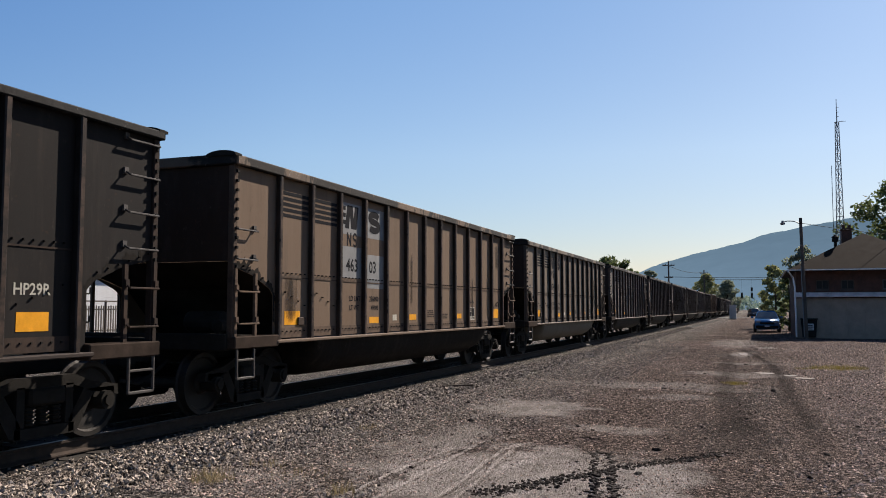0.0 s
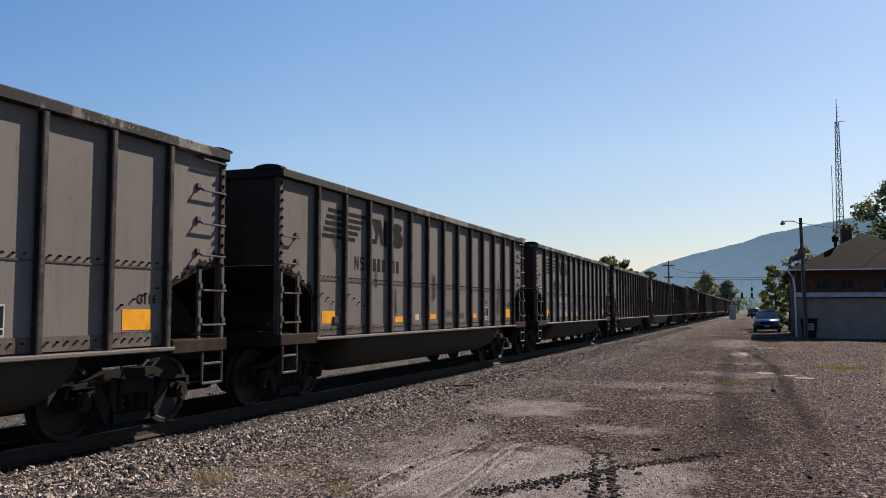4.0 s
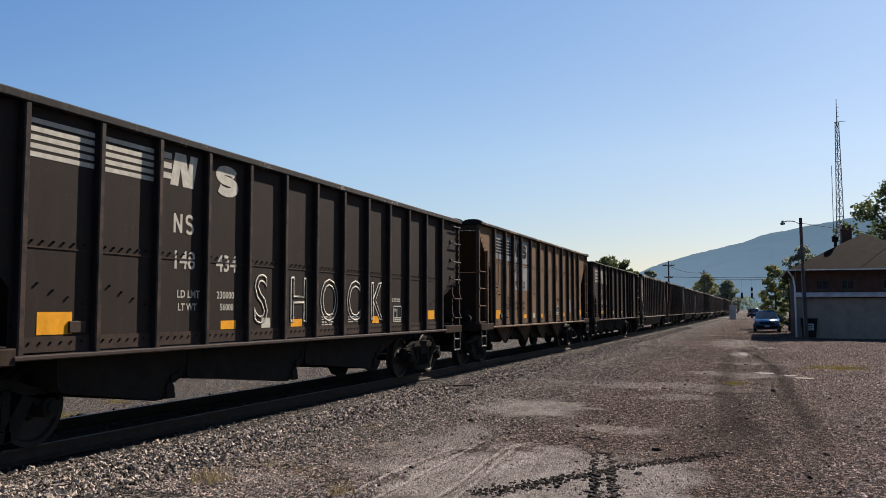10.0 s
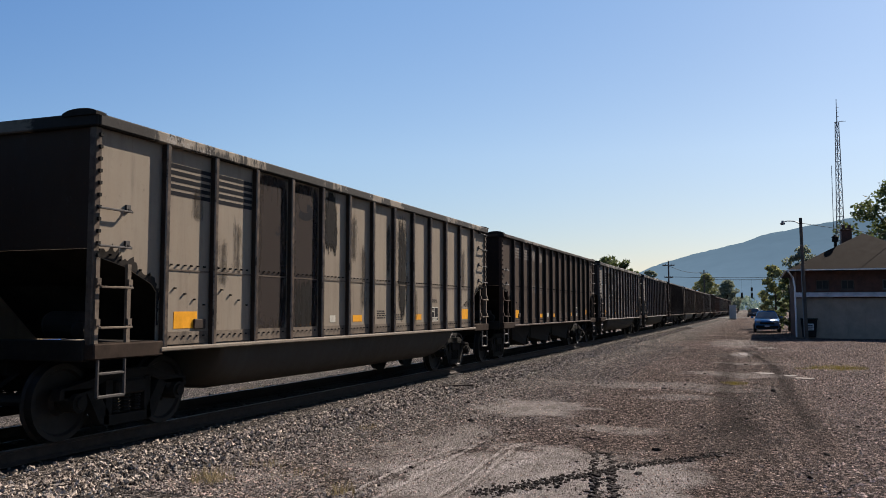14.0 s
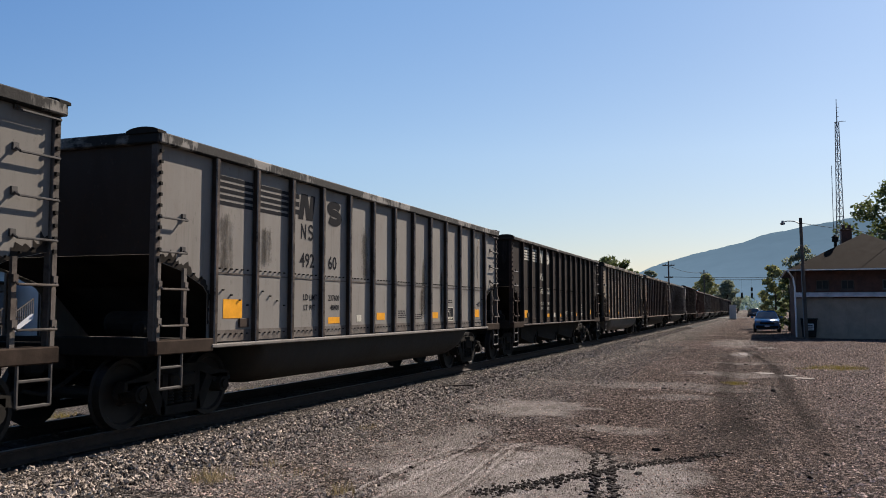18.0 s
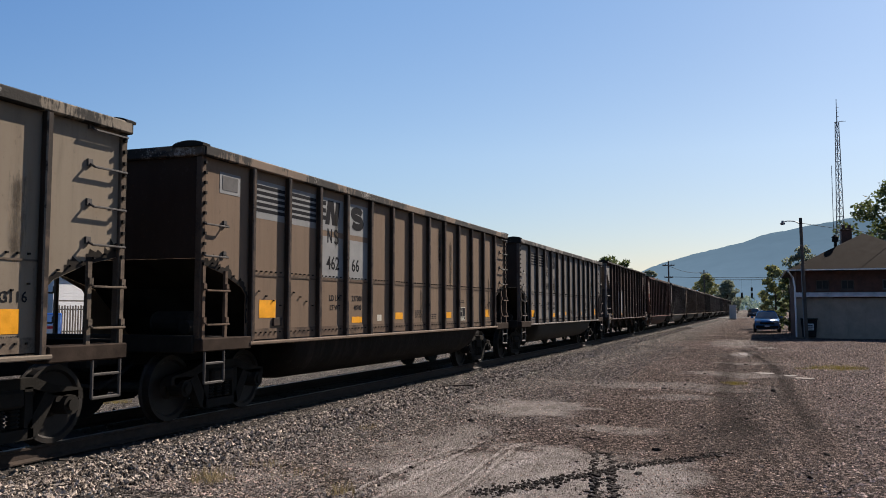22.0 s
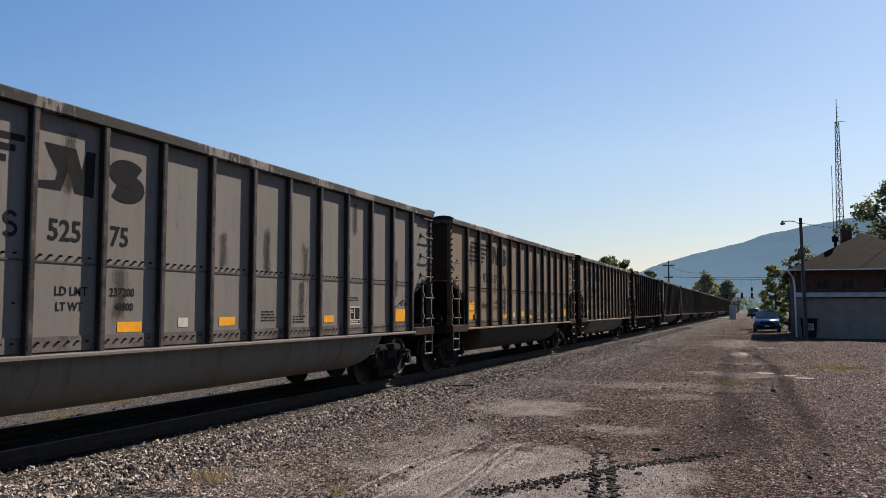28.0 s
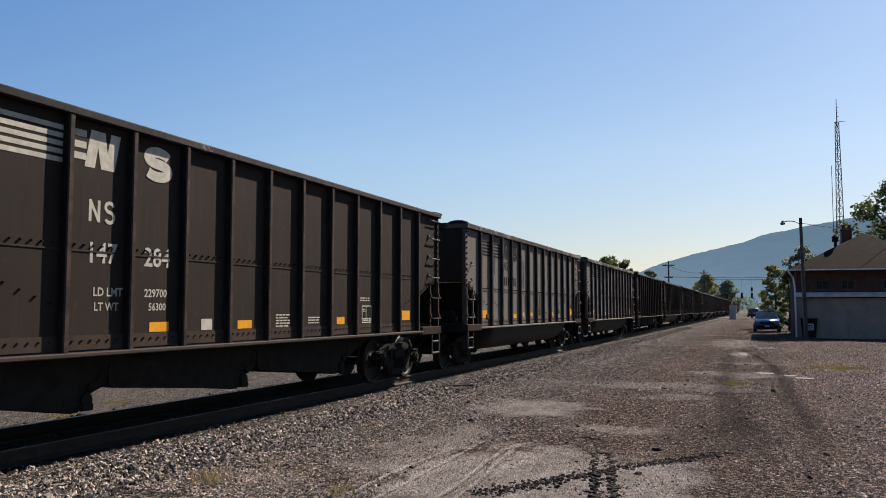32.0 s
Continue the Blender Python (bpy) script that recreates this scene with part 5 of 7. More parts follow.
        framed_box(car, k, a + (b - a) * f, z, 0.4, 0.31, d.get("frame_ink", WHITE))
    for i, f, z, rows in d.get("print", ()):
        a, b = P(i)
        a += 0.15
        text_bars(car, k, a + (b - a) * f, z, 0.42, rows, ink)
    for i, words, f, z, size in d.get("words", ()):
        a, b = P(i)
        lettering(car, k, words, a + (b - a) * f, z, size, ink)
    rng = random.Random(d.get("seed", 3))
    for i, z, w, h, m in d.get("spray", ()):
        a, b = P(i)
        mat = {"blue": BLUEMARK, "white": WHITE, "faint": CHALK, "scratch": RUST_SHADE}[m]
        strokes(car, k, "spray_paint", [scribble(rng) for _ in range(2)], 0.015, mat, a + 0.26, z, w, h, "looping spray-painted scrawl")
    for i, letter in d.get("outline", ()):
        a, b = P(i)
        cu = bpy.data.curves.new("spray_letter", "FONT")
        cu.body, cu.size, cu.resolution_u = letter, 1.15, 3
        cu.fill_mode, cu.bevel_depth, cu.bevel_resolution = "NONE", 0.02, 0
        tmp = bpy.data.objects.new("tmp", cu)
        scene.collection.objects.link(tmp)
        bpy.context.view_layer.update()
        me = bpy.data.meshes.new_from_object(tmp.evaluated_get(bpy.context.evaluated_depsgraph_get()))
        bpy.data.objects.remove(tmp)
        me.materials.clear()
        me.materials.append(WHITE)
        ob = part("spray_letter", me, None, car, "pale outlined spray-painted letter")
        ob.matrix_basis = Matrix.Translation((k.sheet + 0.014, a + 0.22, 1.35)) @ Matrix(((0, 0, 0.2, 0), (0.75, 0, 0, 0), (0, 0.9, 0, 0), (0, 0, 0, 1)))
    if d.get("bracket", True) and len(k.posts) > 11:
        a, b = P(1)
        bm = bmesh.new()
        x = k.sheet + 0.006
        box(bm, x, x + 0.03, b - 0.36, b - 0.12, 1.29, 1.42, bevel=0.008)
        part("route_card_holder", bm, TRIM, car, color=(0.03, 0.027, 0.024))
    if d.get("card"):
        card = mark(car, k, "placard", CARD_Y, CARD_Y + 0.5, CARD_Z, CARD_Z + 0.3, PATCH, "pale square placard with a dark centre", 0.004)
        mark(card, k, "placard_centre", CARD_Y + 0.06, CARD_Y + 0.43, CARD_Z + 0.05, CARD_Z + 0.25, SLATECARD, "", 0.008)
    for i in d.get("coat", ()):
        a, b = P(i)
        mark(car, k, "black_stain", a + 0.05, b - 0.05, 1.13, 3.62, TARCOAT, "panel coated in tarry brown dirt", 0.005)
    for q, (i, f, z1, z0, w) in enumerate(d.get("drips", ())):
        a, b = P(i)
        y, reach = a + (b - a) * f, 0.12 + 1.25 * w
        mark(car, k, "black_stain", max(a + 0.05, y - reach), min(b - 0.05, y + reach), z0 - 0.12, z1 + 0.1, SMEAR if w >= 0.1 else GRIME, "spattered run of black tarry dirt", 0.0055 + 0.0003 * q)
    grng = random.Random(len(CARS) * 17 + 3)
    for q in range(5 if ink is DARKMARK else 0):
        i = grng.randrange(1, len(k.posts))
        a, b = P(i)
        y, reach = grng.uniform(a + 0.15, b - 0.15), grng.uniform(0.1, 0.3)
        z1 = grng.uniform(2.0, 3.6)
        mark(car, k, "grime_streak", max(a + 0.05, y - reach), min(b - 0.05, y + reach), max(1.2, z1 - grng.uniform(0.6, 1.5)), z1, GRIME, "thin run of grey grime", 0.0085 + 0.0003 * q)
    if d.get("ring_mark"):
        a, b = P(d["ring_mark"])
        circle = [(0.5 + 0.5 * math.cos(t), 0.5 + 0.5 * math.sin(t)) for t in [2 * math.pi * i / 24 for i in range(25)]]
        strokes(car, k, "ring_mark", [circle], 0.014, ink, a + 0.5, 2.2, 0.34, 0.34)
        text_bars(car, k, a + 0.58, 2.42, 0.16, 2, ink, 0.03)
        lettering(car, k, "F", a + 0.63, 2.24, 0.13, ink)
        text_bars(car, k, a + 0.5, 2.08, 0.34, 2, ink, 0.02)
    if d.get("ring"):
        a, b = P(0)
        arc = [(0.5 + 0.42 * math.cos(t), 0.5 + 0.42 * math.sin(t)) for t in [radians(-60 + 12 * i) for i in range(24)]]
        strokes(car, k, "emblem_ring", [arc], 0.1, WHITE, a + 0.3, 2.75, 0.75, 0.75, "white ring-shaped emblem")
        strokes(car, k, "emblem_bar", [[(0.1, 0.12), (0.85, 0.12)], [(0.15, 0.3), (0.7, 0.3)]], 0.08, WHITE, a + 0.3, 2.6, 0.75, 0.6)
    if d.get("end"):
        end_print(car, k, d["end"], d.get("end_ink", FADED), 3.25 if k.end == "low" else 3.54)

GREY, WARM, TAN = (0.127, 0.115, 0.103), (0.146, 0.112, 0.081), (0.140, 0.100, 0.070)
PALE, MUD = (0.142, 0.130, 0.117), (0.148, 0.122, 0.097)
BROWN, BLACK, SLATE, RED, OCHRE = (0.030, 0.0205, 0.016), (0.0245, 0.0195, 0.0163), (0.0170, 0.0155, 0.0144), (0.085, 0.028, 0.019), (0.128, 0.080, 0.046)
LIGHT, DUST, SOOT, RUSTY = (0.125, 0.116, 0.102), (0.035, 0.033, 0.029), (0.0105, 0.0094, 0.0085), (0.090, 0.056, 0.046)

def gon_marks(style, digits, weights, **more):
    d = dict(style=style, digits=digits, weights=weights,
             yellow=((1, 0.1, 1.3, 0.48, 0.22), (4, 0.18, 1.28, 0.42, 0.12), (6, 0.13, 1.32, 0.38, 0.12), (9, 0.1, 1.32, 0.36, 0.12), (12, 0.12, 1.3, 0.5, 0.25)),
             white=((5, 0.3, 1.32, 0.2, 0.12),), frames=((10, 0.05, 1.28),), print=((7, 0.2, 1.5, 4), (8, 0.1, 1.42, 3), (10, 0.05, 1.75, 2)),
             words=((12, "G116", 0.5, 1.62, 0.16), (12, "2 INCH TREAD COND SHOES", 0.05, 1.24, 0.055)))
    d.update(more)
    return d

def hop_marks(digits, weights, **more):
    d = dict(style="old", ink=WHITE, digits=digits, weights=weights, nz=2.08, top=3.12,
             yellow=((1, 0.12, 1.28, 0.48, 0.24), (4, 0.3, 1.27, 0.36, 0.12), (6, 0.15, 1.27, 0.36, 0.12), (9, 0.2, 1.28, 0.3, 0.13), (12, 0.1, 1.32, 0.42, 0.2)),
             white=((5, 0.35, 1.27, 0.24, 0.15),), frames=((10, 0.2, 1.3),), print=((7, 0.2, 1.45, 5), (8, 0.2, 1.4, 3), (10, 0.15, 1.75, 2)),
             words=((1, "2 INCH TREAD COND SHOES", 0.1, 1.2, 0.055),), end_ink=FADED)
    d.update(more)
    return d

HIGHER = ((1, 0.13, 1.42, 0.46, 0.27), (4, 0.18, 1.3, 0.42, 0.11), (6, 0.13, 1.34, 0.38, 0.14), (9, 0.1, 1.34, 0.36, 0.14), (12, 0.12, 1.34, 0.4, 0.2))
BLUE_TAGS = tuple((i, 1.25 if i % 3 else 1.4, 0.62, 0.7, "blue") for i in (2, 5, 6, 7, 8, 9, 11))
TOPS = tuple((i, 2.92, 3.5) for i in (1, 2, 3, 4))
# kind, colour, tub colour, words for the label, marks, middle at the start
TRAIN = [
    (HOP, SLATE, SOOT, "dark grey steel coal hopper car with ladders", hop_marks(None, ("228700", "57300"), words=((12, "HP29R", 0.2, 1.7, 0.17), (12, "2 INCH TREAD COND SHOES", 0.05, 1.2, 0.055)))),
    (GON, TAN, SOOT, "brown-tan weathered coal gondola with pale patches", gon_marks("old", ("463", "03"), ("236900", "49100"), patch=TOPS[2:] + ((3, 2.12, 2.7), (4, 1.95, 2.6)))),
    (GON, MUD, (0.14, 0.122, 0.095), "dull grey-brown coal gondola with dark emblem", gon_marks("old", ("474", "41"), ("237500", "48500"))),
    (GON, (0.14, 0.128, 0.114), DUST, "light grey coal gondola with faded emblem", gon_marks("old", ("483", "91"), ("237700", "48300"))),
    (GON, GREY, DUST, "light grey coal gondola with rust along its sill", gon_marks("new", None, ("237200", "48800"))),
    (GON, PALE, DUST, "pale grey coal gondola with blue spray-painted scrawls", gon_marks("new", ("510", "93"), ("237200", "48800"), patch=((3, 1.3, 2.0), (4, 1.3, 2.05)), spray=BLUE_TAGS, top=3.02)),
    (GON, GREY, (0.05, 0.042, 0.036), "grey coal gondola with a dark emblem", gon_marks("new", ("528", "76"), ("236900", "49100"), end="52876", end_ink=DARKMARK)),
    (GON, PALE, LIGHT, "pale grey coal gondola with stained top chord", gon_marks("old", ("481", "80"), ("237300", "48700"), patch=((5, 1.3, 1.95), (6, 1.3, 1.98)), drips=((8, 0.55, 2.8, 1.3, 0.04),))),
    (HOP, BLACK, SOOT, "black coal hopper with white outlined spray letters", hop_marks(("148", "434"), ("230000", "56000"), outline=((5, "S"), (6, "H"), (7, "O"), (8, "C"), (9, "K")), end="148434")),
    (HOPOPEN, OCHRE, SOOT, "ochre-brown open-ended hopper with white patches", hop_marks(("390", "920"), ("236800", "49200"), ink=DARKMARK, patch=((1, 3.0, 3.72), (2, 3.0, 3.72), (3, 3.0, 3.72), (4, 3.0, 3.72), (3, 2.15, 2.94), (4, 2.15, 2.94)), top=3.14, nz=2.21, ring_mark=5, frames=((8, 0.25, 1.35),), notice=(10, 1.42), words=((8, "CU FT 4050", 0.14, 1.86, 0.13), (2, "RADIANT THAW", 0.14, 1.84, 0.105), (2, "HEAT ONLY", 0.22, 1.745, 0.105), (2, "MAX ALLOW", 0.16, 1.65, 0.105), (2, "TEMP 250", 0.24, 1.555, 0.105)))),
    (HOPWIDE, BROWN, SOOT, "dark brown rust-stained coal hopper with faded emblem", dict(style="wide", ink=FADED, digits=("300", "350"), weights=("222100", "63900"), nz=1.78, wz=1.5, top=2.85, panel=0,
        yellow=((1, 0.03, 1.34, 0.5, 0.13), (1, 0.55, 1.34, 0.5, 0.13), (4, 0.2, 1.32, 0.45, 0.12), (6, 0.3, 1.32, 0.4, 0.12), (8, 0.3, 1.32, 0.3, 0.12), (10, 0.1, 1.25, 0.5, 0.12)), frames=((9, 0.2, 1.3),), print=((10, 0.2, 1.9, 5),), end="300350")),
    (GON, (0.205, 0.172, 0.132), (0.05, 0.044, 0.037), "cream-grey coal gondola with black tar-like stains", gon_marks("old", None, ("237100", "48900"), coat=(3, 4), drips=((5, 0.4, 3.6, 2.6, 0.2), (4, 0.6, 2.0, 1.25, 0.3), (8, 0.55, 3.5, 1.3, 0.16), (6, 0.7, 2.8, 1.5, 0.06), (2, 0.62, 2.8, 2.1, 0.05), (1, 0.7, 3.1, 2.8, 0.06)))),
    (HOP, (0.050, 0.036, 0.0275), SOOT, "dark brown coal hopper with yellow reflectors", hop_marks(None, ("229700", "56300"), ink=CHALK)),
    (GON, (0.152, 0.141, 0.125), DUST, "grey coal gondola with black streaks over its emblem", gon_marks("new", ("534", "41"), ("236900", "49100"), drips=((4, 0.55, 3.6, 1.2, 0.16), (3, 0.6, 2.2, 1.3, 0.12), (4, 0.85, 2.6, 1.2, 0.12), (7, 0.45, 2.6, 1.5, 0.07), (8, 0.5, 3.2, 1.6, 0.2), (5, 0.65, 2.9, 2.3, 0.05), (11, 0.5, 2.6, 1.3, 0.06)), end="53343", end_ink=DARKMARK)),
    (GON, (0.186, 0.174, 0.157), DUST, "pale grey coal gondola with black drips", gon_marks("old", ("492", "60"), ("237600", "48400"), yellow=HIGHER, drips=((8, 0.72, 2.7, 1.4, 0.05), (8, 0.6, 2.0, 1.4, 0.08)))),
    (HOP, BLACK, SOOT, "black coal hopper with white lettering", hop_marks(("146", "638"), ("227300", "56700"), end="146638")),
    (GON, (0.176, 0.146, 0.110), LIGHT, "grey-tan coal gondola with a pale tub", gon_marks("old", ("480", "85"), ("237400", "48600"))),
    (GON, TAN, SOOT, "tan-brown coal gondola with pale repaint patches", gon_marks("old", ("462", "66"), ("237300", "48700"), yellow=HIGHER, card=True, patch=TOPS + ((3, 2.1, 2.82), (4, 2.1, 2.82)))),
    (GON, PALE, DUST, "pale grey coal gondola with faint emblem", gon_marks("old", ("489", "63"), ("237600", "48400"), words=((12, "G116", 0.5, 1.62, 0.16), (10, "EXW 10-8", 0.2, 1.75, 0.12), (10, "CU FT 4580", 0.3, 1.62, 0.12)), print=((7, 0.2, 1.5, 4), (8, 0.1, 1.42, 3)))),
    (HOPLOW, (0.033, 0.0210, 0.0162), SOOT, "dark brown open-ended hopper with grey number patch", dict(plainnum=True, digits=("376", "294"), ink=DARKMARK, weights=("233100", "52900"), nz=1.73, wz=1.39, patch=((3, 1.15, 2.54), (4, 1.15, 2.57)),
        yellow=((1, 0.05, 1.2, 0.6, 0.12), (4, 0.5, 1.22, 0.3, 0.1), (7, 0.2, 1.27, 0.35, 0.11), (10, 0.1, 1.25, 0.35, 0.12)), frames=((9, 0.2, 1.28),), spray=((5, 1.35, 0.7, 0.5, "faint"), (9, 1.6, 0.5, 0.45, "white"), (1, 1.55, 0.5, 0.4, "faint")), end="376294", end_ink=DARKMARK)),
    (GON, RED, RUSTY, "oxide-red coal gondola with white ring emblem", dict(plainnum=True, digits=None, ink=WHITE, weights=("237000", "49000"), nz=2.0,
        yellow=((1, 0.1, 1.3, 0.3, 0.2), (5, 0.2, 1.3, 0.3, 0.12), (9, 0.2, 1.3, 0.3, 0.12)), white=((4, 0.2, 1.3, 0.25, 0.2), (7, 0.2, 1.3, 0.25, 0.2)), ring=True)),
    (GON, PALE, LIGHT, "pale grey coal gondola with dark emblem and drips", gon_marks("new", ("525", "75"), ("237200", "48800"), drips=((7, 0.45, 2.75, 2.1, 0.04), (8, 0.6, 2.6, 2.0, 0.05), (8, 0.5, 2.0, 1.4, 0.07)))),
    (GON, WARM, DUST, "cream-tan coal gondola with scratched scrawl", gon_marks("new", ("517", "63"), ("237300", "48700"), yellow=((1, 0.1, 1.28, 0.48, 0.21), (1, 0.1, 1.52, 0.48, 0.21), (4, 0.18, 1.28, 0.42, 0.12), (6, 0.13, 1.32, 0.38, 0.16), (7, 0.15, 1.26, 0.38, 0.1), (9, 0.1, 1.32, 0.36, 0.12), (12, 0.12, 1.3, 0.5, 0.25)), drips=((7, 0.6, 2.6, 2.0, 0.04), (8, 0.5, 3.3, 1.5, 0.07)), spray=((2, 1.55, 0.7, 0.2, "scratch"),))),
    (GON, WARM, LIGHT, "cream-tan coal gondola with rust bleeding from rivets", gon_marks("new", ("506", "00"), ("237200", "48800"), end="50600", end_ink=DARKMARK)),
    (HOP, BLACK, SOOT, "black coal hopper with bold white emblem", hop_marks(("147", "284"), ("229700", "56300"), end="147284")),
    (GON, GREY, DUST, "grey coal gondola streaked with soot", gon_marks("old", None, ("237300", "48700"))),
    (GON, GREY, DUST, "grey weathered coal gondola", gon_marks("old", None, ("237300", "48700"))),
]
MIDDLE = [1.25, 17.48, 33.71, 50.05, 66.10, 82.37, 98.56, 114.82, 131.07, 147.57, 164.32, 180.68, 196.82, 212.95, 229.12, 245.28, 261.37, 277.43, 293.57, 310.03, 326.55, 342.45, 358.33, 374.20, 390.30, 406.85]
FARLOOKS = ((GON, GREY), (HOP, BLACK), (GON, MUD), (HOP, SLATE), (GON, BROWN), (HOP, BROWN))
CARS, STARTS = [], []
far_rng = random.Random(11)
for i in range(46):
    if i < len(TRAIN):
        k, colour, tub, label, marks = TRAIN[i]
    else:
        k, colour = far_rng.choice(FARLOOKS)
        tub, marks = (DUST if k is GON else SOOT), None
        label = "weathered coal gondola in the far train" if k is GON else "dark coal hopper in the far train"
    CARS.append(build_car(k, "gondola_car" if k is GON else "hopper_car", colour, tub, label, marks))
    STARTS.append(MIDDLE[i] if i < len(MIDDLE) else MIDDLE[-1] + 16.2 * (i - len(MIDDLE) + 1))
# ---- surroundings: materials ----
BRICK = plain("dark_red_brick", (0.075, 0.036, 0.026), 0.85, 0, 0.35, 4)
GREYWALL = plain("grey_painted_wall", (0.24, 0.188, 0.145), 0.8, 0, 0.2, 1.5)
ROOF = plain("old_brown_shingle", (0.0165, 0.0112, 0.0082), 0.95, 0, 0.3, 2.5, 0.4, 20, 0.03)
GUTTER = plain("white_gutter_paint", (0.72, 0.68, 0.65), 0.6, 0, 0.15)
TIN = plain("weathered_corrugated_tin", (0.75, 0.58, 0.52), 0.7, 0.0, 0.3, 3)
TIMBER = plain("weathered_pole_timber", (0.075, 0.06, 0.05), 0.85, 0, 0.35, 3, 0.4)
GALV = plain("galvanised_steel", (0.15, 0.155, 0.16), 0.6, 0.2, 0.2, 3)
BARK = plain("tree_bark", (0.07, 0.055, 0.042), 0.9, 0, 0.35, 5, 0.5)
BLACKPLASTIC = plain("black_bin_plastic", (0.009, 0.0085, 0.008), 0.65, 0, 0.2, 4)
CARBLUE = plain("metallic_blue_paint", (0.045, 0.15, 0.31), 0.2, 0.15, 0.05, 3, 0.0)
TYRE = plain("tyre_rubber", (0.02, 0.02, 0.021), 0.85, 0, 0.2)
DARKGLASS = Nodes("tinted_glass").set((0.02, 0.025, 0.03), 0.06, 0.0, 0.6).mat
DUSTYGLASS = Nodes("dusty_old_glass").set((0.015, 0.014, 0.013), 0.5, 0.0, 0.15).mat
LAMPGLASS = Nodes("headlight_glass").set((0.3, 0.31, 0.33), 0.45, 0.0, 0.3).mat
SIDING = plain("white_clapboard_paint", (0.52, 0.52, 0.52), 0.7, 0, 0.08, 2)
DECKWOOD = plain("dark_stair_wood", (0.09, 0.075, 0.062), 0.85, 0, 0.3, 4)
SHEDWOOD = plain("grey_shed_boards", (0.10, 0.105, 0.112), 0.85, 0, 0.3, 3)
VENDBLUE = plain("vending_blue", (0.03, 0.14, 0.5), 0.4, 0, 0.1)
VENDRED = plain("vending_red", (0.5, 0.03, 0.03), 0.4, 0, 0.1)
ASPHALT = plain("worn_asphalt", (0.10, 0.098, 0.095), 0.9, 0, 0.25, 0.6, 0.4, 30)
CABINET = plain("grey_cabinet_paint", (0.40, 0.38, 0.355), 0.6, 0, 0.12)
SLAB = plain("broken_pale_concrete", (0.155, 0.135, 0.118), 0.9, 0, 0.45, 7)
MUDBLACK = plain("black_wet_mud", (0.026, 0.019, 0.0145), 0.9, 0, 0.4, 8, 0.6)

def leaf_material(name, a, b):
    n = Nodes(name)
    geo = n.node("NewGeometry")
    c = n.ramp(geo.outputs["Random Per Island"], (0.0, a), (1.0, b))
    n.set(c, 0.7, 0.0, 0.25)
    n.b.inputs["Transmission Weight"].default_value = 0.0
    tr = n.node("BsdfTranslucent")
    n.put(c, tr.inputs[0])
    mx = n.node("MixShader")
    mx.inputs[0].default_value = 0.42
    out = n.t.nodes["Material Output"]
    n.put(n.b.outputs[0], mx.inputs[1])
    n.put(tr.outputs[0], mx.inputs[2])
    n.put(mx.outputs[0], out.inputs[0])
    return n.mat

LEAF = leaf_material("broadleaf_foliage", (0.045, 0.065, 0.022), (0.125, 0.145, 0.052))
# paler, yellower leaves: the sun behind these crowns is put into the colour
LEAFGOLD = leaf_material("backlit_pale_foliage", (0.13, 0.145, 0.062), (0.26, 0.255, 0.105))
# paler, greyer leaf colour with the air's haze mixed in
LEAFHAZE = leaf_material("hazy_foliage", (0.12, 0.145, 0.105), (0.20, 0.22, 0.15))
DRYGRASS = leaf_material("dry_grass", (0.14, 0.112, 0.06), (0.30, 0.235, 0.13))
WEED = leaf_material("yellow_weeds", (0.13, 0.10, 0.024), (0.25, 0.195, 0.055))

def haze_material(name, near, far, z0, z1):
    """Far woods seen through blue summer haze: its scattered light is painted as emission, graded by height."""
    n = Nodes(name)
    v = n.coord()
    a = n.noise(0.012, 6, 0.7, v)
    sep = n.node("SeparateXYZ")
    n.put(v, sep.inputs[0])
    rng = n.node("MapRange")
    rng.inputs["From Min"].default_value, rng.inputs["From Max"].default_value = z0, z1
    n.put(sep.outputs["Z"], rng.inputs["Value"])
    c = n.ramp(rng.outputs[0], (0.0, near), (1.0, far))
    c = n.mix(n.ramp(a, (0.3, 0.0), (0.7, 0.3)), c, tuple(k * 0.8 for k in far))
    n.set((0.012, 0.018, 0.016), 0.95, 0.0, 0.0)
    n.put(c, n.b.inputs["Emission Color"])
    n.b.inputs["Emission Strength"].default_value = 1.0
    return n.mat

# ---- the far ridge ----
RIDGE = ((-2600, 40), (-1700, 60), (-900, 90), (-400, 128), (-290, 165), (-110, 210), (30, 250), (140, 275), (275, 296), (420, 302), (700, 285), (1200, 230), (1900, 160), (2800, 90))
def ridge_mesh():
    bm = bmesh.new()
    xs = [-2600 + 12 * i for i in range(451)]
    crest = np.interp(xs, [p[0] for p in RIDGE], [p[1] for p in RIDGE])
    rows = []
    for j, (back, f) in enumerate(((0, 0.0), (250, 0.35), (520, 0.7), (760, 0.93), (850, 1.0), (1300, 0.5))):
        rows.append([bm.verts.new((x, 2150 + back, -5 + (h + 5) * f + (5 * noise.noise(Vector((x * 0.012, j * 3.1, 0))) + 3.0 * noise.noise(Vector((x * 0.05, j, 5)))) * (f > 0)))
                     for x, h in zip(xs, crest)])
    for a, b in zip(rows, rows[1:]):
        for i in range(len(xs) - 1):
            bm.faces.new((a[i], a[i + 1], b[i + 1], b[i]))
    return bm
# the ridge's blue haze is painted in as emission colour
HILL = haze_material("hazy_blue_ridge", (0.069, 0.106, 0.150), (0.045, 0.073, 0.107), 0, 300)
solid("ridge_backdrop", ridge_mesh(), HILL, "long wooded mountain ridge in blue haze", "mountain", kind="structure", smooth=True)

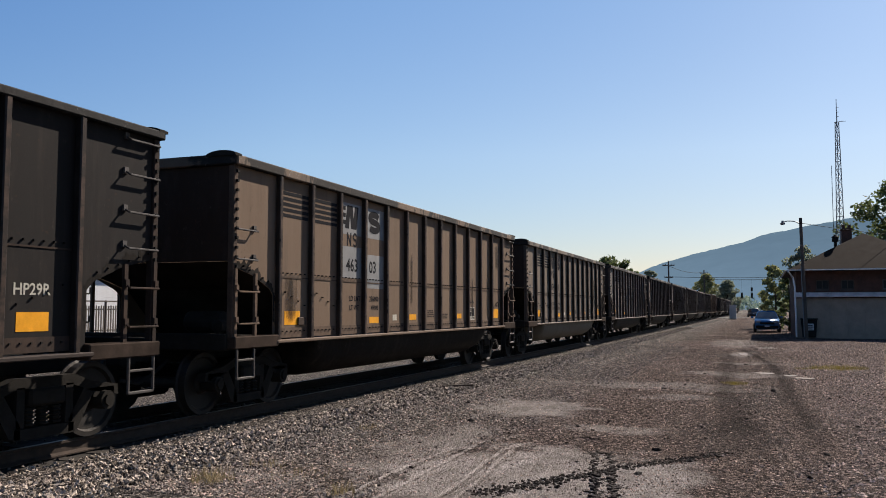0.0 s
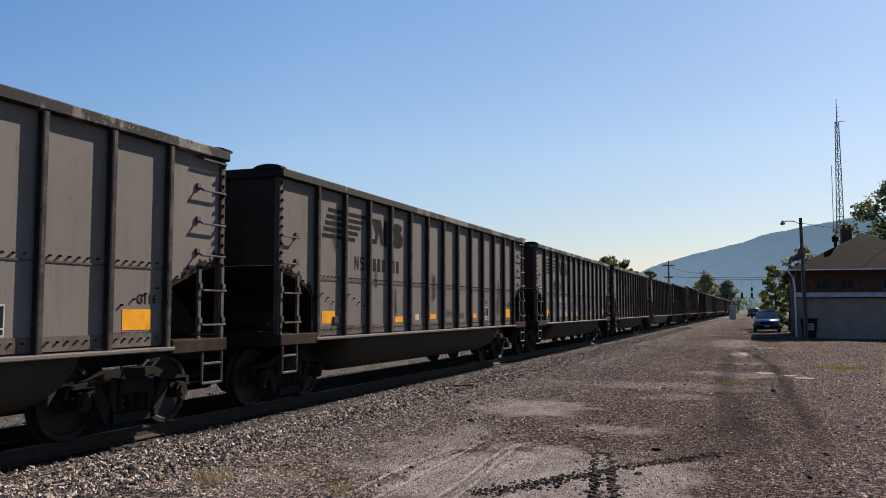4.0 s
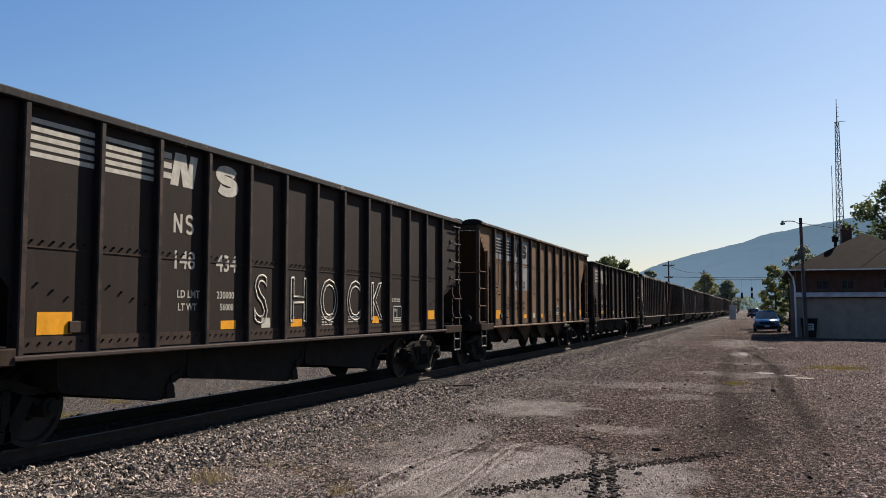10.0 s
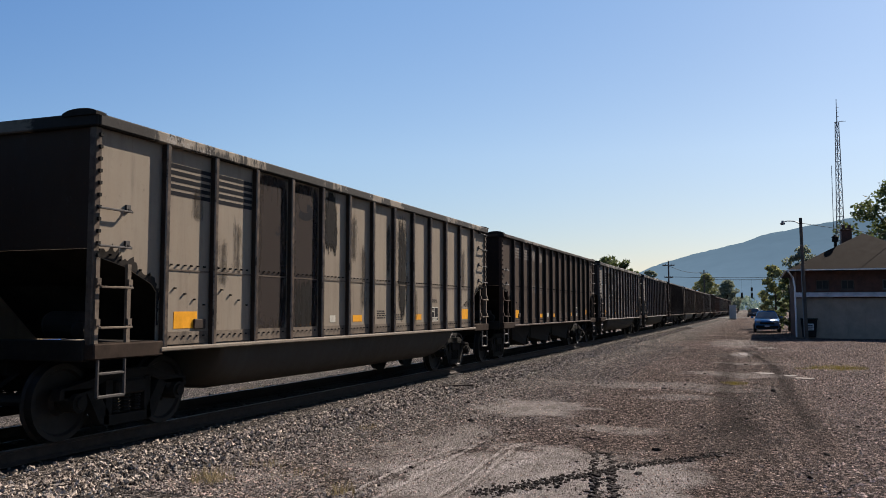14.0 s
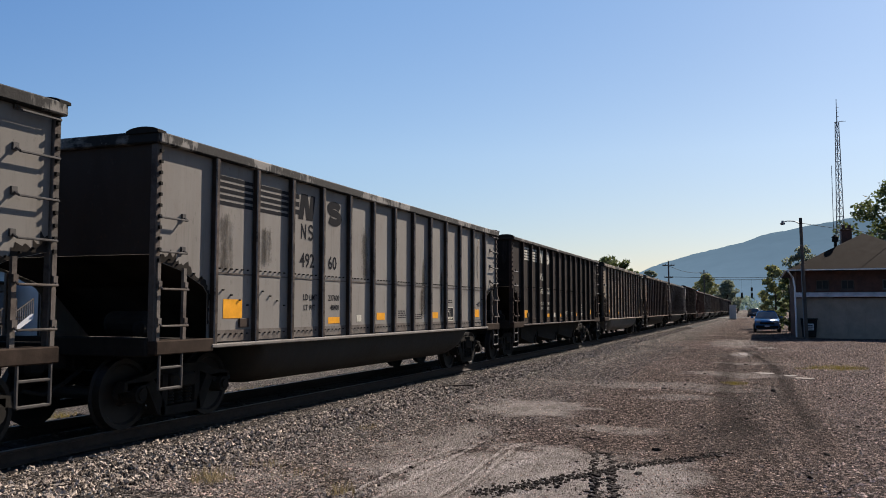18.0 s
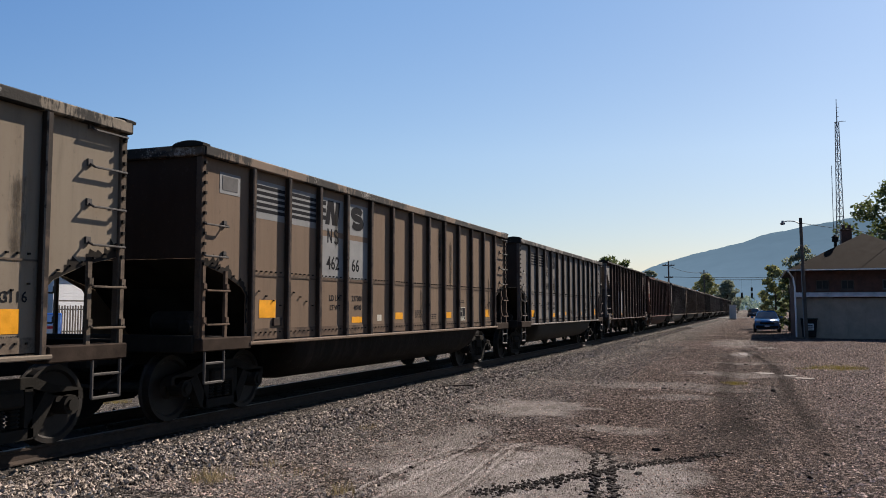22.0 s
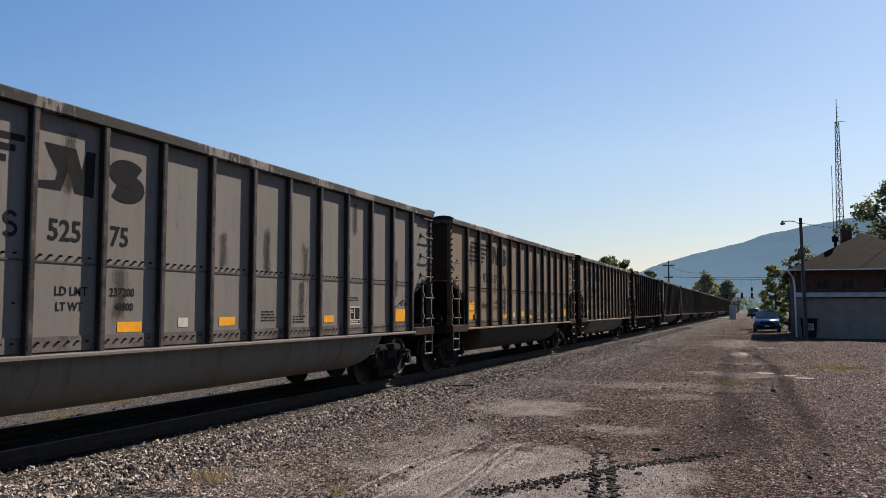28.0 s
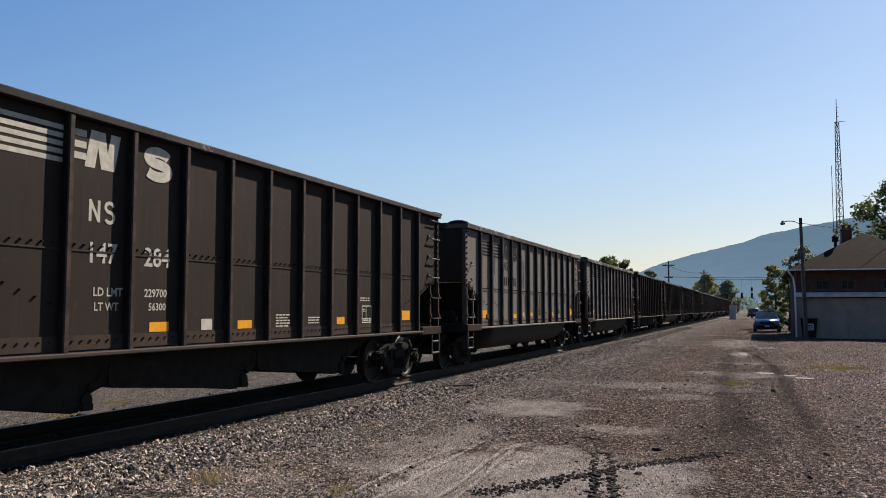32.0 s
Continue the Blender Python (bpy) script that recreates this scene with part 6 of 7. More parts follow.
# ---- trees ----
def leaves_mesh(name, clumps, per, size, rng, material):
    """Small leaf blades scattered round clump centres (x, y, z, radius)."""
    c = np.array(clumps)
    idx = np.repeat(np.arange(len(c)), per)
    n = len(idx)
    d = rng.normal(size=(n, 3))
    d /= np.linalg.norm(d, axis=1, keepdims=True)
    p = c[idx, :3] + d * (c[idx, 3] * rng.uniform(0.25, 1.05, n) ** 0.6)[:, None] * np.array([1, 1, 0.75])
    a = rng.normal(size=(n, 3))
    a /= np.linalg.norm(a, axis=1, keepdims=True)
    b = np.cross(a, rng.normal(size=(n, 3)))
    b /= np.linalg.norm(b, axis=1, keepdims=True)
    s = rng.uniform(0.6, 1.3, (n, 1)) * size
    v = np.stack([p - a * s, p + b * s * 0.5, p + a * s, p - b * s * 0.5], 1).reshape(-1, 3)
    f = np.arange(n * 4).reshape(-1, 4)
    me = bpy.data.meshes.new(name)
    me.from_pydata(v.tolist(), [], f.tolist())
    me.materials.append(material)
    return me

def tree(x, y, height, radius, label, seed, material=LEAF, clumps=46, per=110, leaf=0.28, low=0.25, group="trees"):
    rng = np.random.default_rng(seed)
    t = thing("tree", label, "tree", pose(x, y, -0.1), group)
    bm = bmesh.new()
    rod(bm, (0, 0, 0), (0.1, 0.05, height * 0.45), height * 0.028, 9, height * 0.018)
    rod(bm, (0.1, 0.05, height * 0.44), (0, 0, height * 0.8), height * 0.018, 8, height * 0.006)
    part("trunk", bm, BARK, t)
    cs = []
    for k in range(clumps):
        f = (k + 0.5) / clumps
        z = height * (low + (1 - low) * f)
        w = radius * math.sqrt(max(0.04, 1 - (2 * (f - 0.42)) ** 2 * 0.85)) * rng.uniform(0.25, 1.0)
        a = k * 2.4 + rng.uniform(-0.5, 0.5)
        cs.append((w * math.cos(a), w * math.sin(a), z * rng.uniform(0.94, 1.0), radius * rng.uniform(0.16, 0.34)))
    for k in range(0, clumps, 6):
        c = cs[k]
        bm = rod(bmesh.new(), (0.05, 0, min(c[2] * 0.7, height * 0.6)), (c[0], c[1], c[2]), height * 0.011, 6, height * 0.003)
        part("limb", bm, BARK, t)
    part("crown", leaves_mesh("crown", cs, per, leaf, rng, material), None, t)
    return t

tree(13.4, 92, 14.6, 6.0, "large broadleaf tree with dark green leaves behind the depot", 1, LEAF, 90, 90, 0.24)
tree(1.3, 79, 5.5, 1.5, "small leafy tree with yellow-green leaves beside the depot", 2, LEAFGOLD, 34, 110, 0.15, 0.12)
tree(5.1, 110, 9.3, 2.3, "rounded hazy tree rising behind the depot roof", 3, LEAFHAZE, 40, 90, 0.2)
tree(2.2, 71, 4.6, 1.3, "narrow dark shrub growing behind the depot corner", 9, LEAF, 26, 90, 0.12, 0.05)
tree(-28.6, 172, 12.4, 4.2, "dark green tree beyond the train", 4, LEAF, 44, 80, 0.36)
tree(-25.4, 172, 11.6, 3.1, "dark green tree beyond the train", 14, LEAF, 36, 80, 0.33)
tree(-27.0, 230, 12.6, 2.5, "slim dark tree beyond the train", 5, LEAFHAZE, 34, 70, 0.36)
tree(-14.6, 262, 12.0, 4.4, "spreading yellow-green tree by the road crossing", 6, LEAFGOLD, 80, 90, 0.3, 0.1)
tree(-8.0, 242, 9.6, 3.2, "rounded green tree by the road crossing", 7, LEAFHAZE, 80, 90, 0.28, 0.08)
tree(-10.5, 285, 9.0, 3.6, "rounded green tree by the road crossing", 8, LEAFHAZE, 80, 80, 0.3, 0.05)

rng = np.random.default_rng(77)
far = []
for k in range(150):
    x = rng.uniform(-70, 90)
    far.append((x, 480 + rng.uniform(-40, 60), rng.uniform(1, 7.5), rng.uniform(2.0, 4.2)))
# haze over the far woods is mixed into their leaf colour
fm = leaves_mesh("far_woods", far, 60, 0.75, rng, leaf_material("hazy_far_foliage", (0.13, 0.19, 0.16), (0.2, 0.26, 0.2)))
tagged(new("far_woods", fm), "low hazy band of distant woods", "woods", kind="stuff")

# ---- the depot ----
depot = thing("depot", "old brick railway depot with a brown hipped shingle roof", "building", pose(0, 0, 0))
X0, X1, Y0, Y1, WALL_Z = 2.1, 10.2, 54.4, 65.2, 3.95
bm = bmesh.new()
# front wall with its window openings: piers, aprons and lintels
OPENINGS = ((3.2, 3.9), (4.55, 5.25), (6.72, 7.6), (8.4, 9.2))
SILL_Z, HEAD_Z = 2.85, 3.42
edges = [X0] + [v for o in OPENINGS for v in o] + [X1]
for a, b in zip(edges[::2], edges[1::2]):
    box(bm, a, b, Y0, Y0 + 0.3, SILL_Z, HEAD_Z)
box(bm, X0, X1, Y0, Y0 + 0.3, 0, SILL_Z)
box(bm, X0, X1, Y0, Y0 + 0.3, HEAD_Z, WALL_Z)
part("front_wall", bm, BRICK, depot, "dark red brick wall")
part("side_wall", boxmesh(X0, X0 + 0.3, Y0 + 0.3, Y1, 0, WALL_Z), BRICK, depot)
part("side_wall", boxmesh(X1 - 0.3, X1, Y0 + 0.3, Y1, 0, WALL_Z), BRICK, depot)
part("back_wall", boxmesh(X0 + 0.3, X1 - 0.3, Y1 - 0.3, Y1, 0, WALL_Z), BRICK, depot)
for i, (a, b) in enumerate(OPENINGS):
    w = part("window", boxmesh(a, b, Y0 + 0.16, Y0 + 0.18, SILL_Z, HEAD_Z), DUSTYGLASS, depot, "dark dusty window pane")
    bm = bmesh.new()
    for u, v in ((a, a + 0.06), (b - 0.06, b), ((a + b) / 2 - 0.025, (a + b) / 2 + 0.025)):
        box(bm, u, v, Y0 + 0.1, Y0 + 0.155, SILL_Z, HEAD_Z)
    box(bm, a + 0.062, b - 0.062, Y0 + 0.1, Y0 + 0.15, HEAD_Z - 0.06, HEAD_Z)
    box(bm, a + 0.062, b - 0.062, Y0 + 0.1, Y0 + 0.15, SILL_Z, SILL_Z + 0.06)
    part("window_frame", bm, SHEDWOOD if i == 2 else TIMBER, w)
    part("window_sill", boxmesh(a - 0.06, b + 0.06, Y0 - 0.06, Y0 + 0.1, SILL_Z - 0.07, SILL_Z - 0.004), TIMBER, w)
# lower front: grey painted boarded wall with a small tin pent roof
for k in range(9):
    a = X0 + 0.02 + k * 0.9
    part("wall_panel", boxmesh(a, a + 0.896, Y0 - 0.42, Y0 - 0.36, 0.0, 2.34, bevel=0.002), GREYWALL, depot, "grey painted wall panel" if k == 0 else "")
part("lean_to_frame", boxmesh(X0, X1, Y0 - 0.355, Y0 - 0.005, 0.0, 2.3), GREYWALL, depot)
bm = bmesh.new()
n = 108
for i in range(n + 1):
    x = X0 - 0.05 + i * (X1 - X0 + 0.1) / n
    dz = 0.018 * (i % 2)
    for y, z in ((Y0 - 0.75, 2.42), (Y0 - 0.01, 2.68)):
        bm.verts.new((x, y, z + dz))
        bm.verts.new((x, y, z + dz - 0.03))
bm.verts.ensure_lookup_table()
for i in range(n):
    q = bm.verts
    a, b = 4 * i, 4 * i + 4
    for f in ((a, b, b + 2, a + 2), (a + 1, a + 3, b + 3, b + 1), (a, a + 1, b + 1, b), (a + 2, b + 2, b + 3, a + 3)):
        bm.faces.new([q[j] for j in f])
part("pent_roof", bm, TIN, depot, "weathered pinkish corrugated tin strip")
part("pent_fascia", boxmesh(X0 - 0.05, X1 + 0.05, Y0 - 0.78, Y0 - 0.755, 2.425, 2.455, bevel=0.005), TIN, depot, "pale peeling fascia board")
# hipped roof with overhanging eaves
E0, E1, F0, F1, EZ, RZ = 1.62, 10.8, 53.6, 65.9, 4.0, 6.43
XC, R0, R1 = (E0 + E1) / 2, 58.25, 61.3
def roof_mesh():
    bm = bmesh.new()
    v = [bm.verts.new(p) for p in ((E0, F0, EZ), (E1, F0, EZ), (E1, F1, EZ), (E0, F1, EZ), (XC, R0, RZ), (XC, R1, RZ))]
    for f in ((0, 1, 4), (1, 2, 5, 4), (2, 3, 5), (3, 0, 4, 5), (3, 2, 1, 0)):
        bm.faces.new([v[i] for i in f])
    return bm
roof = part("roof", roof_mesh(), ROOF, depot, "brown shingle hipped roof")
part("gutter", boxmesh(E0 - 0.02, E1 + 0.02, F0 - 0.1, F0 - 0.004, EZ - 0.045, EZ + 0.02, bevel=0.012), GUTTER, depot, "white eaves gutter")
part("gutter", boxmesh(E0 - 0.1, E0 - 0.004, F0, F1, EZ - 0.045, EZ + 0.02, bevel=0.012), GUTTER, depot)
part("soffit", boxmesh(E0 + 0.01, E1 - 0.01, F0 + 0.01, F1 - 0.01, WALL_Z + 0.003, EZ - 0.004), TIMBER, depot)
bm = pipe(bmesh.new(), ((E0 + 0.05, F0 - 0.05, EZ - 0.08), (X0 - 0.15, Y0 - 0.2, EZ - 0.45), (X0 - 0.08, Y0 - 0.48, 3.0), (X0 - 0.06, Y0 - 0.48, 0.05)), 0.05, 8)
part("downpipe", bm, GUTTER, depot, "pale bent drainpipe")
bm = boxmesh(5.15, 5.75, 60.0, 60.6, 5.2, 6.95, bevel=0.02)
box(bm, 5.1, 5.8, 59.95, 60.65, 6.8, 6.9)
box(bm, 5.2, 5.35, 60.05, 60.55, 6.95, 7.15)
box(bm, 5.55, 5.7, 60.05, 60.55, 6.95, 7.15)
part("chimney", bm, BRICK, depot, "short dark brick chimney with a forked cap")
bm = rod(bmesh.new(), (4.52, 57.0, 5.2), (4.52, 57.0, 6.0), 0.09, 10)
rod(bm, (4.52, 57.0, 5.85), (4.52, 57.0, 6.1), 0.19, 12)
rod(bm, (4.52, 57.0, 6.12), (4.52, 57.0, 6.3), 0.24, 12, 0.03)
part("vent_pipe", bm, IRON, depot, "capped metal vent pipe")

# ---- wheeled bin beside the pole ----
def wheelie_bin(x, y):
    b = thing("rubbish_bin", "black plastic wheeled rubbish bin with white label", "bin", pose(x, y, 0.0))
    bm = bmesh.new()
    lo = [bm.verts.new((sx * 0.36, sy * 0.34, 0.06)) for sx, sy in ((-1, -1), (1, -1), (1, 1), (-1, 1))]
    hi = [bm.verts.new((sx * 0.44, sy * 0.42, 1.08)) for sx, sy in ((-1, -1), (1, -1), (1, 1), (-1, 1))]
    bm.faces.new(lo[::-1])
    bm.faces.new(hi)
    for i in range(4):
        bm.faces.new((lo[i], lo[(i + 1) % 4], hi[(i + 1) % 4], hi[i]))
    bmesh.ops.bevel(bm, geom=list(bm.edges), offset=0.03, segments=2, affect="EDGES")
    part("body", bm, BLACKPLASTIC, b)
    bm = boxmesh(-0.48, 0.48, -0.47, 0.46, 1.085, 1.17, bevel=0.03)
    box(bm, -0.3, 0.3, -0.5, -0.46, 1.06, 1.13)
    part("lid", bm, BLACKPLASTIC, b, "closed black lid")
    lab = part("label_plate", boxmesh(-0.24, 0.24, -0.415, -0.405, 0.48, 0.86), SIDING, b, "white label with dark bars")
    for z, w in ((0.76, 0.19), (0.66, 0.2), (0.55, 0.17)):
        part("label_bar", boxmesh(-w, w, -0.423, -0.4165, z - 0.025, z + 0.03), DARKMARK, lab)
    for s in (-1, 1):
        part("wheel", rod(bmesh.new(), (s * 0.36, 0.36, 0.1), (s * 0.43, 0.36, 0.1), 0.1, 14), TYRE, b)
    return b
wheelie_bin(2.72, 53.9)

# ---- pole with the yard lamp ----
def lamp_pole(x, y):
    p = thing("street_lamp", "dark wooden pole with a curved arm and small lamp", "street lamp", pose(x, y, 0))
    part("pole", rod(bmesh.new(), (0.12, 0, -0.2), (0, 0, 7.0), 0.125, 12, 0.085), TIMBER, p)
    bm = pipe(bmesh.new(), ((0, 0, 6.65), (-0.35, 0, 6.82), (-0.7, 0, 6.85), (-0.9, 0, 6.8)), 0.03, 7)
    part("arm", bm, GALV, p)
    bm = lathe(bmesh.new(), [(-0.12, 0.03), (-0.1, 0.12), (0.0, 0.14), (0.05, 0.07), (0.14, 0.06)], 12, 2, (-0.97, 0, 6.74))
    part("lamp_head", bm, GALV, p, "small dull metal lamp head")
    part("insulator", rod(bmesh.new(), (0, -0.1, 6.7), (0, -0.2, 6.7), 0.05, 8), IRON, p)
    part("conduit", rod(bmesh.new(), (0.02, -0.14, 0.1), (-0.05, -0.12, 4.2), 0.025, 6), GALV, p)
lamp_pole(2.4, 53.0)

# ---- lattice radio tower ----
def radio_tower(x, y):
    t = thing("radio_tower", "tall slim galvanised lattice radio tower with antennas", "tower", pose(x, y, 0))
    H, w0, w1 = 18.4, 0.52, 0.17
    def leg(i, z):
        a = 2 * math.pi * i / 3 + 0.4
        w = w0 + (w1 - w0) * z / H
        return (w * math.cos(a), w * math.sin(a), z)
    for i in range(3):
        part("leg", rod(bmesh.new(), leg(i, 0), leg(i, H), 0.04, 6), GALV, t)
    n = 26
    for k in range(n):
        z0, z1 = H * k / n, H * (k + 1) / n
        bm = bmesh.new()
        for i in range(3):
            rod(bm, leg(i, z0), leg((i + 1) % 3, z1), 0.02, 5)
            rod(bm, leg(i, z1), leg((i + 1) % 3, z1), 0.02, 5)
        part("lattice_brace", bm, GALV, t)
    bm = rod(bmesh.new(), (0, 0, H - 0.4), (0, 0, H + 2.1), 0.05, 8, 0.025)
    for z in (0.5, 0.9, 1.3):
        rod(bm, (0, 0, H + z), (0.18, 0, H + z), 0.02, 5)
    part("mast_antenna", bm, GALV, t)
    bm = rod(bmesh.new(), (-0.55, 0, 8.6), (-0.55, 0, 14.5), 0.03, 6)
    rod(bm, (-0.55, 0, 10.5), (-0.1, 0, 10.5), 0.025, 5)
    rod(bm, (-0.55, 0, 9.0), (-0.1, 0, 9.0), 0.025, 5)
    part("whip_antenna", bm, GALV, t)
    part("top_arm", rod(bmesh.new(), (-0.2, 0, H), (0.75, 0, H + 0.05), 0.025, 5), GALV, t)
radio_tower(6.95, 82.0)

# ---- utility poles, wires and hanging signals ----
def utility_pole(x, y, h, arms, label):
    p = thing("utility_pole", label, "utility pole", pose(x, y, 0), "utility poles along the line")
    part("pole", rod(bmesh.new(), (0, 0, -0.3), (0, 0, h), 0.17, 10, 0.11), TIMBER, p)
    for z, w in arms:
        arm = part("crossarm", boxmesh(-w, w, -0.09, 0.03, z - 0.07, z + 0.07), TIMBER, p)
        for u in (-0.9, -0.45, 0.45, 0.9):
            part("insulator", rod(bmesh.new(), (u * w, -0.03, z + 0.07), (u * w, -0.03, z + 0.25), 0.06, 7), GALV, arm)
    return p
utility_pole(-13.5, 140, 9.5, ((8.75, 0.95), (6.8, 0.65)), "dark wooden utility pole with two crossarms")
utility_pole(26.0, 176, 9.5, ((8.9, 0.8),), "dark wooden utility pole with one crossarm")
utility_pole(-10.1, 176, 9.5, ((8.9, 0.8),), "dark wooden utility pole with one crossarm")

def wire(name, p, q, sag, r, label):
    p, q = Vector(p), Vector(q)
    pts = []
    for i in range(13):
        f = i / 12
        u = p.lerp(q, f)
        u.z -= sag * 4 * f * (1 - f)
        pts.append(u)
    return solid(name, pipe(bmesh.new(), pts, r, 5), IRON, label, "wire")
wire("overhead_wire", (-13.5, 140, 6.9), (26, 148, 7.6), 0.5, 0.035, "thin black overhead wire crossing the track")
wire("overhead_wire", (-10.1, 176, 7.6), (26, 176, 8.2), 0.4, 0.05, "thin black span wire across the road")
wire("overhead_wire", (2.4, 53.0, 6.7), (16, 64, 6.0), 0.25, 0.015, "thin black service wire to the depot")
wire("overhead_wire", (-13.9, 140, 8.9), (-10.5, 176, 9.0), 0.5, 0.03, "thin black line wire between poles")

def traffic_light(x, z, lamps):
    t = thing("traffic_light", "dark hanging traffic signal over the road crossing", "traffic light", pose(x, 176, z), "signals over the crossing")
    part("housing", boxmesh(-0.19, 0.19, -0.15, 0.15, -0.18 - 0.38 * (lamps - 1), 0.2, bevel=0.03), IRON, t)
    for i in range(lamps):
        part("visor", lathe(bmesh.new(), [(-0.3, 0.14), (-0.15, 0.15), (-0.15, 0.1)], 10, 1, (0, 0, -0.38 * i)), IRON, t)
    part("hanger", rod(bmesh.new(), (0, 0, 0.2), (0, 0, 7.56 - z), 0.012, 6), IRON, t)
traffic_light(-3.05, 4.75, 3)
traffic_light(-1.2, 5.75, 2)
traffic_light(-1.2, 4.75, 3)

# ---- road crossing, cabinet, far vehicles ----
solid("crossing_road", boxmesh(-60, 60, 172, 181, -0.09, 0.045, bevel=0.02), ASPHALT, "grey asphalt road crossing the railway", "road", kind="structure")
cab = thing("signal_cabinet", "tall pale grey metal signal cabinet beside the track", "cabinet", pose(-4.1, 150, 0))
part("body", boxmesh(-0.55, 0.55, -0.5, 0.5, 0.08, 2.3, bevel=0.03), CABINET, cab)
part("roof", boxmesh(-0.62, 0.62, -0.58, 0.58, 2.3, 2.42, bevel=0.03), CABINET, cab)
part("base", boxmesh(-0.6, 0.6, -0.55, 0.55, -0.1, 0.08), SLAB, cab)
for s in (-1, 1):
    part("door", boxmesh(s * 0.27 - 0.25, s * 0.27 + 0.25, -0.53, -0.503, 0.2, 2.2, bevel=0.008), CABINET, cab)

def motor_car(x, y, turn, paint, label, w=1.84, L=4.4, h=1.58, truck_bed=False):
    c = thing("car", label, "car", pose(x, y, 0, 0, 0, turn))
    hw = w / 2
    # lower body: side outline pushed across the width, then rounded
    side = [(-L / 2, 0.42), (-L / 2 + 0.02, 0.75), (-L / 2 + 0.25, 0.92), (-L / 2 + 1.15, 1.02), (L / 2 - 0.25, 1.04), (L / 2, 0.9), (L / 2, 0.4), (L / 2 - 0.2, 0.28), (-L / 2 + 0.2, 0.26)]
    bm = prism(bmesh.new(), side, 0, -hw, hw)
    for v in bm.verts:
        f = max(0.0, (abs(v.co.y) - L * 0.36) / (L * 0.14))
        v.co.x *= 1 - 0.12 * f
        if v.co.z > 0.88:
            v.co.x *= 0.95
    bmesh.ops.bevel(bm, geom=list(bm.edges), offset=0.05, segments=2, affect="EDGES")
    part("body", bm, paint, c, smooth=True)
    # glass house
    yb0, yf0 = (L / 2 - 0.35, -L / 2 + 1.1)
    lo = [(-hw * 0.92, yf0), (hw * 0.92, yf0), (hw * 0.92, yb0), (-hw * 0.92, yb0)]
    hi = [(-hw * 0.68, yf0 + 0.85), (hw * 0.68, yf0 + 0.85), (hw * 0.70, yb0 - 0.4), (-hw * 0.70, yb0 - 0.4)]
    bm = bmesh.new()
    a = [bm.verts.new((p[0], p[1], 1.0)) for p in lo]
    b = [bm.verts.new((p[0], p[1], h - 0.05)) for p in hi]
    bm.faces.new(a[::-1])
    bm.faces.new(b)
    for i in range(4):
        bm.faces.new((a[i], a[(i + 1) % 4], b[(i + 1) % 4], b[i]))
    bmesh.ops.bevel(bm, geom=list(bm.edges), offset=0.04, segments=2, affect="EDGES")
    part("cabin", bm, paint, c, smooth=True)
    part("roof", boxmesh(-hw * 0.67, hw * 0.67, yf0 + 0.9, yb0 - 0.45, h - 0.048, h, bevel=0.02), paint, c)
    # windscreen and side glass, a little proud of the cabin
    bm = bmesh.new()
    ring = [(-hw * 0.84, yf0 + 0.06, 1.06), (hw * 0.84, yf0 + 0.06, 1.06), (hw * 0.64, yf0 + 0.79, h - 0.1), (-hw * 0.64, yf0 + 0.79, h - 0.1)]
    bm.faces.new([bm.verts.new((p[0], p[1] - 0.03, p[2] + 0.015)) for p in ring])
    part("windscreen", bm, DARKGLASS, c, "dark windscreen")
    for s in (-1, 1):
        bm = bmesh.new()
        ring = [(s * hw * 0.925, yf0 + 0.3, 1.08), (s * hw * 0.925, yb0 - 0.3, 1.08), (s * hw * 0.73, yb0 - 0.55, h - 0.12), (s * hw * 0.73, yf0 + 0.9, h - 0.12)]
        bm.faces.new([bm.verts.new(p) for p in ring])
        part("side_window", bm, DARKGLASS, c)
        part("headlight", boxmesh(s * hw * 0.66 - 0.17, s * hw * 0.66 + 0.17, -L / 2 + 0.0, -L / 2 + 0.12, 0.72, 0.86, bevel=0.03), LAMPGLASS, c, "clear headlight")
        bm = boxmesh(s * (hw + 0.1) - 0.1, s * (hw + 0.1) + 0.1, yf0 + 0.3, yf0 + 0.42, 1.04, 1.18, bevel=0.03)
        part("mirror", bm, paint, c)
        part("fog_lamp", boxmesh(s * hw * 0.68 - 0.09, s * hw * 0.68 + 0.09, -L / 2 - 0.03, -L / 2 + 0.03, 0.42, 0.5, bevel=0.01), BLACKPLASTIC, c)
        for yy in (-L / 2 + 0.85, L / 2 - 0.85):
            wbm = lathe(bmesh.new(), [(s * (hw - 0.2), 0.2), (s * (hw - 0.2), 0.32), (s * (hw - 0.17), 0.335), (s * (hw + 0.0), 0.335), (s * (hw + 0.015), 0.31), (s * (hw + 0.015), 0.2)], 22, 0, (0, yy, 0.335))
            wh = part("wheel", wbm, TYRE, c)
            part("rim", lathe(bmesh.new(), [(s * (hw - 0.02), 0.03), (s * (hw + 0.01), 0.06), (s * (hw + 0.018), 0.19), (s * (hw - 0.02), 0.2)], 16, 0, (0, yy, 0.335)), GALV, wh)
    part("grille", boxmesh(-0.5, 0.5, -L / 2 - 0.025, -L / 2 + 0.05, 0.6, 0.76, bevel=0.015), BLACKPLASTIC, c, "black front grille")
    part("bumper", boxmesh(-hw * 0.84, hw * 0.84, -L / 2 - 0.06, -L / 2 + 0.1, 0.3, 0.52, bevel=0.04), BLACKPLASTIC, c, "black lower bumper")
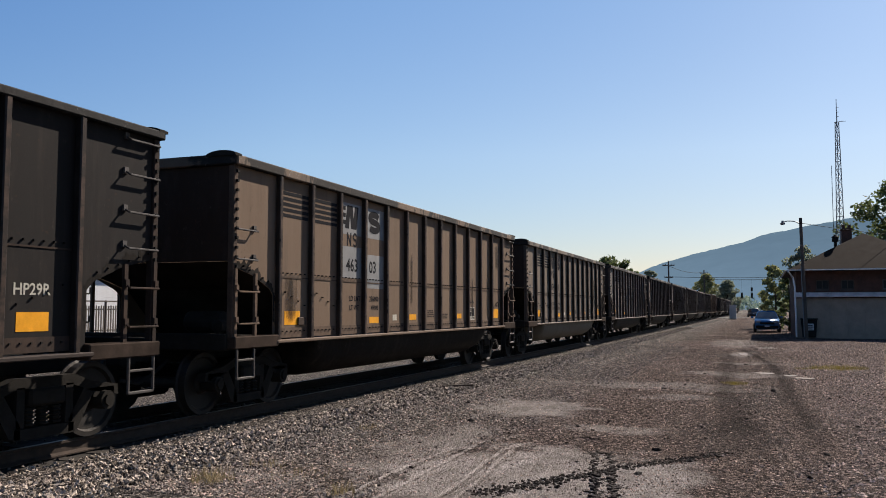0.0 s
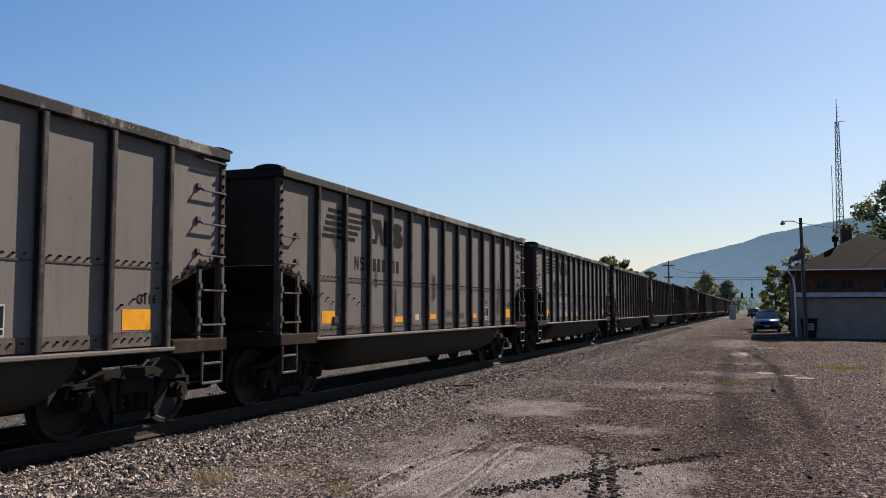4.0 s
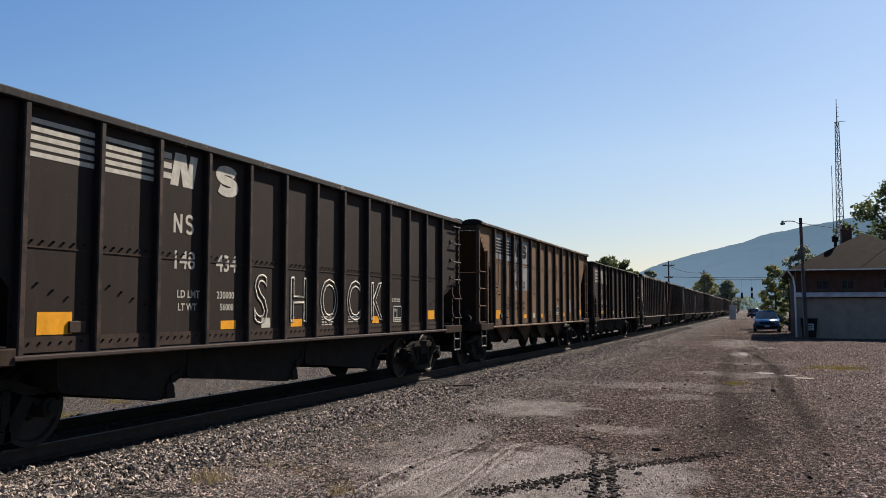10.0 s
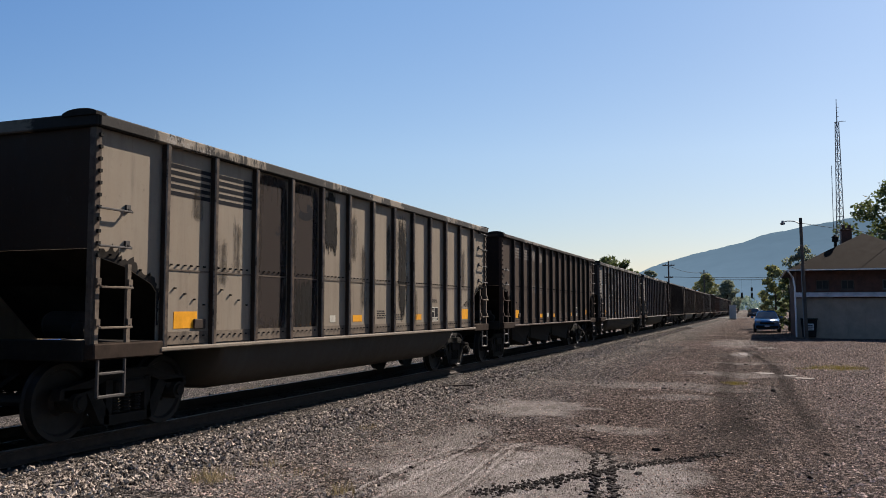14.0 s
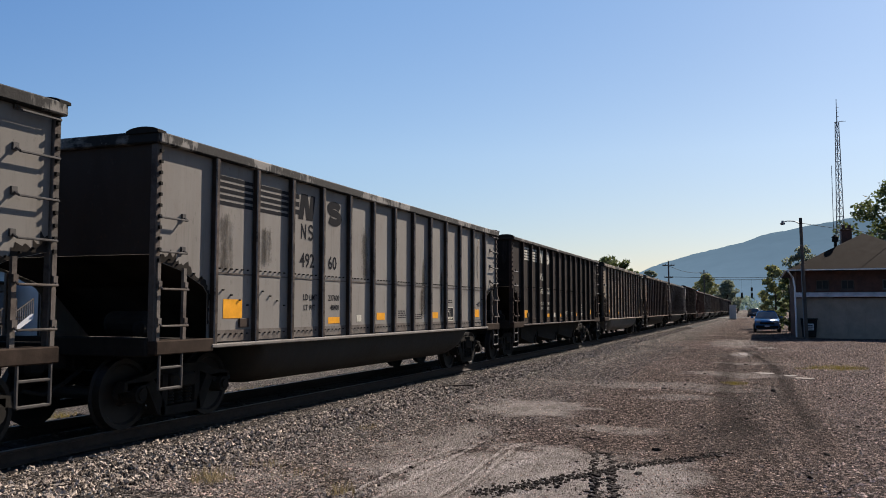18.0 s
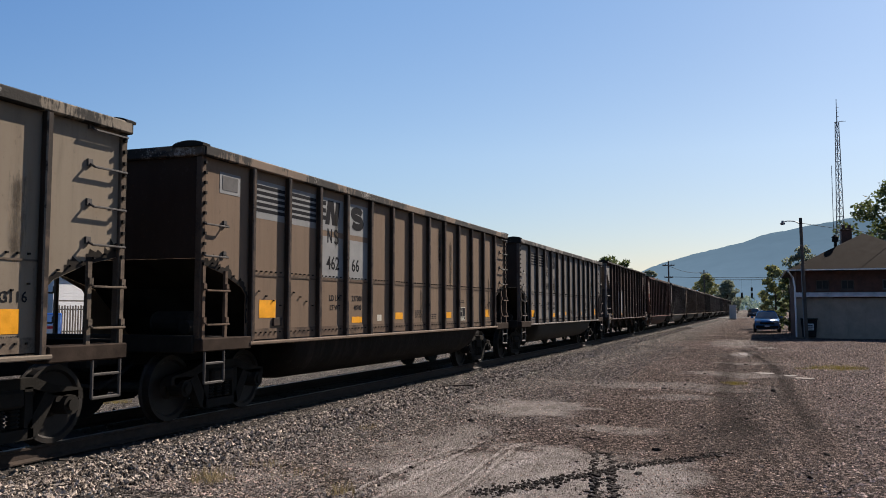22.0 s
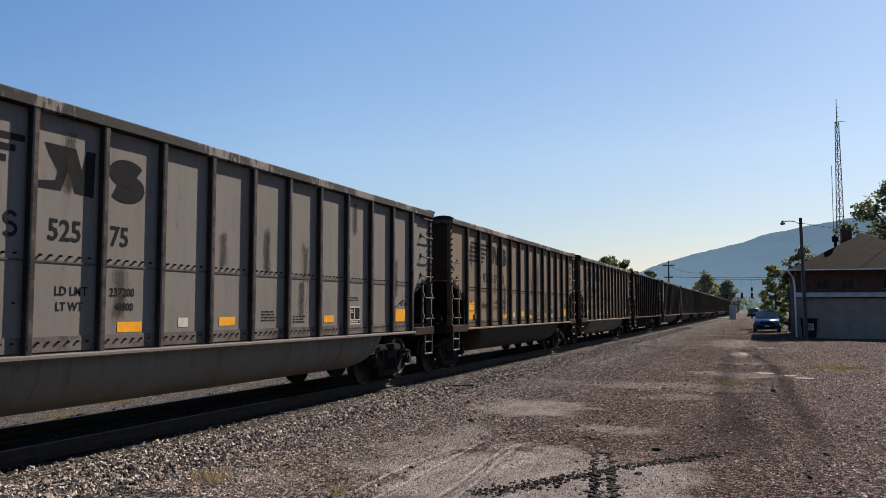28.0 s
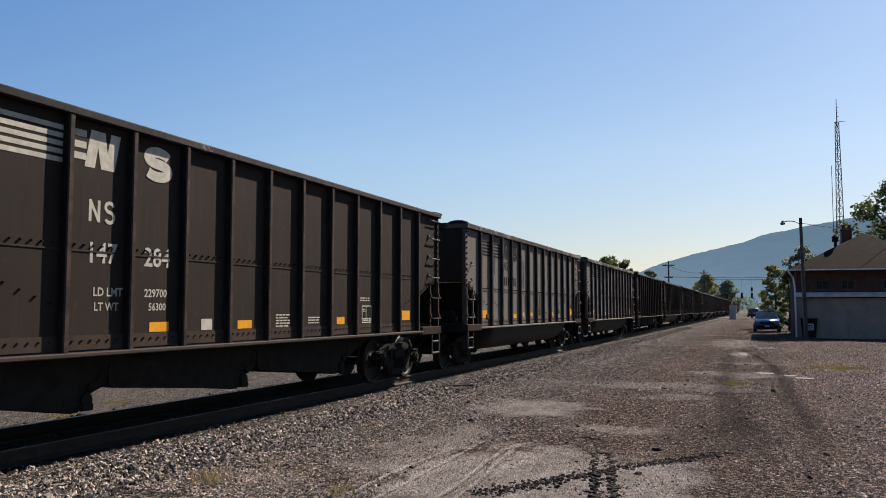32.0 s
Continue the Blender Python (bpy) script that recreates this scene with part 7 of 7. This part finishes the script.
    part("number_plate", boxmesh(-0.16, 0.16, -L / 2 - 0.075, -L / 2 - 0.062, 0.42, 0.52), SIDING, c)
    return c
motor_car(0.53, 67.9, 0, CARBLUE, "bright metallic blue hatchback parked facing the yard")
motor_car(-0.9, 186, 12, plain("dark_car_paint", (0.03, 0.035, 0.045), 0.35), "dark car waiting beyond the road crossing", 1.95, 5.2, 1.85)
motor_car(2.2, 176, 90, plain("white_car_paint", (0.7, 0.7, 0.7), 0.35), "white car passing on the crossing road", 1.85, 4.6, 1.7)

# ---- beyond the track: white house, stair, fence, vending machine ----
house = thing("house", "white clapboard house beyond the track", "house", pose(-47, 48.5, -0.1))
part("wall_core", boxmesh(-6, 6, -8.0, 8.0, 0, 4.3), SIDING, house)
board = finish("clapboard", boxmesh(6.002, 6.03, -8.0, 8.0, 0.0, 0.2, bevel=0.006), SIDING)
for k in range(20):
    ob = part("clapboard", board, None, house)
    ob.location = (0, 0, 0.1 + 0.207 * k)
    ob.rotation_euler = (0, 0.0, 0)
bm = prism(bmesh.new(), [(-6.5, 4.3), (6.5, 4.3), (0, 6.4)], 1, -8.4, 8.4)
part("roof", bm, ROOF, house, "brown shingle gable roof")
shed = thing("shed", "grey weathered board shed beside the white house", "shed", pose(-45.5, 33.6, -0.1))
for k in range(38):
    part("board", boxmesh(2.0, 2.03 + 0.008 * (k % 2), -5.5 + 0.31 * k, -5.5 + 0.31 * k + 0.298, 0, 3.3), SHEDWOOD, shed)
part("wall_core", boxmesh(-2, 1.995, -5.5, 6.25, 0, 3.25), SHEDWOOD, shed)
part("roof", prism(bmesh.new(), [(-2.3, 3.3), (2.5, 3.3), (2.5, 3.38), (-2.3, 3.9)], 1, -5.8, 6.4), ROOF, shed, "dark low shed roof")
stair = thing("stair", "dark wooden outdoor stair with a baluster rail", "stair", pose(-39.4, 36.2, -0.1))
for k in range(8):
    part("tread", boxmesh(-0.6, 0.6, -1.6 + 0.28 * k, -1.3 + 0.28 * k, 0.17 * k + 0.12, 0.17 * k + 0.17), DECKWOOD, stair)
for s in (-0.63, 0.63):
    bm = prism(bmesh.new(), [(-1.7, 0.0), (-1.4, 0.0), (0.7, 1.25), (0.7, 1.55), (0.5, 1.5)], 0, s - 0.03, s + 0.03)
    part("stringer", bm, SIDING if s > 0 else DECKWOOD, stair, "pale sloping stringer" if s > 0 else "")
    part("handrail", rod(bmesh.new(), (s, -1.6, 1.0), (s, 0.7, 2.4), 0.04, 6), DECKWOOD, stair)
    for k in range(16):
        y = -1.55 + 0.15 * k
        part("baluster", boxmesh(s - 0.02, s + 0.02, y - 0.02, y + 0.02, 0.1 + 0.61 * (y + 1.6), 1.0 + 0.61 * (y + 1.6)), DECKWOOD, stair)
rail_fence = thing("fence", "dark wooden picket fence before the white house", "fence", pose(-38.2, 45, -0.1))
for k in range(78):
    part("picket", boxmesh(-0.02, 0.02, -7 + 0.21 * k, -6.91 + 0.21 * k, 0.25, 2.0 + 0.03 * (k % 2)), DECKWOOD, rail_fence)
for z in (0.45, 1.75, 2.25):
    part("fence_rail", boxmesh(-0.06, -0.022, -7.1, 9.5, z, z + 0.08), DECKWOOD, rail_fence)
for k in range(5):
    part("fence_post", boxmesh(-0.17, -0.07, -7.05 + 4.1 * k, -6.95 + 4.1 * k, 0.0, 2.35), DECKWOOD, rail_fence)
vend = thing("vending_machine", "blue drinks vending machine by the fence", "vending machine", pose(-36.6, 36.2, -0.35, 0, 0, 45))
part("cabinet", boxmesh(-0.45, 0.45, -0.4, 0.4, 0, 1.83, bevel=0.03), VENDBLUE, vend)
part("front_panel", boxmesh(-0.4, 0.4, -0.425, -0.403, 0.35, 1.75, bevel=0.008), plain("pale_blue_panel", (0.35, 0.5, 0.75), 0.4), vend, "pale blue lit-looking panel")
part("emblem_disc", rod(bmesh.new(), (-0.05, -0.43, 0.95), (-0.05, -0.445, 0.95), 0.26, 20), SIDING, vend, "round white emblem")
part("emblem_band", boxmesh(-0.27, 0.17, -0.452, -0.447, 0.98, 1.12), VENDRED, vend)
motor_car(-29.5, 37.5, 100, plain("silver_car_paint", (0.25, 0.32, 0.42), 0.35, 0.3), "silver-blue car parked by the white house")

# ---- small things on the ground ----
def lumps(name, centres, size, material, label, category, seed):
    def place(rng, n):
        return np.array(centres)
    return stones(name, len(centres), place, size, material, label, category, "ico", True)
lrng = random.Random(21)
tread = thing("tyre_track", "black tread print of a heavy tyre in mud", "tyre track")
lug = finish("tread_lug", boxmesh(-0.07, 0.07, -0.022, 0.022, -0.01, 0.012, bevel=0.006), MUDBLACK)
for k in range(52):
    f = k / 52
    for s in (-1, 1):
        ob = part("tread_lug", lug, None, tread)
        ob.location = (-1.30 - 0.50 * f + s * 0.085 + lrng.uniform(-0.03, 0.03), 7.5 + 2.75 * f + lrng.uniform(-0.02, 0.02), lrng.uniform(-0.006, 0.005))
        ob.rotation_euler = (lrng.uniform(-0.2, 0.2), lrng.uniform(-0.25, 0.25), s * 0.5 + lrng.uniform(-0.7, 0.7))
        ob.scale = (lrng.uniform(0.2, 0.65), lrng.uniform(0.4, 1.0), 1)
pts = []
for k in range(900):
    f = lrng.random()
    w = lrng.gauss(0, 0.09 * (1.2 - f))
    pts.append((-2.5 + 1.05 * f + w * 0.8, 7.45 + 1.75 * f - w, lrng.uniform(0.0, 0.014)))
for k in range(500):
    f = lrng.random()
    w = lrng.gauss(0, 0.05)
    pts.append((-1.45 + 1.1 * f + w, 9.25 + 1.4 * f - w, lrng.uniform(0.0, 0.012)))
for k in range(700):
    f = lrng.random()
    pts.append((-1.30 - 0.50 * f + lrng.gauss(0, 0.12), 7.4 + 2.75 * f, lrng.uniform(-0.008, 0.002)))
clods = [(lrng.uniform(-5.6, 0.2 + 0.1 * y), y, 0.0) for y in [8 + 26 * lrng.random() ** 1.6 for _ in range(150)]]
lumps("dirt_clods", clods, (0.018, 0.06), MUDBLACK, "scattered black clods of dirt on the gravel", "dirt", 2)
lumps("churned_mud", pts, (0.006, 0.026), MUDBLACK, "black churned mud along the tyre print", "mud", 1)

def grass_tuft(x, y, n, h, spread, material, label, seed):
    rng = np.random.default_rng(seed)
    v, f = [], []
    for k in range(n):
        a = rng.uniform(0, 6.28)
        r = spread * rng.uniform(0, 1) ** 0.7
        bx, by = r * math.cos(a), r * math.sin(a)
        lean = rng.normal(0, 0.35, 2)
        hh = h * rng.uniform(0.4, 1.1)
        w = 0.004 + 0.002 * h
        q = rng.uniform(0, 3.14)
        i = len(v)
        cx, cy = w * math.cos(q), w * math.sin(q)
        v += [(bx - cx, by - cy, -0.01), (bx + cx, by + cy, -0.01), (bx + lean[0] * hh, by + lean[1] * hh, hh)]
        f.append((i, i + 1, i + 2))
    me = bpy.data.meshes.new("grass_tuft")
    me.from_pydata(v, [], f)
    me.materials.append(material)
    ob = tagged(new("grass_tuft", me), label, "grass", kind="stuff")
    ob.location = (x, y, ground_height(x, y))
    return ob
for i, (x, y, n, h, s, m) in enumerate(((-5.1, 7.1, 160, 0.16, 0.22, DRYGRASS), (-3.66, 7.1, 60, 0.14, 0.16, DRYGRASS), (-5.2, 11.0, 50, 0.1, 0.2, DRYGRASS), (-5.0, 8.0, 50, 0.1, 0.3, DRYGRASS),
                                       (2.1, 26.8, 750, 0.11, 0.8, WEED), (1.2, 26.9, 120, 0.07, 0.3, WEED), (-0.57, 20.7, 320, 0.07, 0.32, WEED), (-4.4, 7.6, 40, 0.1, 0.3, DRYGRASS),
                                       (-18.2, 18.5, 260, 0.18, 0.5, WEED), (-19.5, 22, 220, 0.18, 0.5, WEED), (-15, 22, 300, 0.2, 0.9, WEED), (-17, 27, 400, 0.2, 1.2, WEED), (-13.5, 30, 300, 0.2, 0.9, WEED))):
    grass_tuft(x, y, n, h, s, m, "dry yellow tuft of grass in the gravel" if m is DRYGRASS else "yellow-green patch of low weeds", 40 + i)
for i, (x, y, sx, sy) in enumerate(((-0.6, 34.8, 0.35, 0.8), (0.1, 24.3, 0.3, 0.35), (0.98, 23.1, 0.28, 0.3), (0.72, 23.8, 0.2, 0.3), (0.24, 40.4, 0.22, 0.4))):
    srng = random.Random(60 + i)
    o = [(sx * math.cos(a) * srng.uniform(0.45, 1.1), sy * math.sin(a) * srng.uniform(0.5, 1.1)) for a in [2 * math.pi * k / 13 for k in range(13)]]
    bm = prism(bmesh.new(), o, 2, -0.03, 0.012)
    bmesh.ops.bevel(bm, geom=[e for e in bm.edges if e.verts[0].co.z > 0 and e.verts[1].co.z > 0], offset=0.006, segments=1, affect="EDGES")
    solid("concrete_slab", bm, SLAB, "broken pale slab of concrete in the gravel", "slab", pose(x, y, ground_height(x, y)), "broken slabs in the yard")
bm = pipe(bmesh.new(), ((-0.32, -0.1, 0.03), (-0.1, 0.0, 0.05), (0.12, 0.02, 0.04), (0.34, -0.06, 0.06)), 0.025, 7)
rod(bm, (0.05, 0.0, 0.04), (0.2, 0.2, 0.1), 0.015, 6, 0.006)
rod(bm, (-0.12, 0.0, 0.05), (-0.2, 0.14, 0.12), 0.014, 6, 0.006)
solid("branch", bm, BARK, "short broken dark branch lying on the ballast", "branch", pose(-6.1, 17.2, 0.02, 0, 0, 20))

def motions():
    for car, start in zip(CARS, STARTS):
        rows = []
        for j in range(17):
            t = 2.0 * j
            x, y, a = on_track(start - SPEED * t)
            rows.append((t, pose(x, y, RAIL_Z, 0, 0, a)))
        walk(car, rows)
    # the wheels roll: one set of keys for each end of a truck, shared by all of them
    masters = {}
    for w, e in WHEELSETS:
        if e not in masters:
            walk(w, [(j / 30, pose(0, e * 0.89, 0.457, math.degrees(SPEED * j / 30 / 0.457))) for j in range(961)])
            masters[e] = w.animation_data
        else:
            w.rotation_mode = "QUATERNION"
            keys = w.animation_data_create()
            keys.action = masters[e].action
            keys.action_slot = masters[e].action_slot

motions()
